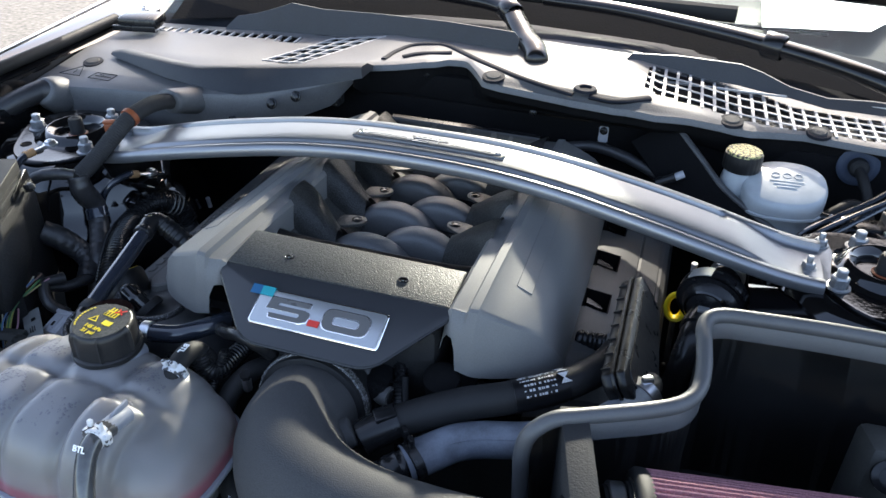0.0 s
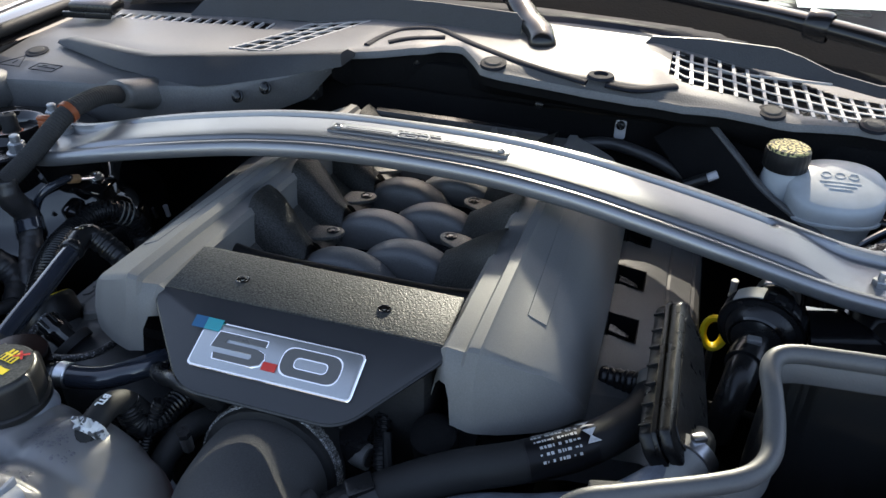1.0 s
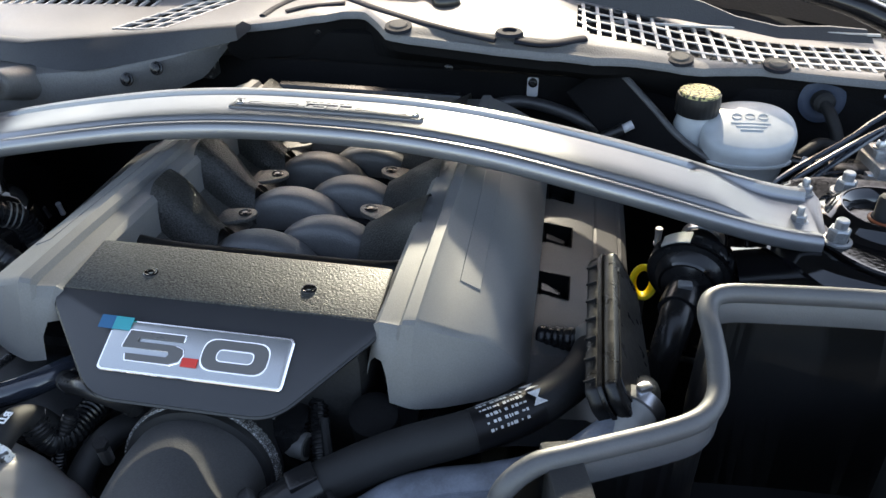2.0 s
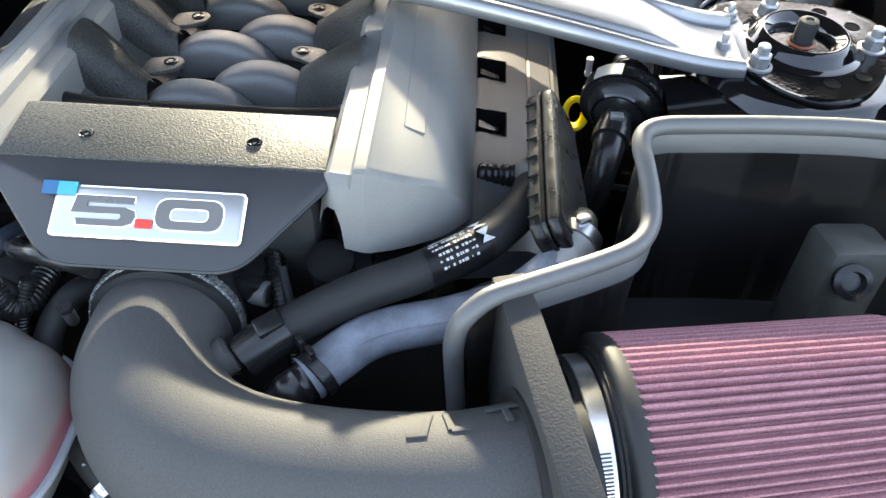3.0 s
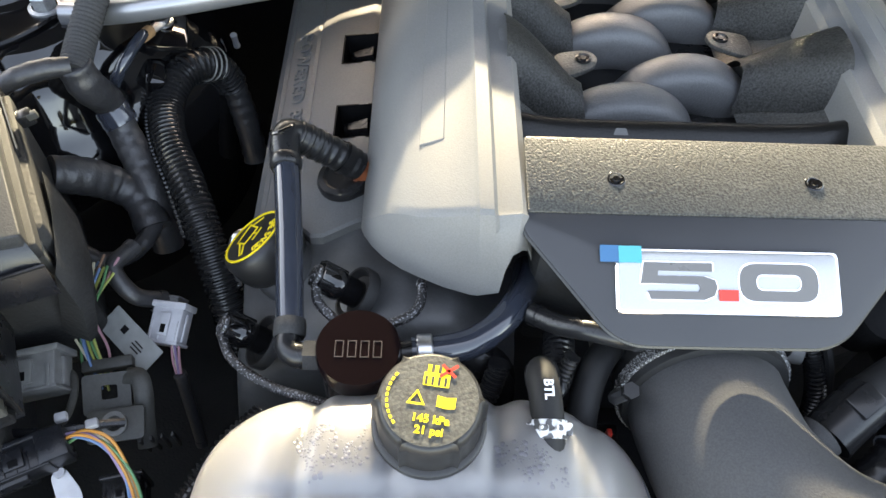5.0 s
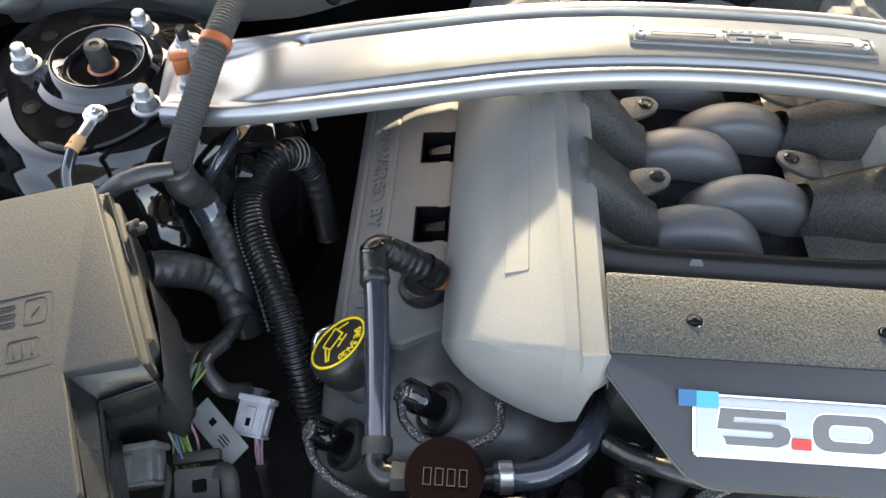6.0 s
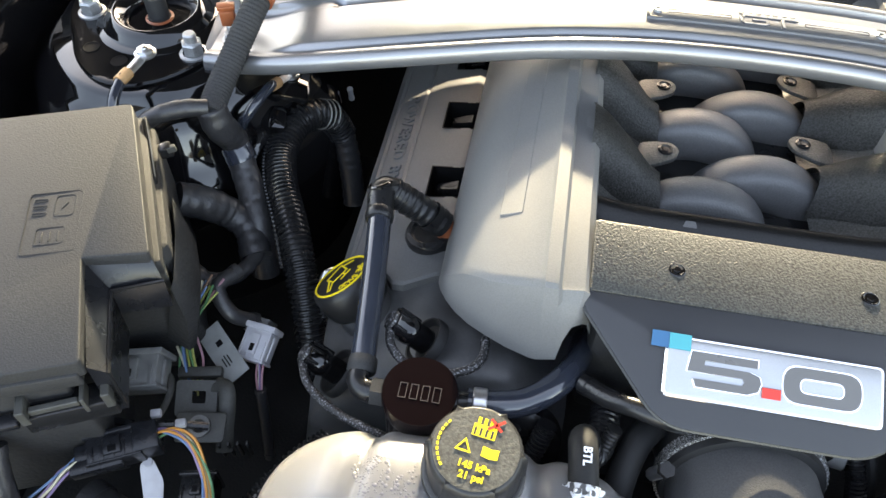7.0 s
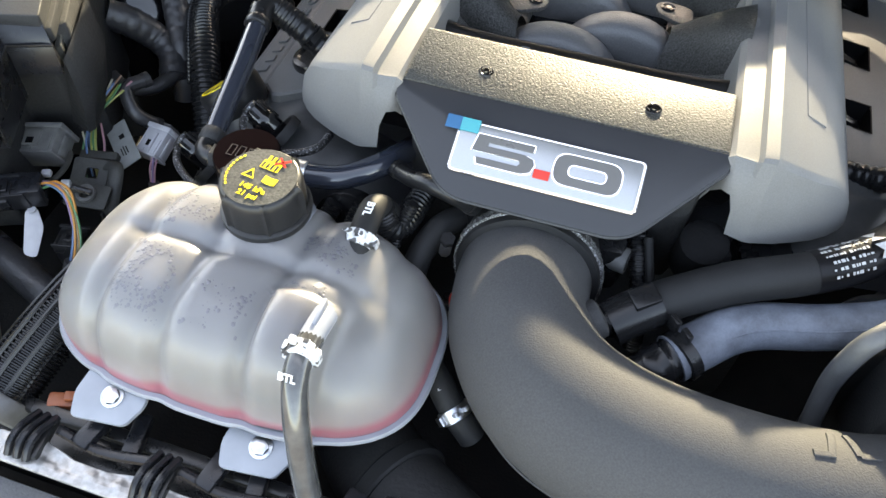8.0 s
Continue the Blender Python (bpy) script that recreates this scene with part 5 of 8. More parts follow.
def build_tank():
    t = thing("coolant_tank", tuple(TANK_C), "cloudy white coolant expansion tank with pink coolant and drops", "coolant tank")
    nu, nv = 300, 80
    rings = [[tank_point(2 * math.pi * i / nu, .999 * k / nv) for i in range(nu)] for k in range(nv + 1)]
    part("upper_shell", loft(rings, cap0=False), TANK, t, "cloudy white upper shell", 70)
    rings = [[tank_point(2 * math.pi * i / 60, .97 * k / 10, True) for i in range(60)] for k in range(11)]
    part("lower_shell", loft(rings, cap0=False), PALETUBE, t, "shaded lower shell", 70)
    rings = []
    for grow, z in ((0, -.003), (.004, -.003), (.0055, -.001), (.0055, .001), (.004, .003), (0, .003)):
        ring = []
        for i in range(nu):
            p = tank_point(2 * math.pi * i / nu, 0) - TANK_C
            d = Vector((p.x, p.y, 0))
            k = 1 + grow / d.length
            ring.append(TANK_C + Vector((p.x * k, p.y * k, z)))
        rings.append(ring)
    part("seam_flange", loft(rings, cap0=False, cap1=False), MILK, t, "milky weld seam")
    # neck
    c = Vector((-.199, -.166, .880))
    part("neck", lathe([(.0375, -.008), (.0345, .000), (.0335, .007), (.0300, .009)], c, n=48), MILK, t)
    cap = part("filler_cap", lathe([(.0300, .008), (.0325, .0095), (.0322, .012), (.0318, .036), (.0308, .041), (.0285, .0430), (.002, .0435)], c, n=120, lobes=6, lobe=.085, tip=22), CAPPL2, t, "black ribbed pressure cap")
    part("cap_base", lathe([(.0320, .0065), (.0352, .0070), (.0358, .0085), (.0355, .0125), (.0340, .0138), (.0315, .0142)], c, n=60), CAPPL2, cap, "black cap base ring")
    top = Matrix.Translation(c + Vector((0, 0, .0436))) @ turned(0, 0, -8)
    part("cap_top", lathe([(.0287, -.001), (.0284, .0004), (.002, .0006)], c + Vector((0, 0, .0432)), n=48), CAPPL, cap, "dusty dark cap top")
    sym = top @ Matrix.Translation((0, 0, .0007))
    part("print", writing("145 kPa", .0066, sym @ Matrix.Translation((.002, -.0125, 0)), .0002, 1.05, .00022), YELLOW, cap)
    part("print", writing("21 psi", .0066, sym @ Matrix.Translation((.002, -.0195, 0)), .0002, 1.05, .00022), YELLOW, cap)
    bm = slab(rect(.0155, .0085, .0005, .002, .0125), .0004, sym, 0)
    for k in range(3):
        merge(bm, slab(rect(.0022, .0045, 0, -.0030 + .0042 * k, .0195), .0004, sym, 0))
    part("radiator_sign", bm, YELLOW, cap)
    bm = bmesh.new()
    for k in range(4):
        merge(bm, slab(rect(.0015, .0055, 0, -.0040 + .0038 * k, .0115), .0004, sym @ Matrix.Translation((0, 0, .0003)), 0))
    part("sign_lines", bm, FUSE, cap)
    bm = slab(rect(.013, .0018), .0004, sym @ Matrix.Translation((.0085, .019, .0004)) @ turned(0, 0, 40), 0)
    merge(bm, slab(rect(.011, .0018), .0004, sym @ Matrix.Translation((.0085, .019, .0004)) @ turned(0, 0, -40), 0))
    part("red_cross", bm, RED, cap)
    tri_o = [(-.0135, -.0045), (-.0025, -.0045), (-.0080, .0050)]
    tri_i = [(-.0118, -.0034), (-.0042, -.0034), (-.0080, .0030)]
    part("warning_sign", loft([[sym @ Vector((x, y, z)) for x, y in q] for q, z in ((tri_o, -.0002), (tri_o, .0002), (tri_i, .0002), (tri_i, -.0002))], cap0=False, cap1=False), YELLOW, cap)
    bm = slab([(.004, -.0040), (.0095, -.0048), (.015, -.0040), (.015, .0028), (.0095, .0020), (.004, .0028)], .0004, sym, 0)
    part("book_sign", bm, YELLOW, cap)
    bm = bmesh.new()
    for k in range(10):
        a = math.radians(150 + 8.0 * k)
        merge(bm, slab(rect(.0016, .0022), .0003, sym @ Matrix.Translation((.0252 * math.cos(a), .0252 * math.sin(a), 0)) @ turned(0, 0, math.degrees(a)), 0))
    part("part_number_bars", bm, YELLOW, cap)
    # foot brackets
    for x, y, z in ((-.276, -.317, .795), (-.150, -.316, .788)):
        m = plane_at((x, y, z), (.97, .20, 0), (-.2, .94, .22))
        br = part("foot_bracket", slab(rounded([(-.030, -.016), (.014, -.020), (.026, -.004), (.030, .030), (-.022, .030), (-.032, .004)], .005), .006, m, .0015), MILK, t, "milky white mounting foot")
        part("foot_bolt", hexnut(m @ Vector((0, .002, 0)), m.to_3x3() @ Vector((0, 0, 1)), r=.0068, h=.006, stud=0), STEEL, br)
    return t


build_tank()
TUBE_LINE = [(.004, -.105, .814), (.006, -.140, .822), (.016, -.180, .828), (.050, -.222, .831), (.105, -.246, .832), (.175, -.254, .832), (.25, -.250, .831), (.315, -.232, .828), (.350, -.218, .826)]


def build_intake():
    t = thing("intake_tube", (.15, -.24, .77), "black moulded intake tube bending from throttle to filter", "intake pipe")
    part("pipe", tube(TUBE_LINE, .0565, n=40, res=8), TUBE, t, "grained black moulded pipe", 60)
    return t


build_intake()


def build_filter():
    a, b = Vector((.349, -.207, .821)), Vector((.593, -.165, .826))
    ax = (b - a).normalized()
    t = thing("air_filter", (.49, -.21, .73), "conical pink pleated cotton air filter with black rubber ends", "air filter")
    m = Matrix.Translation(a) @ frame_of(ax)
    L, n = (b - a).length, 76
    rings = []
    for r, h in ((.0875, .018), (.088, .020), (.082, L - .012)):
        ring = []
        for i in range(n * 4):
            ang = 2 * math.pi * i / (n * 4)
            k = r * (1.0, .995, .93, .93)[i % 4]
            ring.append(m @ Vector((k * math.cos(ang), k * math.sin(ang), h)))
        rings.append(ring)
    part("pleats", loft(rings), PINK, t, "pink pleated cotton", 20)
    part("rim", lathe([(.076, .0065), (.0830, .0065), (.0865, .0075), (.0885, .010), (.0885, .0165), (.087, .021), (.06, .022)], a, ax, n=64), RUBBER, t, "black rubber rim")
    part("end_cap", lathe([(.078, L - .018), (.0795, L - .014), (.0795, L + .010), (.068, L + .016), (.02, L + .016)], a, ax, n=48), RUBBER, t)
    part("neck", lathe([(.060, -.018), (.0700, -.018), (.0705, -.016), (.0705, .001), (.0745, .002), (.0750, .004), (.0780, .0045), (.0785, .007), (.083, .008), (.083, .010)], a, ax, n=64), RUBBER, t, "stepped black rubber neck")
    part("neck_dust", lathe([(.0786, .0062), (.0790, .0066), (.0820, .0076), (.0822, .0070)], a, ax, n=64, cap0=False, cap1=False), DUSTY, t, "dusty neck step")
    up = (Vector((0, 0, 1)) - ax * ax.z).normalized()
    part("hose_clamp", lathe([(.0700, -.0140), (.0735, -.0140), (.0742, -.0132), (.0742, -.0008), (.0735, .0), (.0700, .0)], a, ax, n=64, cap0=False, cap1=False), STEEL, t, "bright steel worm clamp")
    for k in range(12):
        q = radians(62 - 2.0 * k)
        part("clamp_thread", box(tuple(a - ax * .007 + (up * math.sin(q) + ax.cross(up) * math.cos(q)) * .0744), (.0012, .0012, .0070), .0003, m.to_3x3().to_4x4()), DIGIT, t)
    turn = math.radians(200)
    part("worm_housing", box(tuple(m @ Vector((.0795 * math.cos(turn), .0795 * math.sin(turn), -.007))), (.012, .014, .012), .003), ZINC, t, "worm screw housing")
    return t


build_filter()


# ---- fuse box side ----
def hose(name, pts, r, mat, label, category="hose", group="", n=14, squash=1.0):
    """A plain hose as a thing with its pipe and two end cuffs."""
    t = thing(name, pts[0], label, category, group)
    part("pipe", tube(pts, r, n=n, squash=squash), mat, t)
    for u in (.03, .97):
        part("cuff", band(pts, r * .98, r * .9, u, thick=r * .12), mat, t)
    return t


def build_fuse_box():
    t = thing("fuse_box", (-.60, -.04, .72), "dark grey fuse box with textured lid and black side clips", "fuse box")
    lid = rounded([(-.546, .093), (-.465, -.060), (-.513, -.073), (-.474, -.156), (-.70, -.245), (-.775, -.02), (-.735, .022)], [.006, .004, .002, .005, .01, .01, .01], 4)
    rise = lambda x, y: .02 * (y - .09) + .004 * (x + .545)
    part("lid", slab(lid, .018, Matrix.Translation((0, 0, .932)), .0045, 3, top=rise), FUSE, t, "matt grey textured lid")
    skirt = rounded([(-.541, .096), (-.462, -.056), (-.470, -.062), (-.517, -.075), (-.478, -.160), (-.70, -.250), (-.785, -.02), (-.74, .030)], .003, 3)
    part("lid_skirt", slab(skirt, .014, Matrix.Translation((0, 0, .9145)), .0015, 2), FUSE, t)
    body = rounded([(-.536, .098), (-.470, -.030), (-.485, -.055), (-.530, -.066), (-.494, -.160), (-.70, -.245), (-.785, -.02), (-.74, .030)], .004, 3)
    part("body", slab(body, .16, Matrix.Translation((0, 0, .901)), .003, 2), SOOT, t, "black box body")
    # black frame round the cable exit: a sloping cross bar and a deep side bar
    bar = [[Vector(p) for p in q] for q in (((-.514, -.072, .921), (-.493, -.084, .907), (-.493, -.085, .876), (-.516, -.070, .876)), ((-.466, -.059, .920), (-.458, -.066, .902), (-.458, -.068, .872), (-.466, -.056, .872)))]
    fr = part("exit_frame", soften(loft(bar), .0012, 2), FRAMEPL, t, "black cable exit frame")
    bar = [[Vector(p) for p in q] for q in (((-.514, -.072, .921), (-.493, -.084, .908), (-.495, -.085, .850), (-.516, -.072, .850)), ((-.473, -.155, .9185), (-.462, -.151, .908), (-.466, -.150, .850), (-.477, -.155, .850)))]
    part("frame_bar", soften(loft(bar), .0012, 2), FRAMEPL, fr)
    part("frame_rim", tube([(-.458, -.0655, .9035), (-.491, -.0850, .9080), (-.4615, -.1515, .9085), (-.4640, -.1515, .862)], .0016, n=8, res=1, raw=False), BLACKPL, fr)
    # pressed pictograms on the lid
    m = plane_at((-.551, -.045, .9293), (.94, .33, -.002), (-.33, .94, .02))
    def hollow(w, h, r, cx, cy, line=.0012):
        a, b = rect(w, h, r, cx, cy), rect(w - line, h - line, r, cx, cy)
        return loft([[m @ Vector((x, y, z)) for x, y in q] for q, z in ((a, -.001), (a, .0004), (b, .0004), (b, -.001))], cap0=False, cap1=False)
    bm = hollow(.041, .062, .004, 0, 0)
    for k in range(3):
        merge(bm, hollow(.011, .0030, .001, -.011, .009 + .007 * k, .0010))
    merge(bm, hollow(.016, .022, .004, .008, .016))
    merge(bm, slab(rect(.008, .0014), .0014, m @ Matrix.Translation((.008, .016, .0006)) @ turned(0, 0, 55), .0002, 1))
    merge(bm, hollow(.022, .017, .003, 0, -.014))
    for k in range(3):
        merge(bm, slab(rect(.0012, .010, 0, -.006 + .006 * k, -.015), .0014, m @ Matrix.Translation((0, 0, .0006)), .0002, 1))
    part("pictogram", bm, FUSE, t)
    # upright plates along the side, with their hook and step
    side = plane_at((-.5385, .099, .914), (.47, -.88, -.10), (0, 0, 1))
    part("side_plate", slab(rounded([(.0, .0), (.006, .004), (.074, .002), (.082, -.030), (.0, -.034)], .002, 2), .004, side @ Matrix.Translation((0, 0, .006)), .0008, 1), BLACKPL, t, "upright black side plate")
    # the light on this plate is put into its paler grey-brown colour
    part("side_plate", slab(rounded([(.078, .002), (.140, .004), (.146, -.006), (.166, -.010), (.168, -.046), (.078, -.040)], .002, 2), .006, side @ Matrix.Translation((0, 0, .013)), .0010, 1), PLATEPL, t, "upright side plate, paler as lit")
    c = part("side_clip", box((-.512, .068, .905), (.012, .010, .012), .002, turned(0, -8, 28)), BLACKPL, t)
    part("clip_tongue", box((-.506, .068, .908), (.008, .005, .006), .001, turned(0, -8, 28)), PLATEPL, c)
    # black duct that falls away below the side plates
    duct = [[Vector(p) for p in q] for q in (((-.498, .034, .884), (-.478, .016, .848), (-.486, .006, .800), (-.520, .020, .800)), ((-.478, -.006, .886), (-.462, -.016, .842), (-.470, -.026, .796), (-.505, -.018, .796)),
                                             ((-.462, -.050, .884), (-.452, -.050, .836), (-.462, -.058, .792), (-.490, -.052, .792)), ((-.462, -.058, .880), (-.458, -.062, .836), (-.466, -.064, .792), (-.490, -.056, .792)))]
    part("cable_duct", soften(loft(duct), .003, 2), SOOT, t, "black cable duct")
    # open connector slots below the lid's front edge
    row = plane_at((-.497, -.1640, .880), (.90, .43, 0), (-.43, .90, 0))
    sl = part("front_slot", slab(rect(.064, .020, .002), .020, row, .0015), BLACKPL, t, "open connector slot row")
    for x, w in ((-.029, .006), (.013, .003), (.029, .006)):
        part("slot_post", slab(rect(w, .018, .001, x, -.002), .018, row @ Matrix.Translation((0, 0, .012)), .0008, 1), PLATEPL if x else BLACKPL, sl)
    part("slot_bar", slab(rect(.034, .005, .001, -.008, -.005), .006, row @ Matrix.Translation((0, 0, .006)), .0008, 1), PLATEPL, sl, "pale latch bar")
    part("lower_rim", slab(rect(.20, .012, .002, -.135, -.004), .006, row @ Matrix.Translation((0, 0, -.004)), .0015), FRAMEPL, t)
    return t


build_fuse_box()


def connector(at, size, turn, mat, label, pins=4, wires=(), group="wire connectors"):
    t = thing("wire_connector", at, label, "connector", group)
    m = Matrix.Translation(at) @ turn
    sx, sy, sz = size
    def blk(p, s, bv=.0012):
        b = box((0, 0, 0), s, bv)
        bmesh.ops.transform(b, matrix=m @ Matrix.Translation(p), verts=b.verts)
        return b
    part("housing", blk((0, 0, 0), size, .002), mat, t)
    part("collar", blk((0, sy * .42, 0), (sx * 1.12, sy * .16, sz * 1.12)), mat, t)
    part("latch", blk((0, -sy * .05, sz * .55), (sx * .34, sy * .55, sz * .16)), mat, t)
    part("latch_window", blk((0, -sy * .16, sz * .625), (sx * .16, sy * .20, sz * .04), .0003), POCKET, t)
    part("front_lip", blk((0, -sy * .47, 0), (sx * 1.06, sy * .08, sz * 1.08), .0008), mat, t)
    for q in (-1, 1):
        part("side_rail", blk((q * sx * .51, -sy * .08, 0), (sx * .07, sy * .66, sz * .30), .0008), mat, t)
    for k in range(pins):
        part("key_rib", blk((-sx * .4 + sx * .8 * k / max(1, pins - 1), -sy * .2, sz * .5), (sx * .06, sy * .5, sz * .10), .0004), mat, t)
    for pts, r, wm in wires:
        part("wire", tube(pts, r, n=7, res=6), wm, t)
    return t


W_GREEN = material("green_wire", (0.05, 0.16, 0.07), 0.45)
W_BLUE = material("blue_wire", (0.07, 0.14, 0.26), 0.45)
W_ORANGE = material("orange_wire", (0.42, 0.17, 0.03), 0.45)
W_PURPLE = material("violet_wire", (0.17, 0.12, 0.22), 0.45)
W_CREAM = material("cream_wire", (0.40, 0.37, 0.27), 0.45)
W_PINK = material("pink_wire", (0.32, 0.16, 0.19), 0.45)
W_YEL = material("yellow_green_wire", (0.24, 0.26, 0.07), 0.45)
W_BROWN = material("brown_wire", (0.16, 0.09, 0.06), 0.4)


def bundle(pts, spread, mats, r=.0013):
    """Single wires that run side by side along pts."""
    out = []
    for k, wm in enumerate(mats):
        o = Vector(((k % 3 - 1) * spread, (k // 3 - .5) * spread * .8, (k % 2) * spread * .7))
        out.append(([Vector(p) + o * (1 + .5 * math.sin(i * 1.7 + k)) for i, p in enumerate(pts)], r, wm))
    return out


connector((-.421, -.026, .755), (.028, .036, .020), turned(20, -6, -10), LGREY, "light grey plug connector with pink wires beside the fuse box", 4,
          bundle([(-.414, -.044, .754), (-.412, -.054, .746), (-.412, -.062, .732)], .0024, [W_PINK, W_PURPLE, W_PINK, W_CREAM], .0011))
hose("wire_loom", [(-.412, -.061, .733), (-.410, -.072, .70), (-.408, -.09, .64)], .0052, TAPE, "taped wire loom below the grey connector", "wire loom", "wire looms")
connector((-.428, -.004, .749), (.022, .016, .018), turned(20, -6, -10), MGREY, "dull grey socket behind the plug connector", 3)
connector((-.534, -.046, .764), (.056, .036, .024), turned(12, -14, 24), MGREY, "dusty grey relay beside the fuse box", 3)
connector((-.506, -.090, .786), (.050, .034, .028), turned(14, -8, 10), MGREY, "dusty grey relay under the fuse box", 3)
# holder bracket between the relays and the multi-way connector
hb = thing("holder_bracket", (-.45, -.10, .74), "dark grey pressed holder bracket with a square hole", "bracket")
mm = plane_at((-.453, -.097, .768), (.97, .22, -.10), (-.2, .85, .45))
part("plate", loft([[mm @ Vector((*q, z)) for q in src] for src, z in ((rect(.036, .032, .004), -.003), (rect(.036, .032, .004), 0), (rect(.012, .011, .002, .002, .001), 0), (rect(.012, .011, .002, .002, .001), -.003))], cap0=False, cap1=False), PLATEPL, hb)
part("arm", tube([(-.494, -.078, .775), (-.478, -.088, .778), (-.474, -.108, .776), (-.478, -.128, .778), (-.500, -.140, .786)], .0032, n=8, squash=.7), PLATEPL, hb)
part("hook", tube([(-.441, -.082, .770), (-.430, -.084, .772), (-.425, -.096, .766), (-.424, -.112, .752), (-.423, -.128, .735)], .0075, n=10, squash=.4), PLATEPL, hb, "curved grey strap")
part("lower_plate", slab(rounded([(-.022, -.012), (.020, -.014), (.022, .012), (-.020, .014)], .004), .004, plane_at((-.440, -.122, .767), (.95, .25, -.1), (-.25, .9, .3)), .001), PLATEPL, hb)
part("ring", lathe([(.0095, 0), (.0095, .004), (.0060, .004), (.0060, 0)], (-.440, -.122, .768), (.05, -.3, .95), n=18, cap0=False, cap1=False), MGREY, hb)
part("cross_strip", tube([(-.512, -.140, .792), (-.480, -.138, .790), (-.452, -.130, .784), (-.430, -.124, .776)], .0035, n=8), FRAMEPL, hb)
for x, y, z in ((-.470, -.128, .794), (-.448, -.131, .790)):
    part("pale_nub", box((x, y, z), (.009, .007, .006), .0015, turned(0, 0, 20)), LGREY, hb)
for k in range(4):
    part("fin", box((-.404 - .008 * k, -.118 - .002 * k, .728), (.0022, .004, .050), .0006, turned(12, 6, 10)), SOOT, hb)
mw = connector((-.488, -.164, .798), (.040, .026, .022), turned(8, 2, 28), FRAMEPL, "blue-black multi-way connector with coloured wires", 5,
               bundle([(-.462, -.148, .800), (-.448, -.144, .803), (-.430, -.150, .802), (-.416, -.164, .790), (-.409, -.180, .772), (-.410, -.196, .752)], .0034, [W_BLUE, W_ORANGE, W_GREEN, W_PURPLE, W_CREAM, W_ORANGE], .0012)
               + bundle([(-.508, -.178, .800), (-.516, -.190, .801), (-.524, -.203, .795), (-.536, -.215, .785)], .0036, [W_PURPLE, W_CREAM, W_PURPLE, W_BLUE, W_CREAM], .0012))
for x, y, w, h, d in ((-.466, -.152, .020, .024, .026), (-.508, -.174, .016, .014, .018), (-.496, -.180, .040, .012, .014)):
    part("socket_block", box((x, y, .797), (w, h, d), .002, turned(8, 2, 28)), FRAMEPL, mw)
connector((-.424, -.172, .752), (.028, .026, .030), turned(0, 0, 12), BLACKPL, "black square connector under the coloured wires", 3)
lb = thing("cable_label", (-.450, -.047, .755), "white printed label strip hanging on a wire loom", "label")
lm = plane_at((-.448, -.046, .764), (.72, -.66, -.05), (.62, .68, .35))
part("strip", slab(rect(.062, .024, .001), .0008, lm, 0), PALENECK, lb)
for k in range(3):
    part("print_bar", slab(rect(.010 + .003 * (k % 2), .0012, 0, .010, -.004 + .003 * k), .0004, lm @ Matrix.Translation((0, 0, .0006)), 0), PRINT, lb)
part("code_patch", slab(rect(.006, .006, 0, -.010, .002), .0004, lm @ Matrix.Translation((0, 0, .0006)), 0), PRINT, lb)
lw = thing("wire_bundle", (-.472, -.05, .75), "bundle of thin coloured wires under the fuse box", "wires")
for pts, r, wm in bundle([(-.470, .000, .800), (-.476, -.018, .792), (-.482, -.034, .784), (-.480, -.052, .774), (-.472, -.068, .764), (-.468, -.080, .740)], .0065, [W_GREEN, W_BLUE, W_YEL, W_CREAM, W_YEL, W_GREEN, W_BLUE, W_BROWN, W_PINK], .0012):
    part("wire", tube(pts, r, n=6, res=6), wm, lw)
part("tie_clip", box((-.460, -.070, .764), (.040, .010, .010), .002, turned(10, 0, 12)), PLATEPL, lw, "grey cable clip")
hose("wire_loom", [(-.455, .030, .790), (-.466, .006, .792), (-.450, -.010, .775), (-.432, -.002, .755)], .0075, TAPE, "taped loom that ends at the grey connector", "wire loom", "wire looms")
hose("wire_loom", [(-.556, -.196, .84), (-.552, -.208, .825), (-.548, -.222, .80), (-.560, -.235, .74)], .009, TAPE, "taped black loom in front of the fuse box", "wire loom", "wire looms")
hose("wire_loom", [(-.410, -.194, .756), (-.414, -.204, .742), (-.420, -.210, .72), (-.430, -.212, .68)], .0085, TAPE, "taped loom below the coloured wires", "wire loom", "wire looms")
hose("wire_loom", [(-.520, -.190, .735), (-.475, -.205, .735), (-.435, -.218, .728), (-.40, -.215, .70)], .0165, TAPE, "thick shiny taped loom crossing under the connector", "wire loom", "wire looms")
tagp = thing("grey_cable_tag", (-.455, -.185, .765), "pale green-grey plastic cable tag", "cable tag")
part("tag", slab(rounded([(-.005, -.024), (.007, -.026), (.009, .004), (.000, .024), (-.010, .020)], .005), .0015, plane_at((-.456, -.182, .774), (.85, .35, -.2), (-.4, .8, .40)), .0004), LGREY, tagp)
part("eyelet", lathe([(.004, 0), (.004, .002), (.002, .002)], (-.464, -.166, .783), n=12), LGREY, tagp)

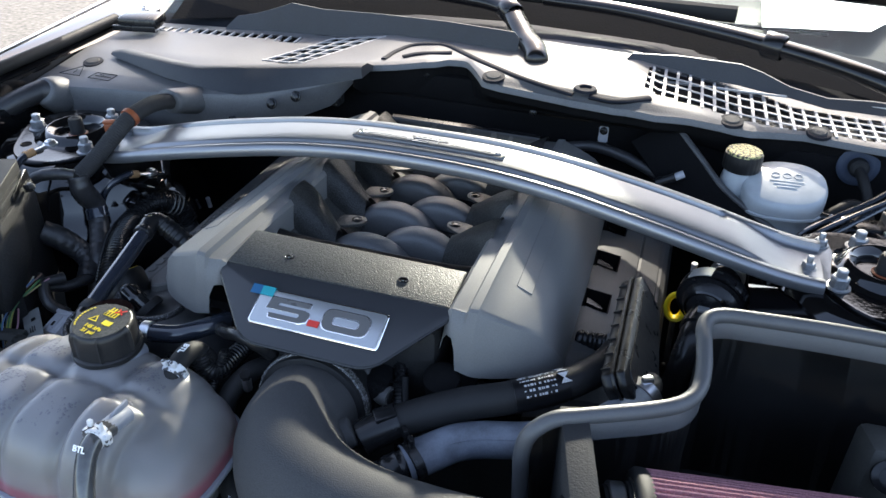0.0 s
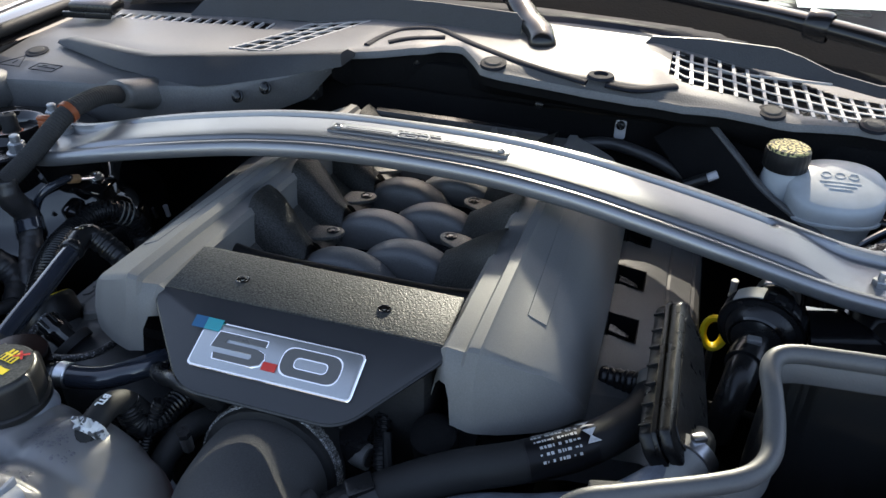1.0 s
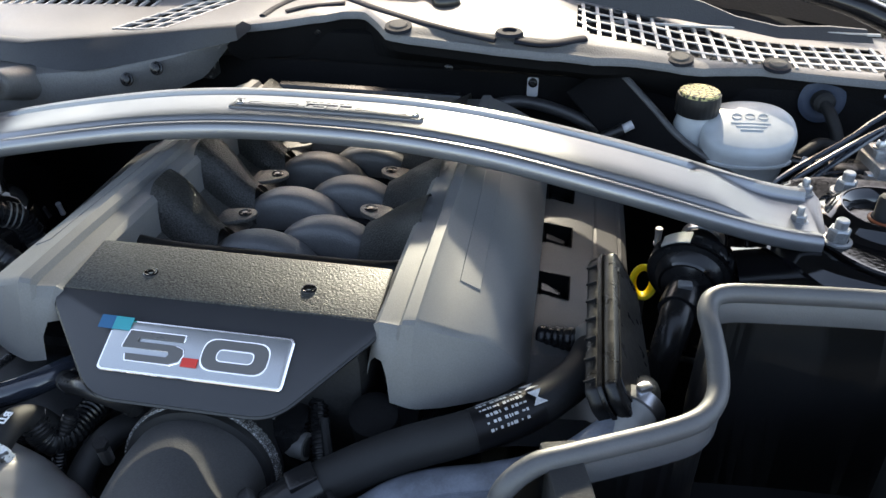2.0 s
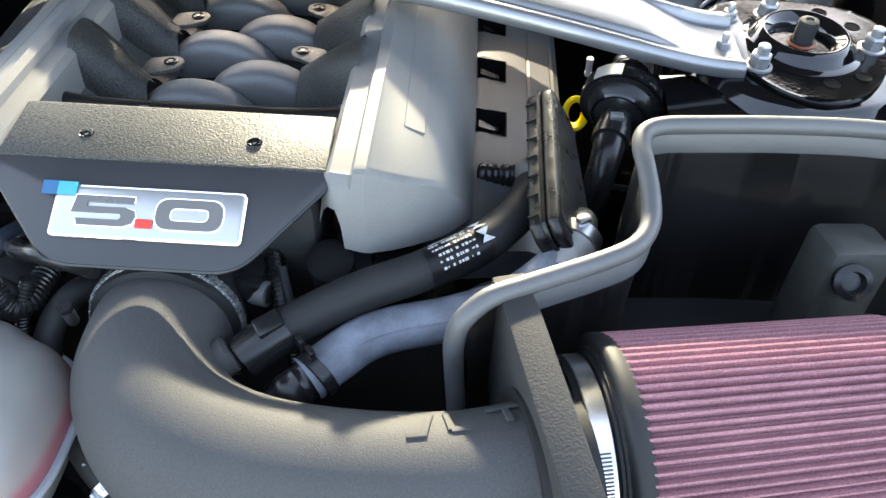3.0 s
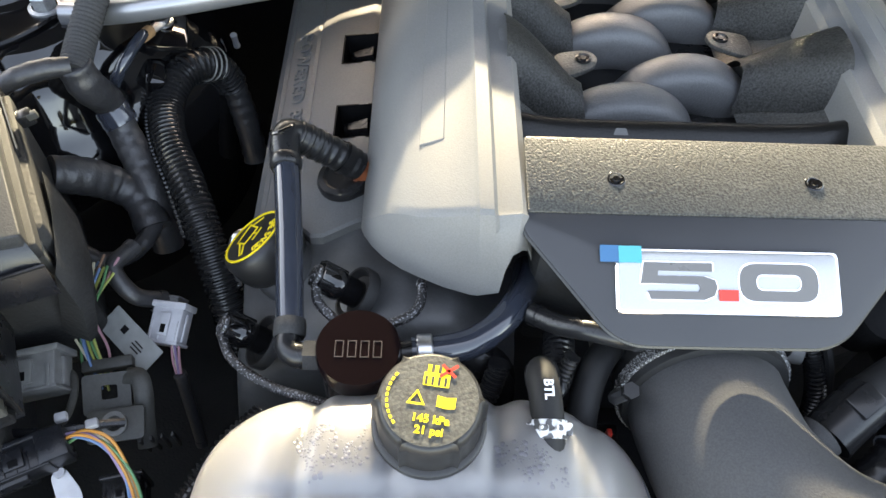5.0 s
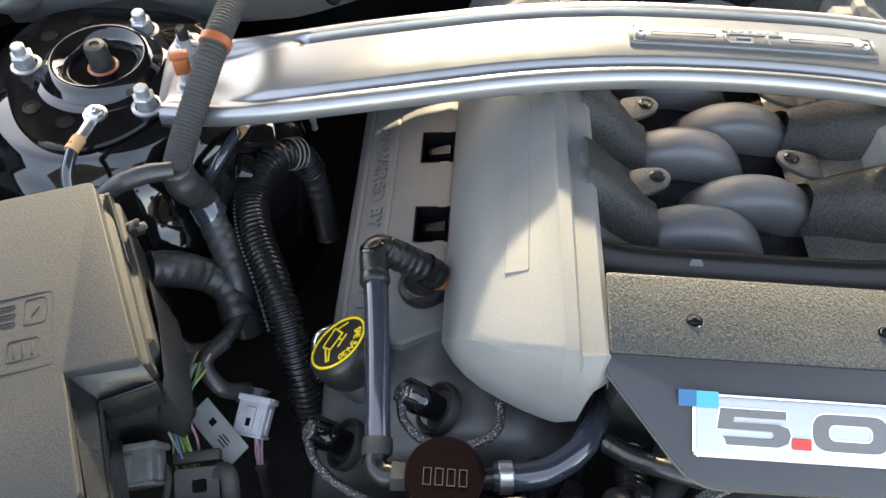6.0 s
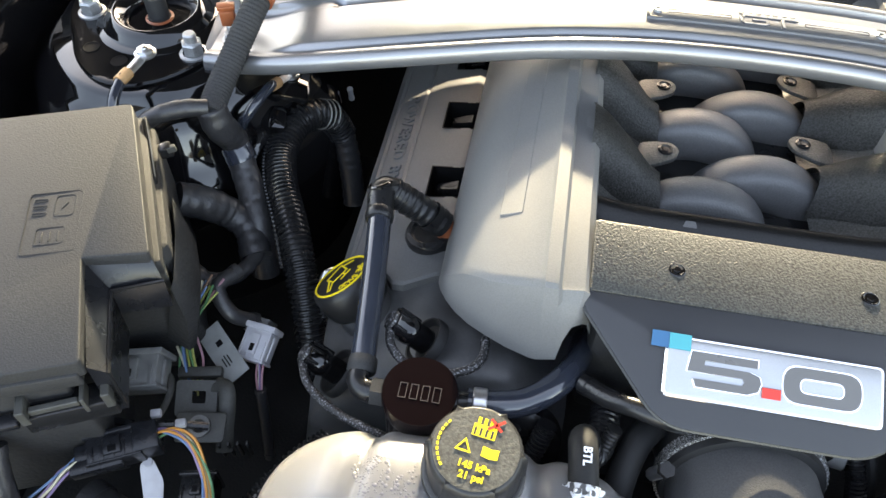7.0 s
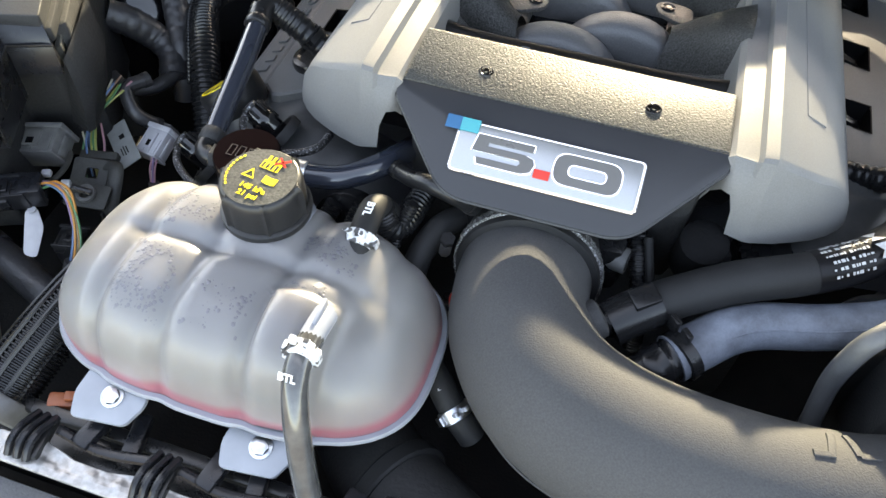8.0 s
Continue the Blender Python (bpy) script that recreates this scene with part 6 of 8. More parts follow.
# big loom from the cowl sleeve down past the fuse box
bl = thing("wire_loom", (-.52, .2, .80), "thick taped wire loom running from the cowl to the fuse box", "wire loom", "wire looms")
L1 = [(-.490, .375, .922), (-.480, .335, .937), (-.480, .305, .942), (-.484, .262, .938), (-.492, .232, .921), (-.500, .206, .903), (-.506, .176, .888), (-.507, .148, .880)]
part("braid", ribbed(L1, .0132, .0040, .05, n=18), CLOTH, bl, "fabric braided run", 80)
part("orange_tape", band(L1, .0138, .008, .44, .0012), ORANGE, bl, "orange marker tape")
wound = lambda d, u: 1 + .022 * math.sin(d * 480) + .05 * math.sin(d * 61)
part("taped_run", tube([(-.507, .152, .884), (-.502, .150, .862), (-.497, .162, .830), (-.488, .150, .805), (-.472, .126, .785), (-.460, .100, .768), (-.454, .08, .72)], .0150, n=18, res=14, swell=wound), TAPE, bl, "shiny taped run", 80)
part("taped_branch", tube([(-.508, .148, .886), (-.528, .138, .890), (-.552, .124, .888), (-.58, .11, .87)], .0085, n=12, res=12, swell=wound), TAPE, bl)
part("taped_branch", tube([(-.530, .082, .822), (-.510, .094, .806), (-.490, .103, .784), (-.470, .096, .770), (-.456, .072, .758)], .0165, n=18, res=14, swell=wound), TAPE, bl)
part("taped_branch", tube([(-.462, .106, .772), (-.455, .080, .764), (-.458, .056, .764), (-.468, .036, .767), (-.487, .025, .774), (-.504, .030, .780)], .0080, n=14, res=14, swell=wound), TAPE, bl)
for q, ax in (((-.493, .158, .818), (.45, -.45, -.75)), ((-.466, .113, .776), (.5, -.75, -.45))):
    part("bright_tape", lathe([(.0158, -.009), (.0166, -.006), (.0160, -.001), (.0167, .004), (.0158, .009)], q, ax, n=16, cap0=False, cap1=False), CLEARHOSE, bl, "shiny tape wrap", 30)
hose("wire_loom", [(-.80, .28, .885), (-.775, .325, .900), (-.757, .362, .908), (-.748, .372, .907)], .0195, TAPE, "thick braided loom entering the cowl sleeve", "wire loom", "wire looms")
op = thing("orange_plug", (-.519, .25, .905), "orange-brown plug beside the strut brace", "plug")
part("body", box((-.5185, .252, .918), (.015, .013, .018), .002, turned(4, 0, 20)), ORANGE, op)
part("cap", box((-.5185, .252, .929), (.018, .010, .005), .0015, turned(4, 0, 20)), ORANGE, op)

# ground cables with ring ends
def ground_cable(bolt, pts, label):
    t = thing("ground_cable", bolt, label, "ground cable", "ground cables")
    d = (Vector(pts[1]) - Vector(bolt)).normalized()
    part("ring_end", tube([Vector(bolt) + Vector((0, 0, .001)), Vector(bolt) + d * .018, Vector(bolt) + d * .034], .006, n=10, squash=.45), STEEL, t)
    part("ring_bolt", hexnut(Vector(bolt), r=.008, h=.007, stud=.003, stud_h=.002), STEEL, t)
    part("crimp", tube([Vector(bolt) + d * .030, Vector(bolt) + d * .046], .0062, n=10, res=2), TAN, t, "worn brown crimp sleeve")
    part("cable", tube([Vector(bolt) + d * .040] + [Vector(p) for p in pts[1:]], .0055, n=10), CLEARHOSE, t)
    return t


ground_cable((-.585, .192, .905), [(0, 0, 0), (-.592, .150, .905), (-.592, .125, .895), (-.586, .105, .870), (-.58, .10, .83)], "black ground cable bolted to the strut tower")
ground_cable((-.466, .262, .843), [(0, 0, 0), (-.472, .215, .862), (-.482, .185, .856), (-.500, .178, .825), (-.512, .190, .78), (-.515, .20, .72)], "black ground cable bolted to the inner wing")
bk = thing("wing_bracket", (-.45, .24, .80), "gloss black bracket on the inner wing", "bracket")
part("plate", box((-.462, .252, .838), (.040, .050, .008), .003, turned(0, 12, 12)), GLOSS, bk)
part("leg", box((-.478, .225, .780), (.020, .030, .10), .006, turned(18, 10, 12)), GLOSS, bk)

# corrugated hose
cg = thing("corrugated_hose", (-.43, .15, .72), "black corrugated hose curving beside the valve cover", "hose")
CPTS = [(-.372, -.022, .690), (-.384, .014, .738), (-.402, .055, .774), (-.422, .098, .792), (-.446, .145, .796), (-.459, .188, .796), (-.455, .222, .803), (-.440, .246, .803), (-.425, .264, .785), (-.416, .270, .758)]
part("ribs", ribbed(CPTS, .0168, .0054, .14, n=18), BLACKPL, cg, "ribbed black sleeve", 30)
part("seam", ribbed([Vector(p) + Vector((-.0165, -.006, .004)) for p in CPTS[2:7]], .0026, .0050, .5, n=6), BLACKPL, cg, "slit edge of the sleeve", 30)
for k in range(3):
    part("end_band", lathe([(.0172, 0), (.0178, .0006), (.0178, .0016), (.0172, .0022)], Vector((-.434, .2535, .7985)) + Vector((.0035, .0048, -.0040)) * k, (.50, .62, -.55), n=20, cap0=False, cap1=False), PALETUBE, cg)
part("taped_end", tube([(-.418, .270, .766), (-.412, .266, .740), (-.406, .256, .71), (-.40, .24, .67)], .0140, n=14, swell=lambda d, u: 1 + .06 * math.sin(d * 500)), TAPE, cg, "shiny taped end", 80)
for x, y, z, h in ((-.425, .345, .745, .02), (-.445, .335, .742, .015)):
    hose("small_stud", [(x, y, z), (x, y - .004, z + h)], .0035, LGREY, "small pale stud in the dark bay", "stud", "bay studs", 8)
hose("thin_pipe", [(-.36, .075, .75), (-.362, .05, .79), (-.372, .035, .79), (-.372, .02, .74)], .0028, STEEL, "thin bent steel pipe beside the oil filler", "pipe")

# oil filler cap
oc = thing("oil_filler", (-.343, .018, .80), "black oval oil filler cap with yellow oil can sign", "oil cap")
m = plane_at((-.3445, .0165, .8270), (-.39, -.92, 0), (.74, -.26, .62))
oil_body = part("body", lathe([(.026, -.034), (.030, -.030), (.0325, -.022), (.0330, -.006), (.0318, -.002), (.0300, 0), (.002, .0004)], m.translation, m.to_3x3() @ Vector((0, 0, 1)), n=48), CAPPL2, oc, "black moulded cap")
el = lambda r, z: [m @ Vector((r * math.cos(q), r * math.sin(q), z)) for q in (2 * math.pi * i / 48 for i in range(48))]
part("sign_ring", loft([el(.0285, 0), el(.0285, .0009), el(.0265, .0009), el(.0265, 0)], cap0=False, cap1=False), YELLOW, oil_body)
arc = bmesh.new()
for k, ch in enumerate("SAE 5W-20"):
    a = radians(134 - 11.0 * k)
    if ch != " ":
        merge(arc, writing(ch, .0096, m @ Matrix.Translation((.0205 * math.cos(a), .0205 * math.sin(a), .0006)) @ turned(0, 0, math.degrees(a) - 90), .0002, 1.0, .00025))
part("sign_text", arc, YELLOW, oil_body)
bm = bmesh.new()
for a, b in (((-.015, -.016), (.006, -.016)), ((.006, -.016), (.008, -.004)), ((.008, -.004), (-.010, -.002)), ((-.010, -.002), (-.015, -.016)), ((.008, -.005), (.020, .003)), ((.0065, -.012), (.021, .001)), ((-.004, -.002), (-.003, .004)), ((-.009, .004), (.004, .0035)), ((-.014, -.012), (-.022, -.004))):
    v, mid = Vector(b) - Vector(a), (Vector(a) + Vector(b)) / 2
    merge(bm, slab(rect(v.length + .001, .0017), .0004, m @ Matrix.Translation((mid.x, mid.y, .0008)) @ turned(0, 0, math.degrees(math.atan2(v.y, v.x))), 0))
part("oil_can_sign", bm, YELLOW, oil_body)
part("neck", lathe([(.027, -.075), (.027, -.034)], m.translation, m.to_3x3() @ Vector((0, 0, 1)), n=28), SATINPAINT, oc)

# breather pipe: elbow on the rail, pipe down to the oil separator
bp = thing("breather_pipe", (-.31, 0, .85), "shiny black breather pipe with ribbed quick connector", "pipe")
part("stub", tube([(-.310, .079, .882), (-.296, .080, .871), (-.280, .081, .858), (-.262, .082, .842)], .0128, n=18, res=14, swell=lambda d, u: 1 + .07 * (math.sin(d * 800) > .2)), BLACKPL, bp, "black ribbed connector", 30)
part("release_ring", tube([(-.276, .081, .855), (-.272, .081, .851)], .0145, n=18, res=2), GLOSS, bp)
part("grommet", lathe([(.024, -.006), (.0245, .002), (.0225, .0055), (.0175, .0065), (.0150, .004)], (-.275, .082, .826), (-.20, 0, .97), n=32), BLACKPL, bp, "black rubber grommet")
part("port", lathe([(.0105, -.010), (.0105, .008)], (-.262, .082, .838), (-.6, 0, .7), n=18), ORANGE, bp, "orange-brown port")
part("elbow", tube([(-.300, .079, .874), (-.313, .078, .885), (-.317, .068, .887), (-.314, .050, .883)], .0118, n=14), BLACKPL, bp)
part("elbow_cap", lathe([(.0105, 0), (.0112, .002), (.0098, .0032), (.0060, .0030), (.001, .0034)], (-.318, .073, .893), (-.35, .45, .80), n=20), GLOSS, bp, "round end cap")
part("neck_ring", lathe([(.0118, 0), (.0126, .002), (.0126, .008), (.0112, .010)], (-.3145, .052, .8835), (.12, -.98, -.05), n=18), BLACKPL, bp)
part("pipe", tube([(-.3145, .054, .883), (-.311, .030, .880), (-.306, -.010, .872), (-.302, -.050, .864), (-.299, -.080, .857)], .0102, n=16), CLEARHOSE, bp, "glossy black pipe")
part("lower_cuff", lathe([(.0112, 0), (.0118, .004), (.0118, .011), (.0105, .013)], (-.299, -.078, .857), (.05, -.95, -.15), n=18), FUSE, bp)
part("lower_elbow", tube([(-.299, -.088, .856), (-.299, -.098, .855), (-.292, -.104, .855), (-.282, -.105, .856)], .0092, n=14), BLACKPL, bp, "black elbow")
part("hex", lathe([(.0115, 0), (.0115, .012)], (-.286, -.105, .857), (1, 0, 0), n=6), FUSE, bp)

can = thing("oil_separator", (-.247, -.110, .76), "black oil separator can with dark red engraved lid", "oil separator")
part("can", lathe([(.0275, -.10), (.0275, .0), (.0265, .002)], (-.247, -.110, .862), n=40), GLOSS, can, "gloss black can")
lidp = part("lid", lathe([(.0285, 0), (.0290, .002), (.0290, .016), (.0280, .0182), (.002, .0186)], (-.247, -.110, .862), n=48), CANLID, can, "dark red lid")
for k in range(4):
    a, b = rect(.0060, .0125, 0, -.0125 + .0085 * k, -.002), rect(.0046, .0111, 0, -.0125 + .0085 * k, -.002)
    part("engraved_bar", loft([[Vector((-.247 + x, -.110 + y, .8806 + z)) for x, y in q] for q, z in ((a, 0), (a, .0004), (b, .0004), (b, 0))], cap0=False, cap1=False), ENGRAVE, lidp)
part("port", tube([(-.224, -.106, .862), (-.205, -.102, .861)], .0085, n=14, res=2), BLACKPL, can)

ho = thing("breather_hose", (-.17, -.09, .86), "shiny blue-black hose from the separator to the intake", "hose")
HP = [(-.212, -.103, .861), (-.192, -.101, .860), (-.168, -.094, .860), (-.146, -.076, .861), (-.132, -.052, .858), (-.124, -.02, .845)]
part("pipe", tube(HP, .0108, n=16), CLEARHOSE, ho)
part("clamp", lathe([(.0112, 0), (.0122, .001), (.0122, .010), (.0112, .011)], (-.208, -.103, .861), (1, .06, 0), n=20), STEEL, ho, "steel crimp ring")

# plug connectors on the cam covers
def cam_plug(at, toward, label):
    t = thing("sensor_plug", at, label, "sensor plug", "sensor plugs")
    a, d = Vector(at), Vector(toward).normalized()
    part("socket", lathe([(.0225, -.006), (.0228, .001), (.0215, .0035), (.0200, .0030), (.0185, .0002), (.0165, -.002), (.0110, -.001)], a + d * .0265, -d, n=32, cap0=False), RUBBER, t, "round black grommet lip")
    m = Matrix.Translation(a) @ frame_of(d)
    body = part("body", lathe([(.0085, -.010), (.0105, -.009), (.0108, .002), (.0122, .004), (.0122, .010), (.0112, .012), (.0112, .028)], a, d, n=20), GLOSS, t, "glossy black plug")
    part("latch", box(m @ Vector((.0115, 0, .004)), (.004, .009, .022), .001, frame_of(d)), BLACKPL, body)
    for k in range(6):
        q = 2 * math.pi * k / 6 + .3
        part("fin", box(m @ Vector((.0100 * math.cos(q), .0100 * math.sin(q), -.004)), (.003, .003, .012), .0006, frame_of(d)), BLACKPL, body)
    part("wire_seal", lathe([(.003, -.0135), (.0075, -.0125), (.0082, -.0100), (.0084, -.008)], a, d, n=14), BRAID, body, "frayed grey wire seal")
    return t


cam_plug((-.276, -.040, .852), (.75, -.04, -.66), "black sensor plug on the cam cover with braided wire")
cam_plug((-.352, -.056, .802), (.75, -.04, -.66), "black sensor plug low on the cam cover")
hose("braided_wire", [(-.285, -.042, .857), (-.280, -.062, .854), (-.260, -.077, .851), (-.234, -.078, .852), (-.215, -.070, .852), (-.206, -.056, .850), (-.206, -.035, .845)], .0038, BRAID, "braided sensor wire looping over the cam cover", "wire", "braided wires", 10)
hose("braided_wire", [(-.362, -.060, .806), (-.349, -.084, .805), (-.318, -.105, .806), (-.285, -.118, .812), (-.262, -.12, .80)], .0038, BRAID, "braided sensor wire running to the separator", "wire", "braided wires", 10)


# ---- air box side ----
def build_shield():
    t = thing("air_box_shield", (.42, -.05, .60), "black air box shield with grey rubber edge trim", "air box")
    line = [(.252, -.165, .770), (.248, -.154, .815), (.246, -.150, .840), (.245, -.151, .870), (.250, -.148, .895), (.268, -.136, .908), (.292, -.124, .909), (.325, -.108, .909), (.355, -.094, .910), (.380, -.080, .913),
            (.393, -.060, .916), (.396, -.035, .922), (.394, -.005, .930), (.392, .015, .934), (.396, .030, .937), (.410, .038, .939), (.440, .041, .940), (.52, .046, .941), (.60, .046, .941), (.70, .035, .938)]
    path = curve_points(line, 5)
    part("edge_trim", tube(path, .0080, n=14, raw=True), RUBBER2, t, "grey rubber bulb trim")
    rows = [[p + Vector((0, 0, -.004)) for p in path], [p + Vector((0, 0, -.10 if i > 22 else -.045)) for i, p in enumerate(path)], [Vector((p.x + .01, p.y, .62)) if i > 22 else p + Vector((0, 0, -.06)) for i, p in enumerate(path)]]
    bm = loft(rows, closed=False)
    bmesh.ops.solidify(bm, geom=bm.faces, thickness=.003)
    part("shield_wall", bm, SOOT2, t, "black sheet wall", 60)
    strip = loft([[p + Vector((.002, -.003, -.004)) for p in path[30:]], [p + Vector((.003, -.0075, -.012)) for p in path[30:]], [p + Vector((.003, -.0075, -.024)) for p in path[30:]], [p + Vector((.002, -.004, -.025)) for p in path[30:]]], closed=False)
    part("inner_lip", strip, RUBBER2, t, "flat grey rubber flange", 40)
    # panel that the intake tube passes through
    u, v = Vector((.042, -.160, 0)).normalized(), Vector((0, 0, 1))
    o = Vector((.283, -.122, .906))
    out = [(-.012, .0), (.03, .004), (.21, -.004), (.26, -.03), (.26, -.22), (-.012, -.12)]
    m = plane_at(o, u, v)
    part("seal_panel", slab(out, .026, m @ Matrix.Translation((0, 0, .010)), .002), FOAM, t, "grey-black foam edged panel")
    part("collar", lathe([(.0585, -.02), (.066, -.02), (.067, .02), (.0585, .02)], (.318, -.231, .828), (.97, .22, 0), n=40), RUBBER, t)
    # floor and back of the box
    part("box_floor", box((.52, -.13, .70), (.36, .36, .02), .004), SOOT2, t)
    tw = part("inner_post", box((.585, -.020, .805), (.062, .05, .13), .010, turned(-8, 4, 8)), PLATEPL, t, "dusty black moulded post")
    part("post_boss", lathe([(.016, 0), (.016, .008), (.010, .010), (.008, .002)], (.580, -.046, .850), (-.1, -.75, .6), n=20), BLACKPL, tw)
    return t


BOXPL = material("scuffed_black_box_plastic", (0.007, 0.007, 0.0075), 0.32, grain=0.5, grain_size=0.004, dirt=0.25, dirt_size=0.015, bump=0.2, bump_size=0.003, spec=0.30, rough_var=0.2)
MILK2 = material("white_reservoir_plastic", (0.35, 0.375, 0.39), 0.38, dirt=0.25, dirt_size=0.025)
RUBBER2 = material("grey_edge_rubber", (0.062, 0.063, 0.066), 0.5, grain=0.12, bump=0.2, bump_size=0.0015, dirt=0.2, dirt_size=0.03)
SOOT2 = material("black_sheet_metal", (0.011, 0.011, 0.012), 0.6, grain=0.1, dirt=0.3, bump=0.1, bump_size=0.002)
FOAM = material("charcoal_foam_panel", (0.0135, 0.0135, 0.014), 0.8, grain=0.3, grain_size=0.002, bump=0.6, bump_size=0.002, dirt=0.2)
build_shield()


def build_header_box():
    t = thing("coolant_header_box", (.34, .03, .80), "black flat plastic clamshell box leaning beside the valve cover", "plastic box")
    m = plane_at((.3235, .028, .9130), (0, 1, .06), (-.54, 0, .84))
    out = rounded([(-.086, -.088), (.088, -.050), (.092, -.002), (.082, .002), (-.078, .002), (-.088, -.010)], [.010, .010, .006, .003, .003, .006])
    part("shell", slab(out, .011, m, .0035, 2), BOXPL, t, "scuffed black face")
    part("lower_shell", slab(out, .012, m @ Matrix.Translation((0, 0, -.0145)), .003, 2), BOXPL, t)
    part("flange", slab([(x * 1.02, y * 1.02 + .0018) for x, y in out], .0040, m @ Matrix.Translation((0, 0, -.0107)), .0006, 1), DULL, t, "joint flange")
    for k in range(7):
        part("rib", slab(rect(.0016, .0022, 0, -.068 + .0235 * k, .0028), .0100, m @ Matrix.Translation((0, 0, -.0160)), .0003, 1), BOXPL, t)
    inner = [(x * .84 - .001, (y + .04) * .80 - .04) for x, y in out]
    part("face_panel", slab(inner, .0016, m @ Matrix.Translation((0, 0, .0012)), .0008, 1), BOXPL, t)
    part("side_tab", slab(rect(.016, .010, .002, -.060, -.088), .004, m @ Matrix.Translation((0, 0, -.006)), .001), DULL, t)
    return t


build_header_box()


def build_heater_hose():
    t = thing("heater_hose", (.2, -.08, .83), "thick matt black coolant hose with white printed label", "hose")
    H = [(.090, -.140, .836), (.120, -.120, .846), (.165, -.096, .857), (.215, -.076, .865), (.258, -.050, .869), (.290, -.012, .867), (.304, .018, .862), (.310, .045, .855)]
    part("pipe", tube(H, .0172, n=22), RUBBER, t, "matt black rubber")
    part("pale_sleeve", tube([(.300, .010, .862), (.309, .040, .856), (.312, .070, .845), (.308, .092, .835)], .0135, n=16), PALETUBE, t, "pale frosted pipe end")
    part("ribbed_connector", tube([(.300, .088, .832), (.282, .094, .826), (.262, .098, .822)], .0105, n=14, swell=lambda d, u: 1 + .12 * (math.sin(d * 900) > .2)), BLACKPL, t)
    c = part("quick_connector", tube([(.112, -.125, .844), (.094, -.138, .838), (.080, -.149, .832)], .0186, n=18, res=3), BLACKPL, t, "black quick connector")
    part("connector_stub", tube([(.082, -.147, .834), (.062, -.150, .828), (.048, -.150, .82)], .0125, n=14), BLACKPL, t)
    part("release_clip", box((.100, -.133, .858), (.022, .018, .006), .0015, turned(0, -10, 35)), BLACKPL, c)
    # printed label wrapped on the hose
    lab = curve_points(H, 12)
    a, b = int(len(lab) * .44), int(len(lab) * .60)
    lp = part("label", tube(lab[a:b], .0175, n=22, raw=True), PRINT, t, "black label with white print")
    mid = lab[(a + b) // 2]
    fr = frames(lab[a:b])[(b - a) // 2]
    ax = fr[1]
    across = Vector((0, 0, 1)).cross(ax).normalized()
    up = ax.cross(across)
    random.seed(3)
    for j in range(7):
        ang = math.radians(-62 + 19 * j)
        nrm = (up * math.cos(ang) - across * math.sin(ang)).normalized()
        tang = ax.cross(nrm)
        u = -.024 + .004 * random.random()
        while u < .014:
            w = random.choice((.0012, .0018, .0024, .0032))
            bm = slab(rect(w, random.choice((.0014, .0022, .0026))), .0003, plane_at(mid + ax * (u + w / 2) + nrm * .0178, ax, tang), 0)
            part("print_bar", bm, HOSEPRINT, lp)
            u += w + random.choice((.0008, .0012, .0035))
    for ang in (-34, 14):
        nrm = (up * math.cos(math.radians(ang)) - across * math.sin(math.radians(ang))).normalized()
        mm = plane_at(mid + ax * .024 + nrm * .0181, ax, ax.cross(nrm))
        part("print_mark", slab([(-.006, -.0062), (.006, -.0062), (.0, .0), (.006, .0062), (-.006, .0062), (-.001, .0)], .0003, mm, 0), HOSEPRINT, lp)
    return t


build_heater_hose()


def build_blue_hose():
    t = thing("radiator_hose", (.2, -.12, .80), "dusty blue-grey rubber coolant hose with spring clamp", "hose")
    B = [(.132, -.160, .825), (.150, -.144, .829), (.172, -.124, .832), (.198, -.112, .834), (.240, -.102, .838), (.290, -.086, .848), (.325, -.062, .862), (.342, -.044, .868)]
    part("pipe", tube(B, .0185, n=20, swell=lambda d, u: 1.06 - .10 * u), BLUEHOSE, t, "dusty blue-grey rubber")
    part("mould_line", tube([Vector(p) + Vector((.004, -.012, .0135)) for p in B[1:6]], .0012, n=6), BLUEHOSE, t)
    part("end_clamp", lathe([(.0190, 0), (.0204, .001), (.0204, .012), (.0190, .013)], (.3425, -.040, .8705), (.45, .85, .20), n=24), STEEL, t, "steel band clamp")
    part("clamp_screw", box((.347, -.034, .8935), (.012, .008, .006), .002, turned(0, 0, 30)), STEEL, t)
    s = part("spring_clamp", lathe([(.0195, 0), (.0212, .001), (.0212, .010), (.0195, .011)], (.142, -.151, .827), (-.62, -.75, -.15), n=24), BLACKPL, t, "black spring clamp")
    for dx in (-.004, .006):
        part("clamp_ear", box((.130 + dx, -.148 - dx, .850), (.005, .010, .014), .001, turned(0, 0, 40)), BLACKPL, s)
    part("neck", tube([(.134, -.158, .825), (.118, -.172, .820), (.10, -.18, .80)], .0165, n=16, swell=lambda d, u: 1 + .08 * (math.sin(d * 700) > .3)), BLACKPL, t)
    part("rear_neck", tube([(.328, -.064, .861), (.336, -.052, .866), (.3445, -.0365, .871)], .0188, n=20), PALENECK, t, "pale grey hose end")
    part("outlet_stub", tube([(.343, -.040, .870), (.350, -.024, .872), (.352, -.008, .866), (.350, .004, .855)], .0125, n=16), PLATEPL, t, "dull grey outlet stub")
    return t


build_blue_hose()


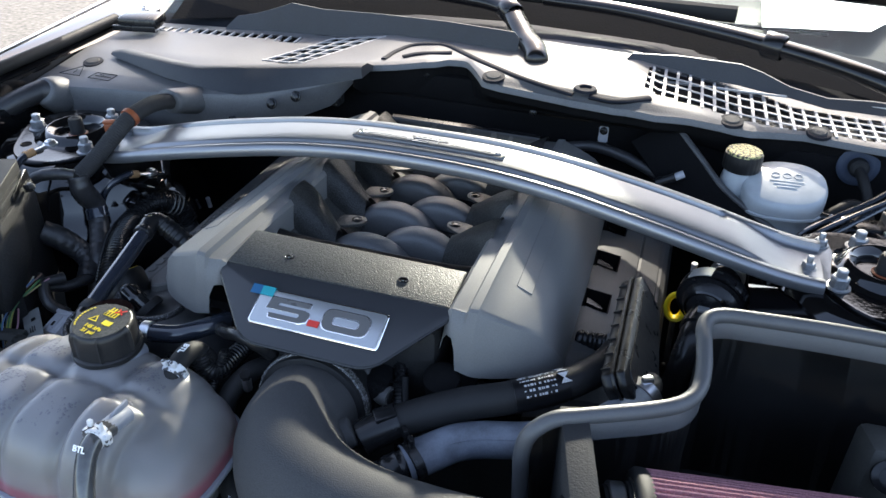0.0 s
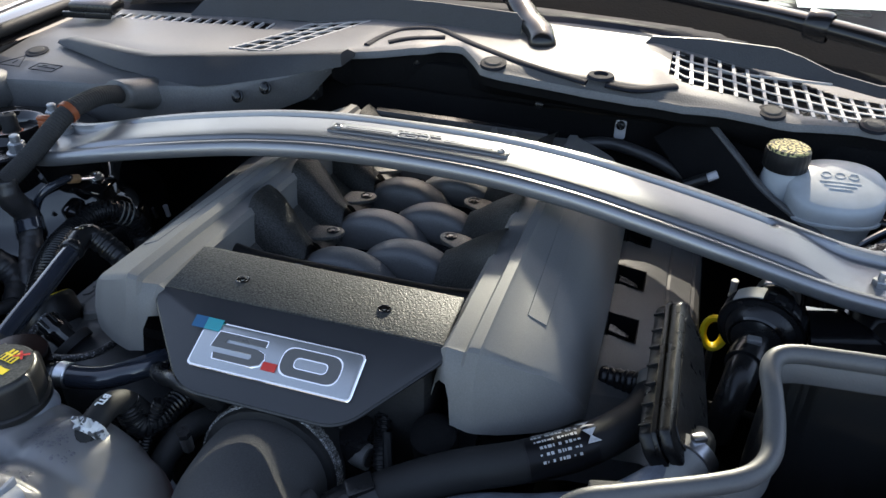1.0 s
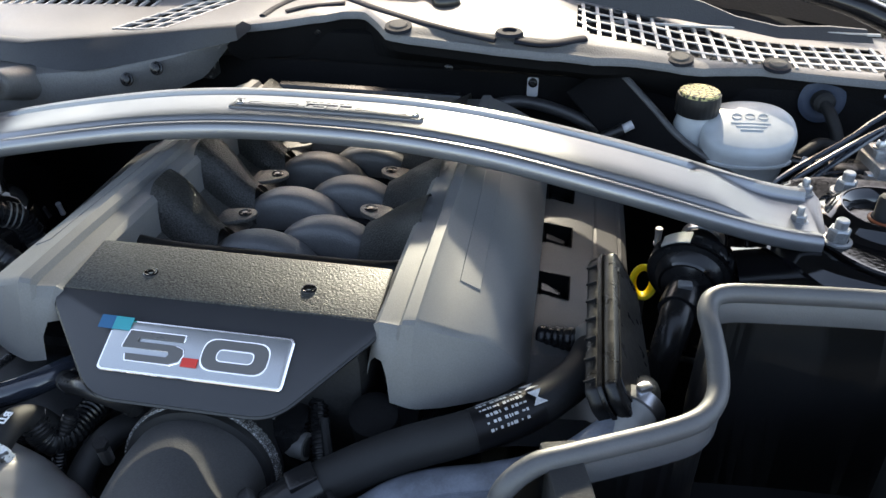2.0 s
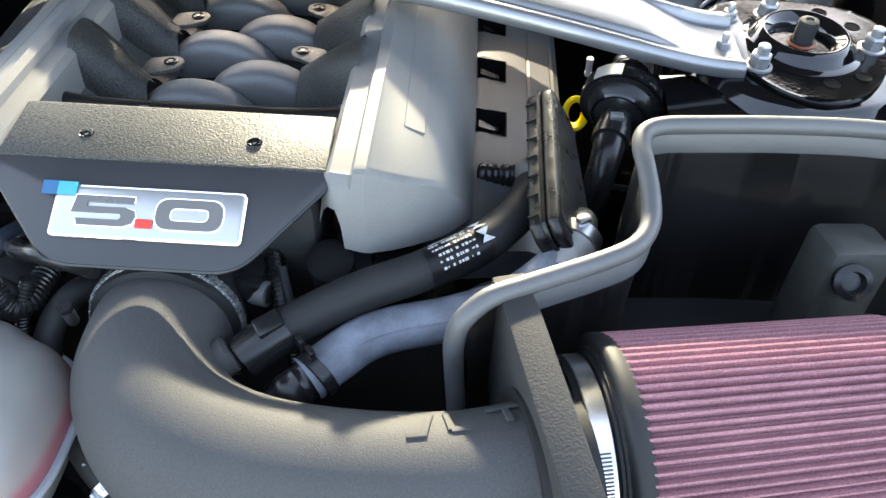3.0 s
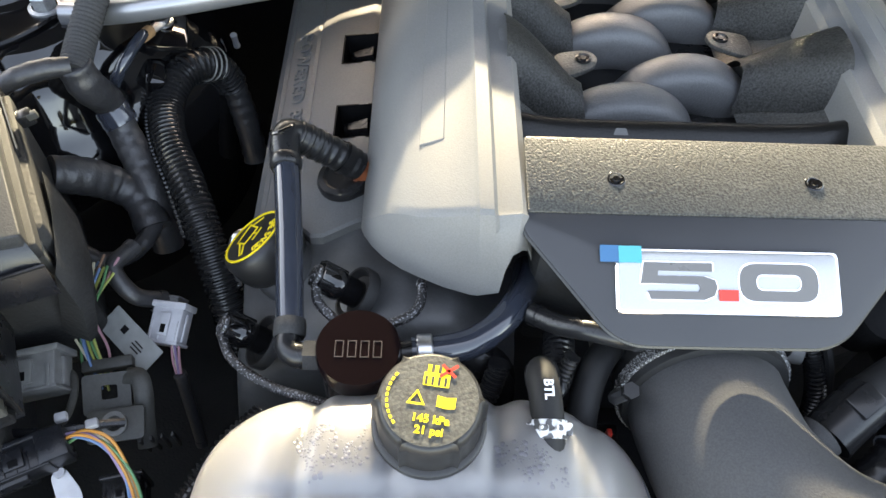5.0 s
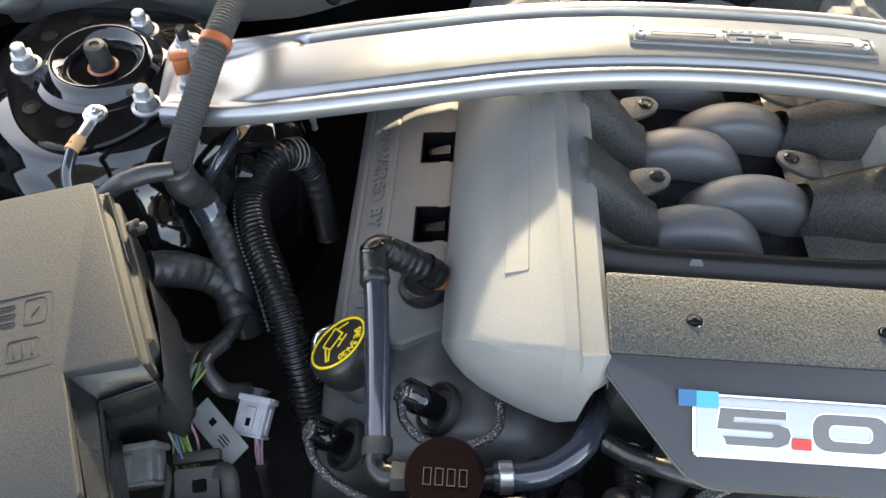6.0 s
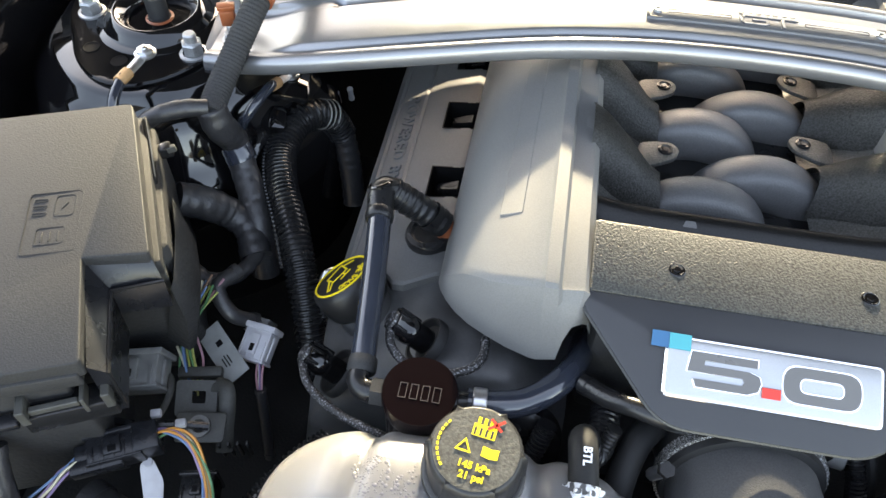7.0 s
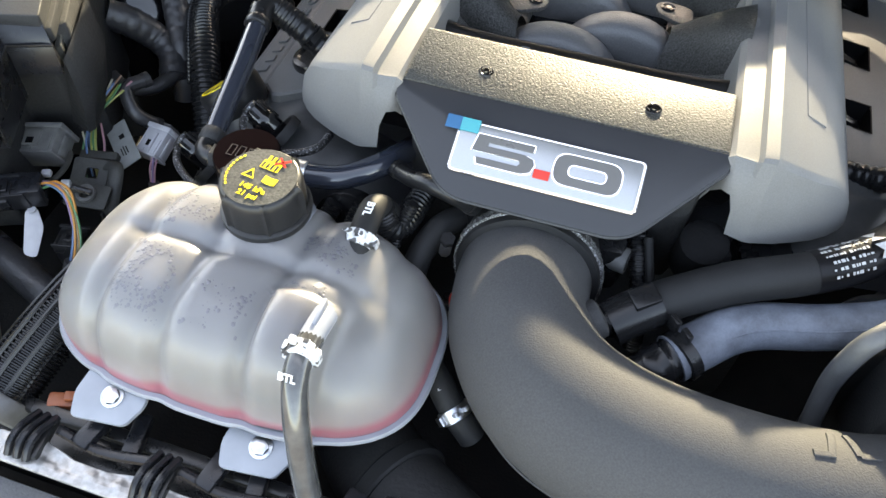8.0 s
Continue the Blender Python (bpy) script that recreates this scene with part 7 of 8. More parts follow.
def build_valve():
    t = thing("vapour_valve", (.42, .2, .77), "black round valve with clipped housing and elbow pipe", "valve")
    ax = Vector((.28, .94, .14)).normalized()
    c = Vector((.416, .212, .840))
    prof = [(.0165, -.060), (.0185, -.058), (.0185, -.040), (.0165, -.038), (.0165, -.030), (.026, -.026), (.033, -.020), (.0365, -.012), (.0435, -.010), (.0435, .006), (.041, .010), (.037, .012), (.033, .022), (.022, .028), (.020, .040)]
    part("housing", lathe(prof, c, ax, n=40), BLACKPL, t, "black two-part housing", 30)
    m = Matrix.Translation(c) @ frame_of(ax)
    # slotted outer ring: two hoops joined by short bars
    for h in (-.011, .004):
        part("ring_hoop", lathe([(.0425, h), (.0450, h + .0005), (.0452, h + .0045), (.0425, h + .005)], c, ax, n=56, cap0=False, cap1=False), GLOSS, t)
    for k in range(14):
        b = box((0, 0, 0), (.003, .0115, .014), .0008)
        bmesh.ops.transform(b, matrix=m @ turned(0, 0, 360 * k / 14) @ Matrix.Translation((.0436, 0, -.001)), verts=b.verts)
        part("ring_bar", b, BLACKPL, t)
    up = (Vector((0, 0, 1)) - ax * ax.z).normalized()
    across = ax.cross(up)
    rows = [[c + (up * math.cos(q) - across * math.sin(q)) * r + ax * h for r, h in ((.0448, -.010), (.0460, -.0095), (.0460, .0075), (.0448, .008))] for q in (radians(8 + 5 * k) for k in range(9))]
    part("ring_sticker", loft(rows), PALENECK, t, "pale dusty sticker on the ring", 50)
    part("face_ring", lathe([(.030, -.0225), (.0310, -.0240), (.0290, -.0262), (.0270, -.0262)], c, ax, n=40, cap0=False, cap1=False), GLOSS, t)
    part("outlet", tube([c + ax * .030, c + ax * .048, c + ax * .066 + Vector((.006, 0, -.004))], .0215, n=18, swell=lambda d, u: 1 + .07 * (math.sin(d * 600) > .2)), BLACKPL, t)
    part("outlet_clamp", lathe([(.0225, 0), (.0240, .001), (.0240, .012), (.0225, .013)], c + ax * .046, ax, n=24), STEEL, t, "steel band clamp")
    part("clamp_screw", box(c + ax * .052 + Vector((0, -.002, .026)), (.018, .009, .007), .002), STEEL, t)
    part("inlet_clamp", lathe([(.0180, 0), (.0200, .001), (.0200, .014), (.0180, .015)], c - ax * .066, ax, n=24), BLACKPL, t)
    part("inlet_clip", box(c - ax * .046 + Vector((0, -.002, .019)), (.014, .010, .006), .0015), ZINC, t, "pale clip")
    part("inlet", tube([c - ax * .040, c - ax * .062, c - ax * .082 + Vector((.001, 0, -.004)), c - ax * .100 + Vector((.0, 0, -.022)), c - ax * .106 + Vector((-.002, 0, -.06))], .0155, n=18, swell=lambda d, u: 1.15 - .25 * u), BLACKPL, t, "black elbow pipe")
    part("hose_line", tube([c + ax * .06 + Vector((.02, 0, -.02)), c + Vector((.07, .03, -.04)), c + Vector((.085, -.02, -.06)), c + Vector((.07, -.08, -.08))], .005, n=8), RUBBER, t)
    return t


build_valve()
dp = thing("dipstick", (.372, .245, .75), "yellow dipstick loop handle beside the valve cover", "dipstick")
yr = [Vector((.376 + .012 * math.cos(a), .262 + .006 * math.sin(a), .784 + .0165 * math.sin(a))) for a in (2 * math.pi * i / 24 for i in range(25))]
part("handle", tube(yr, .0042, n=8, raw=True, squash=1.6), YELPL, dp, "yellow plastic loop")
part("tube", tube([(.376, .256, .768), (.377, .256, .74), (.380, .26, .68)], .004, n=8), STEEL, dp)


def build_reservoir():
    t = thing("brake_reservoir", (.503, .468, .78), "milky brake fluid reservoir with dusty black cap", "fluid reservoir")
    mid = Vector((.503, .468, 0))
    ring = [Vector((.503 + .060 * math.copysign(abs(math.cos(a)) ** .85, math.cos(a)), .468 + .047 * math.copysign(abs(math.sin(a)) ** .85, math.sin(a)), 0)) for a in (2 * math.pi * i / 48 for i in range(48))]
    def at(k, z, tilt):
        return [mid + (p - mid) * k + Vector((0, 0, z + tilt * (p.y - mid.y) * k + .04 * (p.x - mid.x) * k)) for p in ring]
    part("tank", loft([at(*r) for r in ((.62, .785, 0), (.72, .795, 0), (.82, .840, 0), (.86, .853, 0), (.94, .858, 0), (.975, .866, 0), (.99, .884, .25), (.985, .893, .32), (.94, .8985, .34), (.86, .9010, .35), (.5, .9040, .35), (.1, .9050, .35))]), MILK2, t, "milky translucent tank", 70)
    part("weld_ring", loft([at(*r) for r in ((.92, .858, 0), (1.01, .8595, 0), (1.01, .8625, 0), (.95, .864, 0))], cap0=False, cap1=False), MILK2, t)
    part("neck", lathe([(.0235, .852), (.0255, .860), (.0265, .885), (.0240, .896), (.0225, .905)], (.438, .490, 0), n=36), MILK2, t, "", 60)
    part("neck_web", tube([(.440, .489, .872), (.475, .482, .872)], .020, n=16, res=2), MILK2, t)
    cap = part("cap", lathe([(.0262, .903), (.0278, .905), (.0282, .922), (.0270, .929), (.002, .930)], (.438, .490, 0), n=72, lobes=24, lobe=.02), CAPPL2, t, "black ribbed cap")
    part("cap_top", lathe([(.0262, .929), (.0258, .9318), (.0245, .9330), (.002, .934)], (.438, .490, 0), n=36), OCHRE, cap, "dusty speckled cap top")
    m = plane_at((.503, .468, .9056), (1, 0, .04), (0, 1, .35))
    for k in range(3):
        o = [(.0065 * math.cos(a) - .016 + .016 * k, .0055 * math.sin(a) + .008) for a in (2 * math.pi * i / 16 for i in range(16))]
        i_ = [(x * .8 + (-.016 + .016 * k) * .2, y * .8 + .008 * .2) for x, y in o]
        part("moulded_mark", loft([[m @ Vector((*q, z)) for q in s] for s, z in ((o, -.001), (o, .0003), (i_, .0003), (i_, -.001))], cap0=False, cap1=False), MILK2, t)
    for k in range(3):
        part("moulded_bar", slab(rect(.048 - .010 * k, .0014, 0, 0, -.004 - .006 * k), .001, m @ Matrix.Translation((0, 0, .0002)), .0001, 1), MILK2, t)
    part("side_plug", tube([(.558, .452, .862), (.572, .446, .862), (.580, .440, .855)], .007, n=12), BLACKPL, t, "black level plug")
    part("plug_clip", box((.574, .440, .868), (.014, .006, .010), .0015, turned(0, 20, 20)), LGREY, t, "white plug clip")
    return t


build_reservoir()
gp = thing("wall_grommet", (0.613, .566, 0.9), "blue-grey rubber grommet in the firewall with a bent hose", "grommet")
part("plate", lathe([(.030, 0), (.031, .003), (.027, .005), (.021, .006), (.016, .003)], (0.613, .569, 0.9), (0, -1, .15), n=32), BLUEGROM, gp, "blue-grey rubber plate", 50)
part("boss", lathe([(.015, 0), (.014, .014), (.010, .018), (.004, .018)], (0.613, .566, 0.9), (0, -1, .15), n=24), RUBBER, gp)
part("hose", tube([(0.613, .552, 0.9), (0.619, .53, 0.892), (0.629, .51, 0.865), (0.631, .50, 0.82)], .008, n=12), RUBBER, gp)


def build_abs():
    t = thing("brake_module", (.64, .40, .72), "grey metal brake module with black plugs and steel lines", "brake module")
    part("body", box((.670, .442, .850), (.052, .058, .060), .003, turned(0, 0, 10)), ALU, t, "machined aluminium block")
    part("body_step", box((.664, .452, .884), (.034, .030, .012), .002, turned(0, 0, 10)), ALU, t)
    part("motor", box((.624, .440, .852), (.046, .034, .032), .004, turned(0, 0, 10)), BLACKPL, t)
    part("plug", box((.602, .470, .850), (.030, .028, .022), .004, turned(0, 0, 20)), BLACKPL, t)
    part("hex_fitting", lathe([(.0085, 0), (.0085, .012)], (.652, .424, .860), (-1, -.2, 0), n=6), STEEL, t)
    for x, y, z in ((.656, .446, .890), (.668, .458, .890), (.684, .424, .880), (.690, .446, .880)):
        part("line_nut", hexnut((x, y, z), r=.006, h=.010, stud=.003, stud_h=.004), STEEL, t)
    for k in range(2):
        part("label_bar", slab(rect(.010, .010, 0, -.012 + .014 * k, 0), .0006, plane_at((.672, .4125, .852), (.985, .17, 0), (0, 0, 1)), 0), LGREY, t)
    for pts in ([(.684, .424, .892), (.690, .440, .922), (.674, .462, .940), (.640, .446, .926), (.607, .422, .910), (.538, .380, .880), (.508, .374, .846)],
                [(.668, .458, .902), (.682, .460, .918), (.664, .452, .920), (.609, .420, .900), (.545, .378, .872), (.515, .368, .838)],
                [(.642, .422, .860), (.600, .420, .864), (.578, .410, .860), (.556, .388, .840), (.54, .37, .80)],
                [(.690, .446, .892), (.694, .452, .925), (.672, .470, .946), (.655, .480, .944)],
                [(.656, .446, .902), (.650, .440, .914), (.610, .416, .892), (.556, .378, .864), (.525, .362, .83)]):
        part("brake_line", tube(pts, .0034, n=8), CLEARHOSE, t, "thin black brake line")
    part("hose_loop", tube([(.566, .470, .850), (.585, .482, .862), (.604, .500, .866), (.625, .500, .860), (.640, .48, .84)], .008, n=10), RUBBER, t)
    return t


build_abs()
rd = thing("tower_stay", (.43, .41, .80), "gloss black diagonal stay from cowl to strut tower", "stay bar")
RIDGE = curve_points([(.330, .552, .936), (.351, .527, .924), (.384, .492, .903), (.417, .464, .879), (.462, .438, .858), (.530, .404, .830)], 6)
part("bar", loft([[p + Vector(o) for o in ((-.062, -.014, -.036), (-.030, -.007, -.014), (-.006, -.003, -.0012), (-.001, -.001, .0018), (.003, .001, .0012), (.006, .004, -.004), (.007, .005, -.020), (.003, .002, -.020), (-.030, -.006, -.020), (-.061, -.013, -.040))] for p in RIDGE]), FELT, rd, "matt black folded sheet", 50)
# ridge's highlight is put into its colour, paler than the sheet beside it
part("ridge", tube([p + Vector((0, 0, -.001)) for p in RIDGE], .0052, n=14, raw=True), SATINPAINT, rd, "rounded ridge, paler for its highlight", 60)
cx = thing("small_valve", (.335, .46, .86), "small black solenoid with clip behind the brace", "valve")
part("body", tube([(.318, .455, .872), (.345, .462, .884)], .009, n=12, res=2), BLACKPL, cx)
part("nozzle", tube([(.345, .462, .884), (.357, .466, .890)], .006, n=10, res=2), LGREY, cx)
hose("wire_loom", [(.14, .52, .872), (.20, .54, .880), (.26, .53, .875), (.32, .51, .86)], .009, TAPE, "taped loom along the firewall", "wire loom", "wire looms")
hose("wire_loom", [(.335, .03, .74), (.30, -.03, .80), (.262, -.075, .838), (.235, -.098, .81)], .007, TAPE, "thin braided loom behind the coolant hose", "wire loom", "wire looms")
hose("brake_line_pair", [(.375, .235, .70), (.42, .16, .76), (.455, .10, .80), (.47, .05, .79)], .004, RUBBER, "thin black line under the valve", "pipe", "", 8)
st = thing("small_label", (.438, .10, .80), "small crumpled paper label on a pipe", "label")
part("tag", slab(rect(.040, .014, .002), .0006, plane_at((.430, .075, .800), (.8, .5, .1), (-.4, .6, .7)), 0), LGREY, st)
part("tag_bar", slab(rect(.022, .003), .0004, plane_at((.430, .075, .8006), (.8, .5, .1), (-.4, .6, .7)), 0), PRINT, st)
hose("small_stud", [(.393, .32, .80), (.392, .318, .825)], .004, LGREY, "small pale stud in the dark bay", "stud", "bay studs", 8)
# gloss black inner structure in front of the tower
iw = thing("wing_rail", (.60, .15, .70), "gloss black pressed rail in front of the strut tower", "body rail")
rows = []
for i in range(11):
    x = .455 + .03 * i
    y = .115 + .004 * math.sin(i * 1.3)
    rows.append([Vector((x, y - .03, .80)), Vector((x, y, .848 + .004 * math.sin(i * 1.9))), Vector((x, y + .045, .858)), Vector((x, y + .09, .865)), Vector((x, y + .12, .86))])
part("rail", loft(rows, closed=False), GLOSS, iw, "", 50)
for k in range(2):
    part("stiffener", tube([(.56 + .08 * k, .10, .82), (.57 + .08 * k, .118, .856), (.58 + .08 * k, .15, .866)], .008, n=8), GLOSS, iw)


# ---- round the throttle, the tank and the radiator ----
def build_throttle():
    t = thing("throttle_body", (.004, -.08, .74), "dark cast throttle body with clamped rubber coupler", "throttle body")
    c, ax = Vector((.004, -.106, .816)), Vector((.05, -.97, .20)).normalized()
    part("coupler", lathe([(.058, -.030), (.061, -.028), (.062, -.004), (.0625, .004), (.061, .010), (.058, .011)], c, ax, n=48), RUBBER, t, "black rubber coupler")
    part("serrated_band", lathe([(.0612, -.006), (.0640, -.005), (.0640, .004), (.0612, .005)], c, ax, n=192, cap0=False, cap1=False, lobes=64, lobe=.012), SERRATED, t, "serrated steel band")
    part("casting", lathe([(.070, -.075), (.072, -.070), (.072, -.058), (.064, -.054), (.062, -.030)], c, ax, n=40), MGREY, t, "dull grey cast body", 30)
    part("motor_housing", box((.062, -.060, .812), (.040, .050, .060), .012), BLACKPL, t)
    s = part("port_stub", tube([(.052, -.070, .822), (.070, -.074, .824), (.084, -.077, .825)], .0115, n=16, res=3), MGREY, t, "dull metal port stub")
    part("stub_hole", lathe([(.0085, 0), (.0085, .0015)], (.0835, -.0768, .825), (.98, -.16, .02), n=16), SOOT, s)
    part("clamp_screw", tube([(-.066, -.122, .832), (-.062, -.128, .856)], .0052, n=8, res=2), STEEL, t, "steel clamp screw")
    part("screw_head", lathe([(.0062, 0), (.0062, .006)], (-.062, -.128, .855), (.1, -.2, 1), n=6), BLACKPL, t)
    part("side_clamp", box((.058, -.122, .786), (.012, .014, .022), .003), STEEL, t)
    return t


build_throttle()
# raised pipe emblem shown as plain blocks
it = bpy.data.objects["intake_tube"]
def tube_top(x, y):
    mid = steps(((.175, -.254), (.25, -.250), (.315, -.232)), x)
    return Vector((x, y, .8312 + math.sqrt(max(0, .0565 ** 2 - (y - mid) ** 2))))


for p, q in (((.231, -.216), (.2285, -.236)), ((.217, -.2385), (.2305, -.236)), ((.2415, -.213), (.2465, -.231)), ((.2465, -.231), (.259, -.228)), ((.269, -.210), (.294, -.203)), ((.2815, -.2065), (.286, -.221))):
    rows = []
    side = Vector((q[1] - p[1], p[0] - q[0], 0)).normalized() * .0024
    for i in range(6):
        c = Vector((p[0] + (q[0] - p[0]) * i / 5, p[1] + (q[1] - p[1]) * i / 5, 0))
        l, r = tube_top(*(c - side)[:2]), tube_top(*(c + side)[:2])
        up = Vector((0, 0, .0016))
        rows.append([l - up, l + up * .8, l * .85 + r * .15 + up, l * .15 + r * .85 + up, r + up * .8, r - up])
    part("raised_block", loft(rows), TUBE, it, "", 20)
part("boss", lathe([(.016, 0), (.016, .012), (.012, .014), (.002, .014)], (.062, -.158, .838), (.75, .55, .3), n=20), TUBE, it, "moulded boss")
part("mould_seam", tube([Vector(p) + Vector((-.038 if i < 4 else 0, -.012 - .008 * i if i < 4 else -.0425, -.038)) for i, p in enumerate(TUBE_LINE[1:-1])], .0016, n=6), TUBE, it)

# tank hoses
def clamp(parent, at, axis, r, mat=STEEL, label="white painted spring clamp"):
    c = part("spring_clamp", lathe([(r, -.006), (r + .0014, -.0055), (r + .0014, .0055), (r, .006)], at, axis, n=24), mat, parent, label)
    side = Vector(axis).cross(Vector((0, 0, 1))).normalized()
    up = side.cross(Vector(axis)).normalized()
    for s in (-1, 1):
        part("clamp_ear", box(Vector(at) + up * (r + .003) + side * (.005 * s), (.005, .004, .010), .001, frame_of(up)), mat, c)
        part("clamp_ear", box(Vector(at) + side * (s * (r + .002)), (.004, .012, .008), .001, frame_of(axis)), mat, c)
    return c


PAINTED = speckled("white_painted_clamp", (0.05, 0.05, 0.052), (0.55, 0.56, 0.57), 0.006, 0.44, 0.45)
bh = thing("vent_hose", (-.12, -.15, .87), "short black hose with painted clamp at the tank vent", "hose")
VP = [(-.1230, -.178, .870), (-.1232, -.160, .8765), (-.1240, -.142, .8785), (-.1245, -.128, .8740), (-.1220, -.117, .8620), (-.118, -.110, .845)]
part("pipe", tube(VP, .0108, n=18), RUBBER, bh)
clamp(bh, (-.1232, -.164, .8752), (0, .95, .30), .0108, PAINTED)
part("print", writing("BTL", .0085, plane_at((-.1232, -.1425, .8895), (0, -1, 0), (1, 0, 0)), .0003, 1.0, .0002), WHITE, bh)
part("nozzle", tube([(-.123, -.190, .868), (-.1225, -.176, .873)], .0085, n=14, res=2), RED, bh, "pink stained nozzle")
vs = thing("corrugated_sleeve", (-.115, -.110, .85), "black ribbed sleeve over the vent hose", "wire sleeve", "wire sleeves")
part("ribs", ribbed([(-0.123, -0.121, 0.868), (-0.12, -0.12, 0.852), (-0.114, -0.119, 0.842), (-0.107, -0.107, 0.838), (-0.104, -0.085, 0.838), (-0.103, -0.064, 0.835)], .0120, .0040, .10, n=16), BLACKPL, vs, "", 30)
GREYHOSE = material("glossy_grey_hose", (0.055, 0.056, 0.056), 0.16, grain=0.1, dirt=0.7, dirt_size=0.012, coat=0.3)
fh = thing("supply_hose", (-.116, -.30, .85), "glossy grey hose with painted clamp in front of the tank", "hose")
FP = [(-.115, -.268, .897), (-.1147, -.284, .901), (-.1125, -.300, .897), (-.108, -.315, .881), (-.103, -.327, .860), (-.097, -.339, .832), (-.091, -.349, .80), (-.088, -.350, .74)]
part("pipe", tube(FP, .0092, n=18), GREYHOSE, fh)
clamp(fh, (-.1152, -.283, .9005), (0, -1, .10), .0092, PAINTED)
part("print", writing("BTL", .0075, plane_at((-.1150, -.3054, .9064), (1, 0, 0), (0, .62, .78)), .0003, 1.0, .0002), WHITE, fh)
tk = bpy.data.objects["coolant_tank"]
part("outlet_nozzle", tube([(-.115, -.245, .893), (-.115, -.262, .897), (-.115, -.275, .899)], .0088, n=16), MILK, tk, "milky outlet nozzle")
part("outlet_nozzle", lathe([(.017, -.004), (.014, .004), (.010, .008), (.009, .014)], (-.123, -.192, .866), (0, .85, .45), n=20), MILK, tk, "milky vent nozzle")
part("nozzle_rib", box((-.115, -.252, .9045), (.003, .022, .007), .001), MILK, tk)
# drops that cling inside, showing through as small beads
random.seed(11)
bm = bmesh.new()
for k in range(6000):
    a, v = random.uniform(0, 2 * math.pi), random.uniform(.30, .93)
    p = tank_point(a, v)
    x, y = p.x - TANK_C.x, p.y - TANK_C.y
    if not ((-.080 < x < -.034 and -.066 < y < .050) or (-.020 < x < .030 and -.062 < y < .030) or (.044 < x < .088 and -.012 < y < .040)) or abs(y - .004) < .008:
        continue
    q1, q2 = tank_point(a + .01, v), tank_point(a, min(.99, v + .01))
    nrm = (q1 - p).cross(q2 - p)
    if nrm.length == 0:
        continue
    nrm.normalize()
    if nrm.z < 0:
        nrm = -nrm
    if math.sin(x * 190 + 1.3) + math.sin(y * 150 + x * 60) < -.5:
        continue
    r = random.choice((.0004, .0005, .0006, .0008, .0010, .0012, .0016))
    m = Matrix.Translation(p + nrm * .00015) @ frame_of(nrm)
    top = bm.verts.new(m @ Vector((0, 0, r * .16)))
    ring = [bm.verts.new(m @ Vector((r * math.cos(b), r * math.sin(b) * 1.1, 0))) for b in (2 * math.pi * i / 8 for i in range(8))]
    mid = [bm.verts.new(m @ Vector((r * .7 * math.cos(b), r * .7 * math.sin(b) * 1.1, r * .12))) for b in (2 * math.pi * i / 8 for i in range(8))]
    for i in range(8):
        j = (i + 1) % 8
        bm.faces.new((ring[i], ring[j], mid[j], mid[i]))
        bm.faces.new((mid[i], mid[j], top))
DROP = material("clear_drop", (0.115, 0.115, 0.128), 0.30, dirt=0.02, rough_var=0.02)
dr = part("drop_field", bm, DROP, tk, "many small clear drops")
dr["kind"] = "stuff"

# sensor pipe and ribbed sleeves under the cover
hose("sensor_pipe", [(-.125, -.072, .862), (-.108, -.086, .872), (-.088, -.096, .882), (-.066, -.100, .880), (-.05, -.09, .86)], .0076, BLACKPL, "grey-black sensor pipe beside the cover", "pipe")
hose("dark_pipe", [(-.060, -.075, .83), (-.078, -.100, .832), (-.088, -.130, .818), (-.086, -.150, .79), (-.08, -.16, .72)], .0115, RUBBER, "smooth black pipe beside the throttle", "pipe")
for k, pts in enumerate(([(-.100, -.105, .862), (-.110, -.120, .83), (-.118, -.128, .78), (-.12, -.13, .71)], [(-.148, -.100, .84), (-.160, -.125, .80), (-.165, -.13, .74), (-.16, -.13, .68)], [(-.175, -.100, .83), (-.195, -.130, .79), (-.22, -.14, .73), (-.24, -.14, .68)])):
    t = thing("corrugated_sleeve", pts[0], "thin black corrugated wire sleeve below the cover", "wire sleeve", "wire sleeves")
    part("ribs", ribbed(pts, .0085 if k else .006, .0035, .16, n=12), BLACKPL, t, "", 30)
t = thing("corrugated_sleeve", (.09, -.06, .84), "black corrugated sleeve beside the throttle", "wire sleeve", "wire sleeves")
part("ribs", ribbed([(.080, -.030, .850), (.086, -.050, .838), (.096, -.080, .818), (.104, -.098, .79), (.11, -.11, .75)], .0085, .0038, .16, n=12), BLACKPL, t, "", 30)
rt = thing("red_tag", (-.057, -.124, .75), "small red plastic locking tab", "plug lock")
part("tab", box((-.057, -.124, .765), (.004, .006, .016), .001), RED, rt)
part("plug", box((-.057, -.118, .748), (.022, .016, .018), .003), BLACKPL, rt)
lower = thing("lower_hose", (-.04, -.26, .70), "wide black lower radiator hose with worm clamp", "hose")
LP = [(-.078, -.165, .768), (-.060, -.187, .774), (-.042, -.208, .770), (-.024, -.223, .757), (-.004, -.232, .735)]
part("pipe", tube(LP, .0122, n=16), RUBBER, lower)
clamp(lower, (-.022, -.2245, .755), (.72, -.52, -.45), .0126, STEEL, "steel worm clamp")
for k in range(7):
    part("print_bar", slab(rect(.0020, .0042), .0003, plane_at(Vector((-.0590, -.1935, .7843)) + Vector((.0036, -.0042, -.0011)) * k, (.62, -.72, -.2), (.7, .6, .1)), 0), LGREY, lower)
ft = thing("under_tube_hose", (-.02, -.27, .62), "broad black hose in shade under the intake tube", "hose")
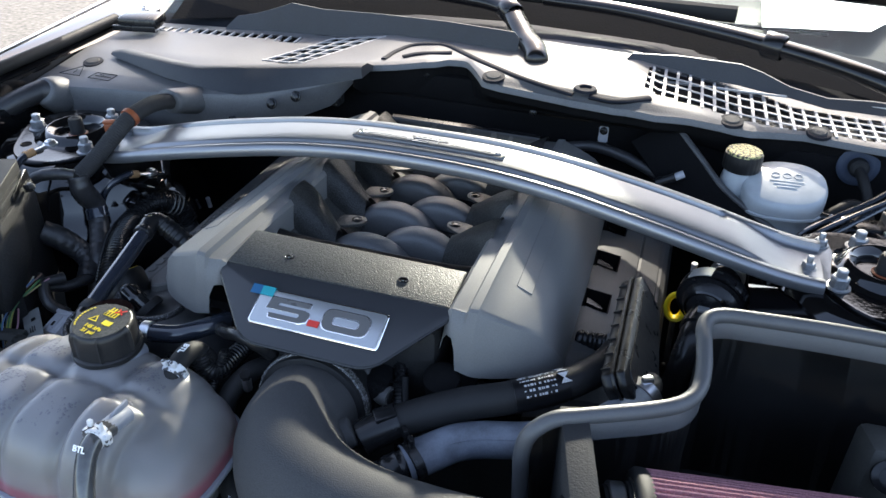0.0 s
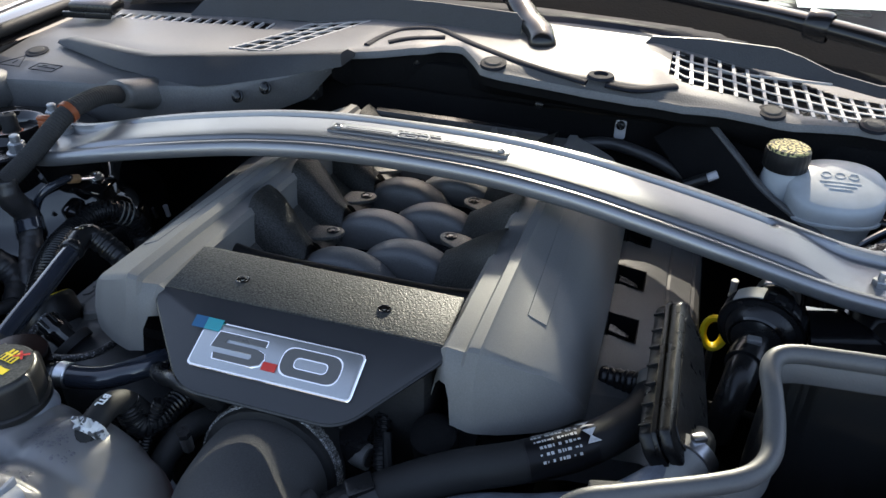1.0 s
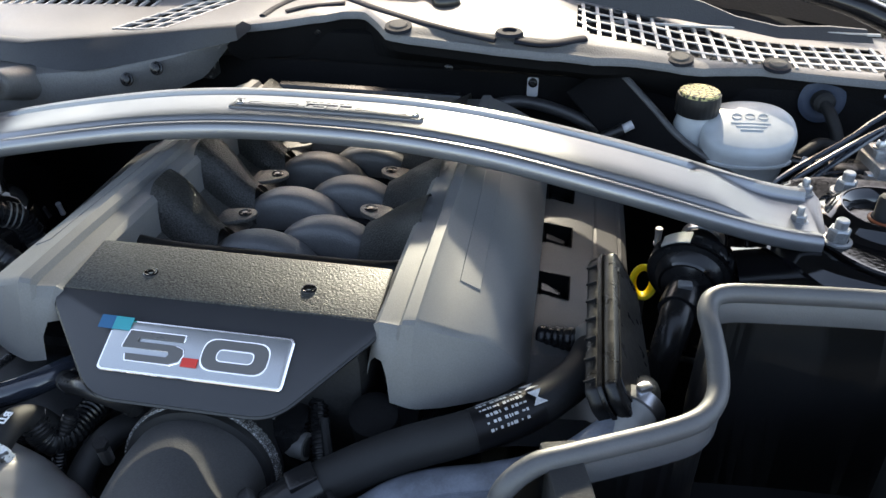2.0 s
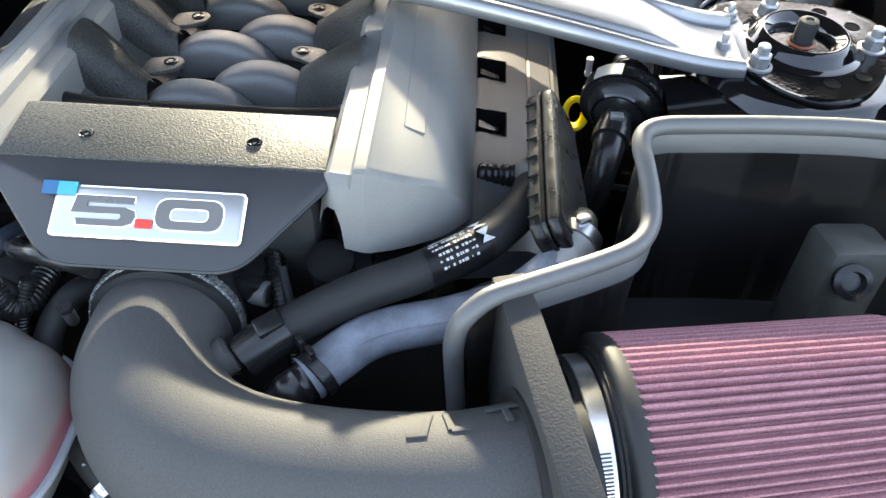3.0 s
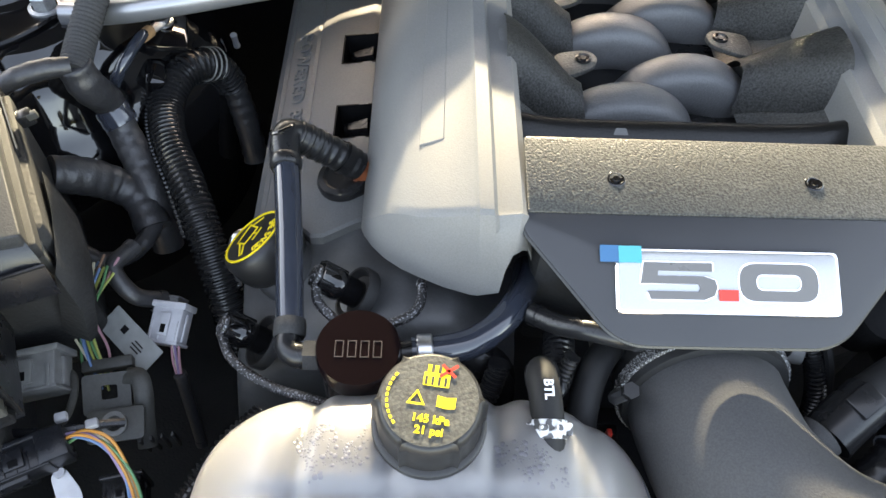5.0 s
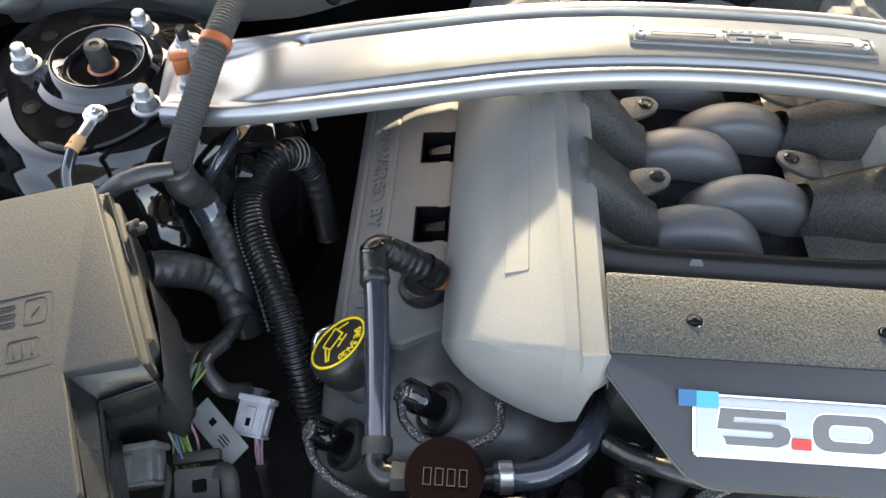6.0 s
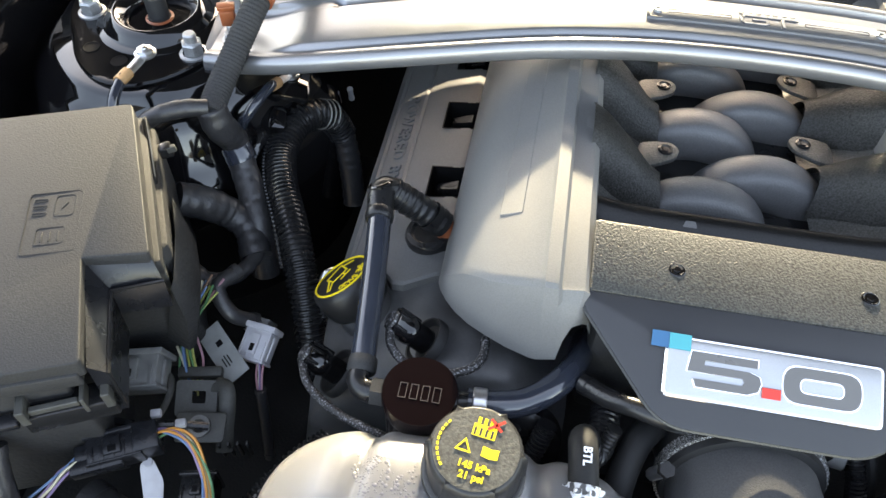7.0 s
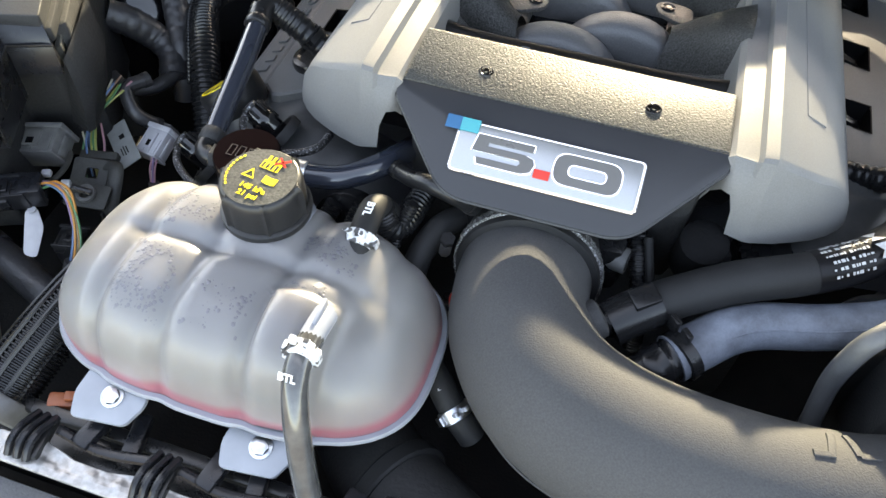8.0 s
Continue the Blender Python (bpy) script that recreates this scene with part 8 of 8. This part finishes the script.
part("pipe", tube([(-.12, -.22, .66), (-.06, -.28, .70), (.02, -.32, .70), (.10, -.33, .66)], .045, n=20), SOOT, ft)
part("cuff", lathe([(.047, 0), (.049, .002), (.049, .014), (.047, .016)], (-.06, -.28, .70), (.8, -.5, .2), n=24), RUBBER, ft)
# alternator-like shape and belt end in the shade between cover and hose
al = thing("front_pulley_cover", (.17, -.03, .70), "dark cast front accessory in deep shade", "engine part")
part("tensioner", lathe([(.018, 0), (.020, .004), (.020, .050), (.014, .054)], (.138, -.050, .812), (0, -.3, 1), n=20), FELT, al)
part("bracket", box((.195, -.035, .80), (.05, .05, .07), .008, turned(10, 0, 20)), BLACKPL, al)
part("pulley", lathe([(.030, 0), (.034, .003), (.034, .020), (.030, .023)], (-.165, -.085, .79), (-.1, -.8, .45), n=28), BLACKPL, al)
hose("coil_wire", [(.095, -.062, .845), (.105, -.085, .822), (.115, -.095, .79)], .004, RUBBER, "thin wire beside the throttle", "wire", "", 8)

# braided radiator hose, washer bottle, front support
rh = thing("radiator_hose", (-.38, -.27, .70), "ribbed black hose with braided sleeve beside the tank", "hose")
RP = [(-.310, -.135, .790), (-.335, -.165, .790), (-.358, -.205, .783), (-.374, -.250, .772), (-.386, -.300, .760), (-.392, -.335, .750)]
part("ribs", ribbed(RP, .027, .0042, .07, n=28), BLACKPL, rh, "finely ribbed black sleeve", 30)
for k in range(5):
    a = math.radians(20 + 28 * k)
    part("ridge", tube([Vector(p) + Vector((.0265 * math.cos(a) * .9, -.004, .0268 * math.sin(a))) for p in RP], .0022, n=6), BLACKPL, rh)
part("collar", lathe([(.030, 0), (.032, .003), (.032, .018), (.030, .020)], (-.390, -.326, .752), (-.2, -.95, -.2), n=28), MGREY, rh, "grey plastic collar")
wb = thing("washer_bottle", (-.490, -.290, .70), "white washer bottle with yellow flip cap", "washer bottle")
part("bottle", lathe([(.030, -.15), (.040, -.12), (.040, -.04), (.034, -.012), (.027, -.004), (.027, .004)], (-.492, -.285, .842), n=30), MILK, wb, "milky bottle neck")
yc = part("cap", lathe([(.030, 0), (.031, .002), (.031, .012), (.028, .016), (.002, .0165)], (-.492, -.285, .844), n=36), YELPL, wb, "yellow cap")
part("cap_tongue", box((-.484, -.262, .857), (.020, .016, .005), .0015, turned(15, 0, -15)), YELPL, yc)
part("cap_ring", lathe([(.021, .0165), (.021, .018), (.019, .018), (.019, .0165)], (-.492, -.285, .844), n=30), YELPL, yc)
for pts in ([(-.44, -.330, .752), (-.42, -.345, .745), (-.40, -.36, .735)], [(-.43, -.325, .745), (-.455, -.335, .745)]):
    hose("pale_pipe", pts, .006, MILK, "pale plastic pipe end near the radiator", "pipe", "pale pipes", 10)
gb = thing("loose_bolt", (-.412, -.305, .74), "grey hexagon bolt head near the radiator hose", "bolt")
part("head", lathe([(.010, 0), (.010, .006), (.008, .008)], (-.412, -.300, .770), (.1, -.5, .85), n=6), LGREY, gb)
part("shank", lathe([(.005, -.03), (.005, 0)], (-.412, -.300, .770), (.1, -.5, .85), n=10), STEEL, gb)
og = thing("orange_clip", (-.345, -.31, .74), "orange plastic clip beside the tank foot", "clip")
part("clip", box((-.338, -.318, .752), (.024, .014, .012), .003, turned(0, 10, 20)), ORANGE, og)
part("tab", box((-.330, -.314, .760), (.010, .008, .004), .001, turned(0, 10, 20)), ORANGE, og)


def build_support():
    t = thing("radiator_support", (-.1, -.40, .60), "black radiator support with foil seal strip and clips", "radiator support")
    part("beam", box((.0, -.350, .725), (1.50, .045, .05), .006), BLACKPL, t, "black plastic beam")
    part("foil_strip", slab([(-.62 + .028 * k, -.3615 + .0030 * math.sin(k * 1.9) + .0022 * math.sin(k * .83)) for k in range(41)] + [(.50, -.382), (-.62, -.382)], .004, Matrix.Translation((0, 0, .778)), .0006, 1, top=lambda x, y: .0015 * math.sin(x * 90) * math.sin(y * 300)), FOIL, t, "creased bright foil edge")
    part("front_panel", slab([(-.72, -.386), (.72, -.386), (.72, -.56), (-.72, -.56)], .004, plane_at((0, 0, .768), (1, 0, 0), (0, 1, .10)), .001), COWL, t, "grey front panel")
    for k in range(6):
        x = -.325 + .108 * k
        c = part("seal_clip", box((x, -.358, .778), (.024, .036, .010), .003, turned(0, 0, 6)), BLACKPL, t, "black ribbed seal clip")
        for j in range(3):
            part("clip_rib", tube([(x - .008 + .008 * j + .002, -.340, .782), (x - .008 + .008 * j, -.356, .789), (x - .009 + .008 * j, -.368, .788), (x - .0095 + .008 * j, -.377, .780)], .0032, n=8, res=5), FRAMEPL, c)
        part("cross_bar", box((x + .036, -.335, .770), (.016, .036, .010), .002, turned(0, 0, -12)), FRAMEPL, t)
        part("cross_bar", box((x + .068, -.330, .762), (.014, .040, .010), .002, turned(0, 0, 10)), FRAMEPL, t)
        part("tie_rod", tube([(x + .012, -.346, .774), (x + .050, -.350, .768), (x + .096, -.346, .774)], .0045, n=8, squash=.7), FRAMEPL, t)
    part("rail", box((-.1, -.330, .752), (.9, .012, .012), .002), BLACKPL, t)
    part("core", box((.0, -.42, .57), (1.2, .06, .30), .004), SOOT, t, "dark radiator core")
    return t


build_support()
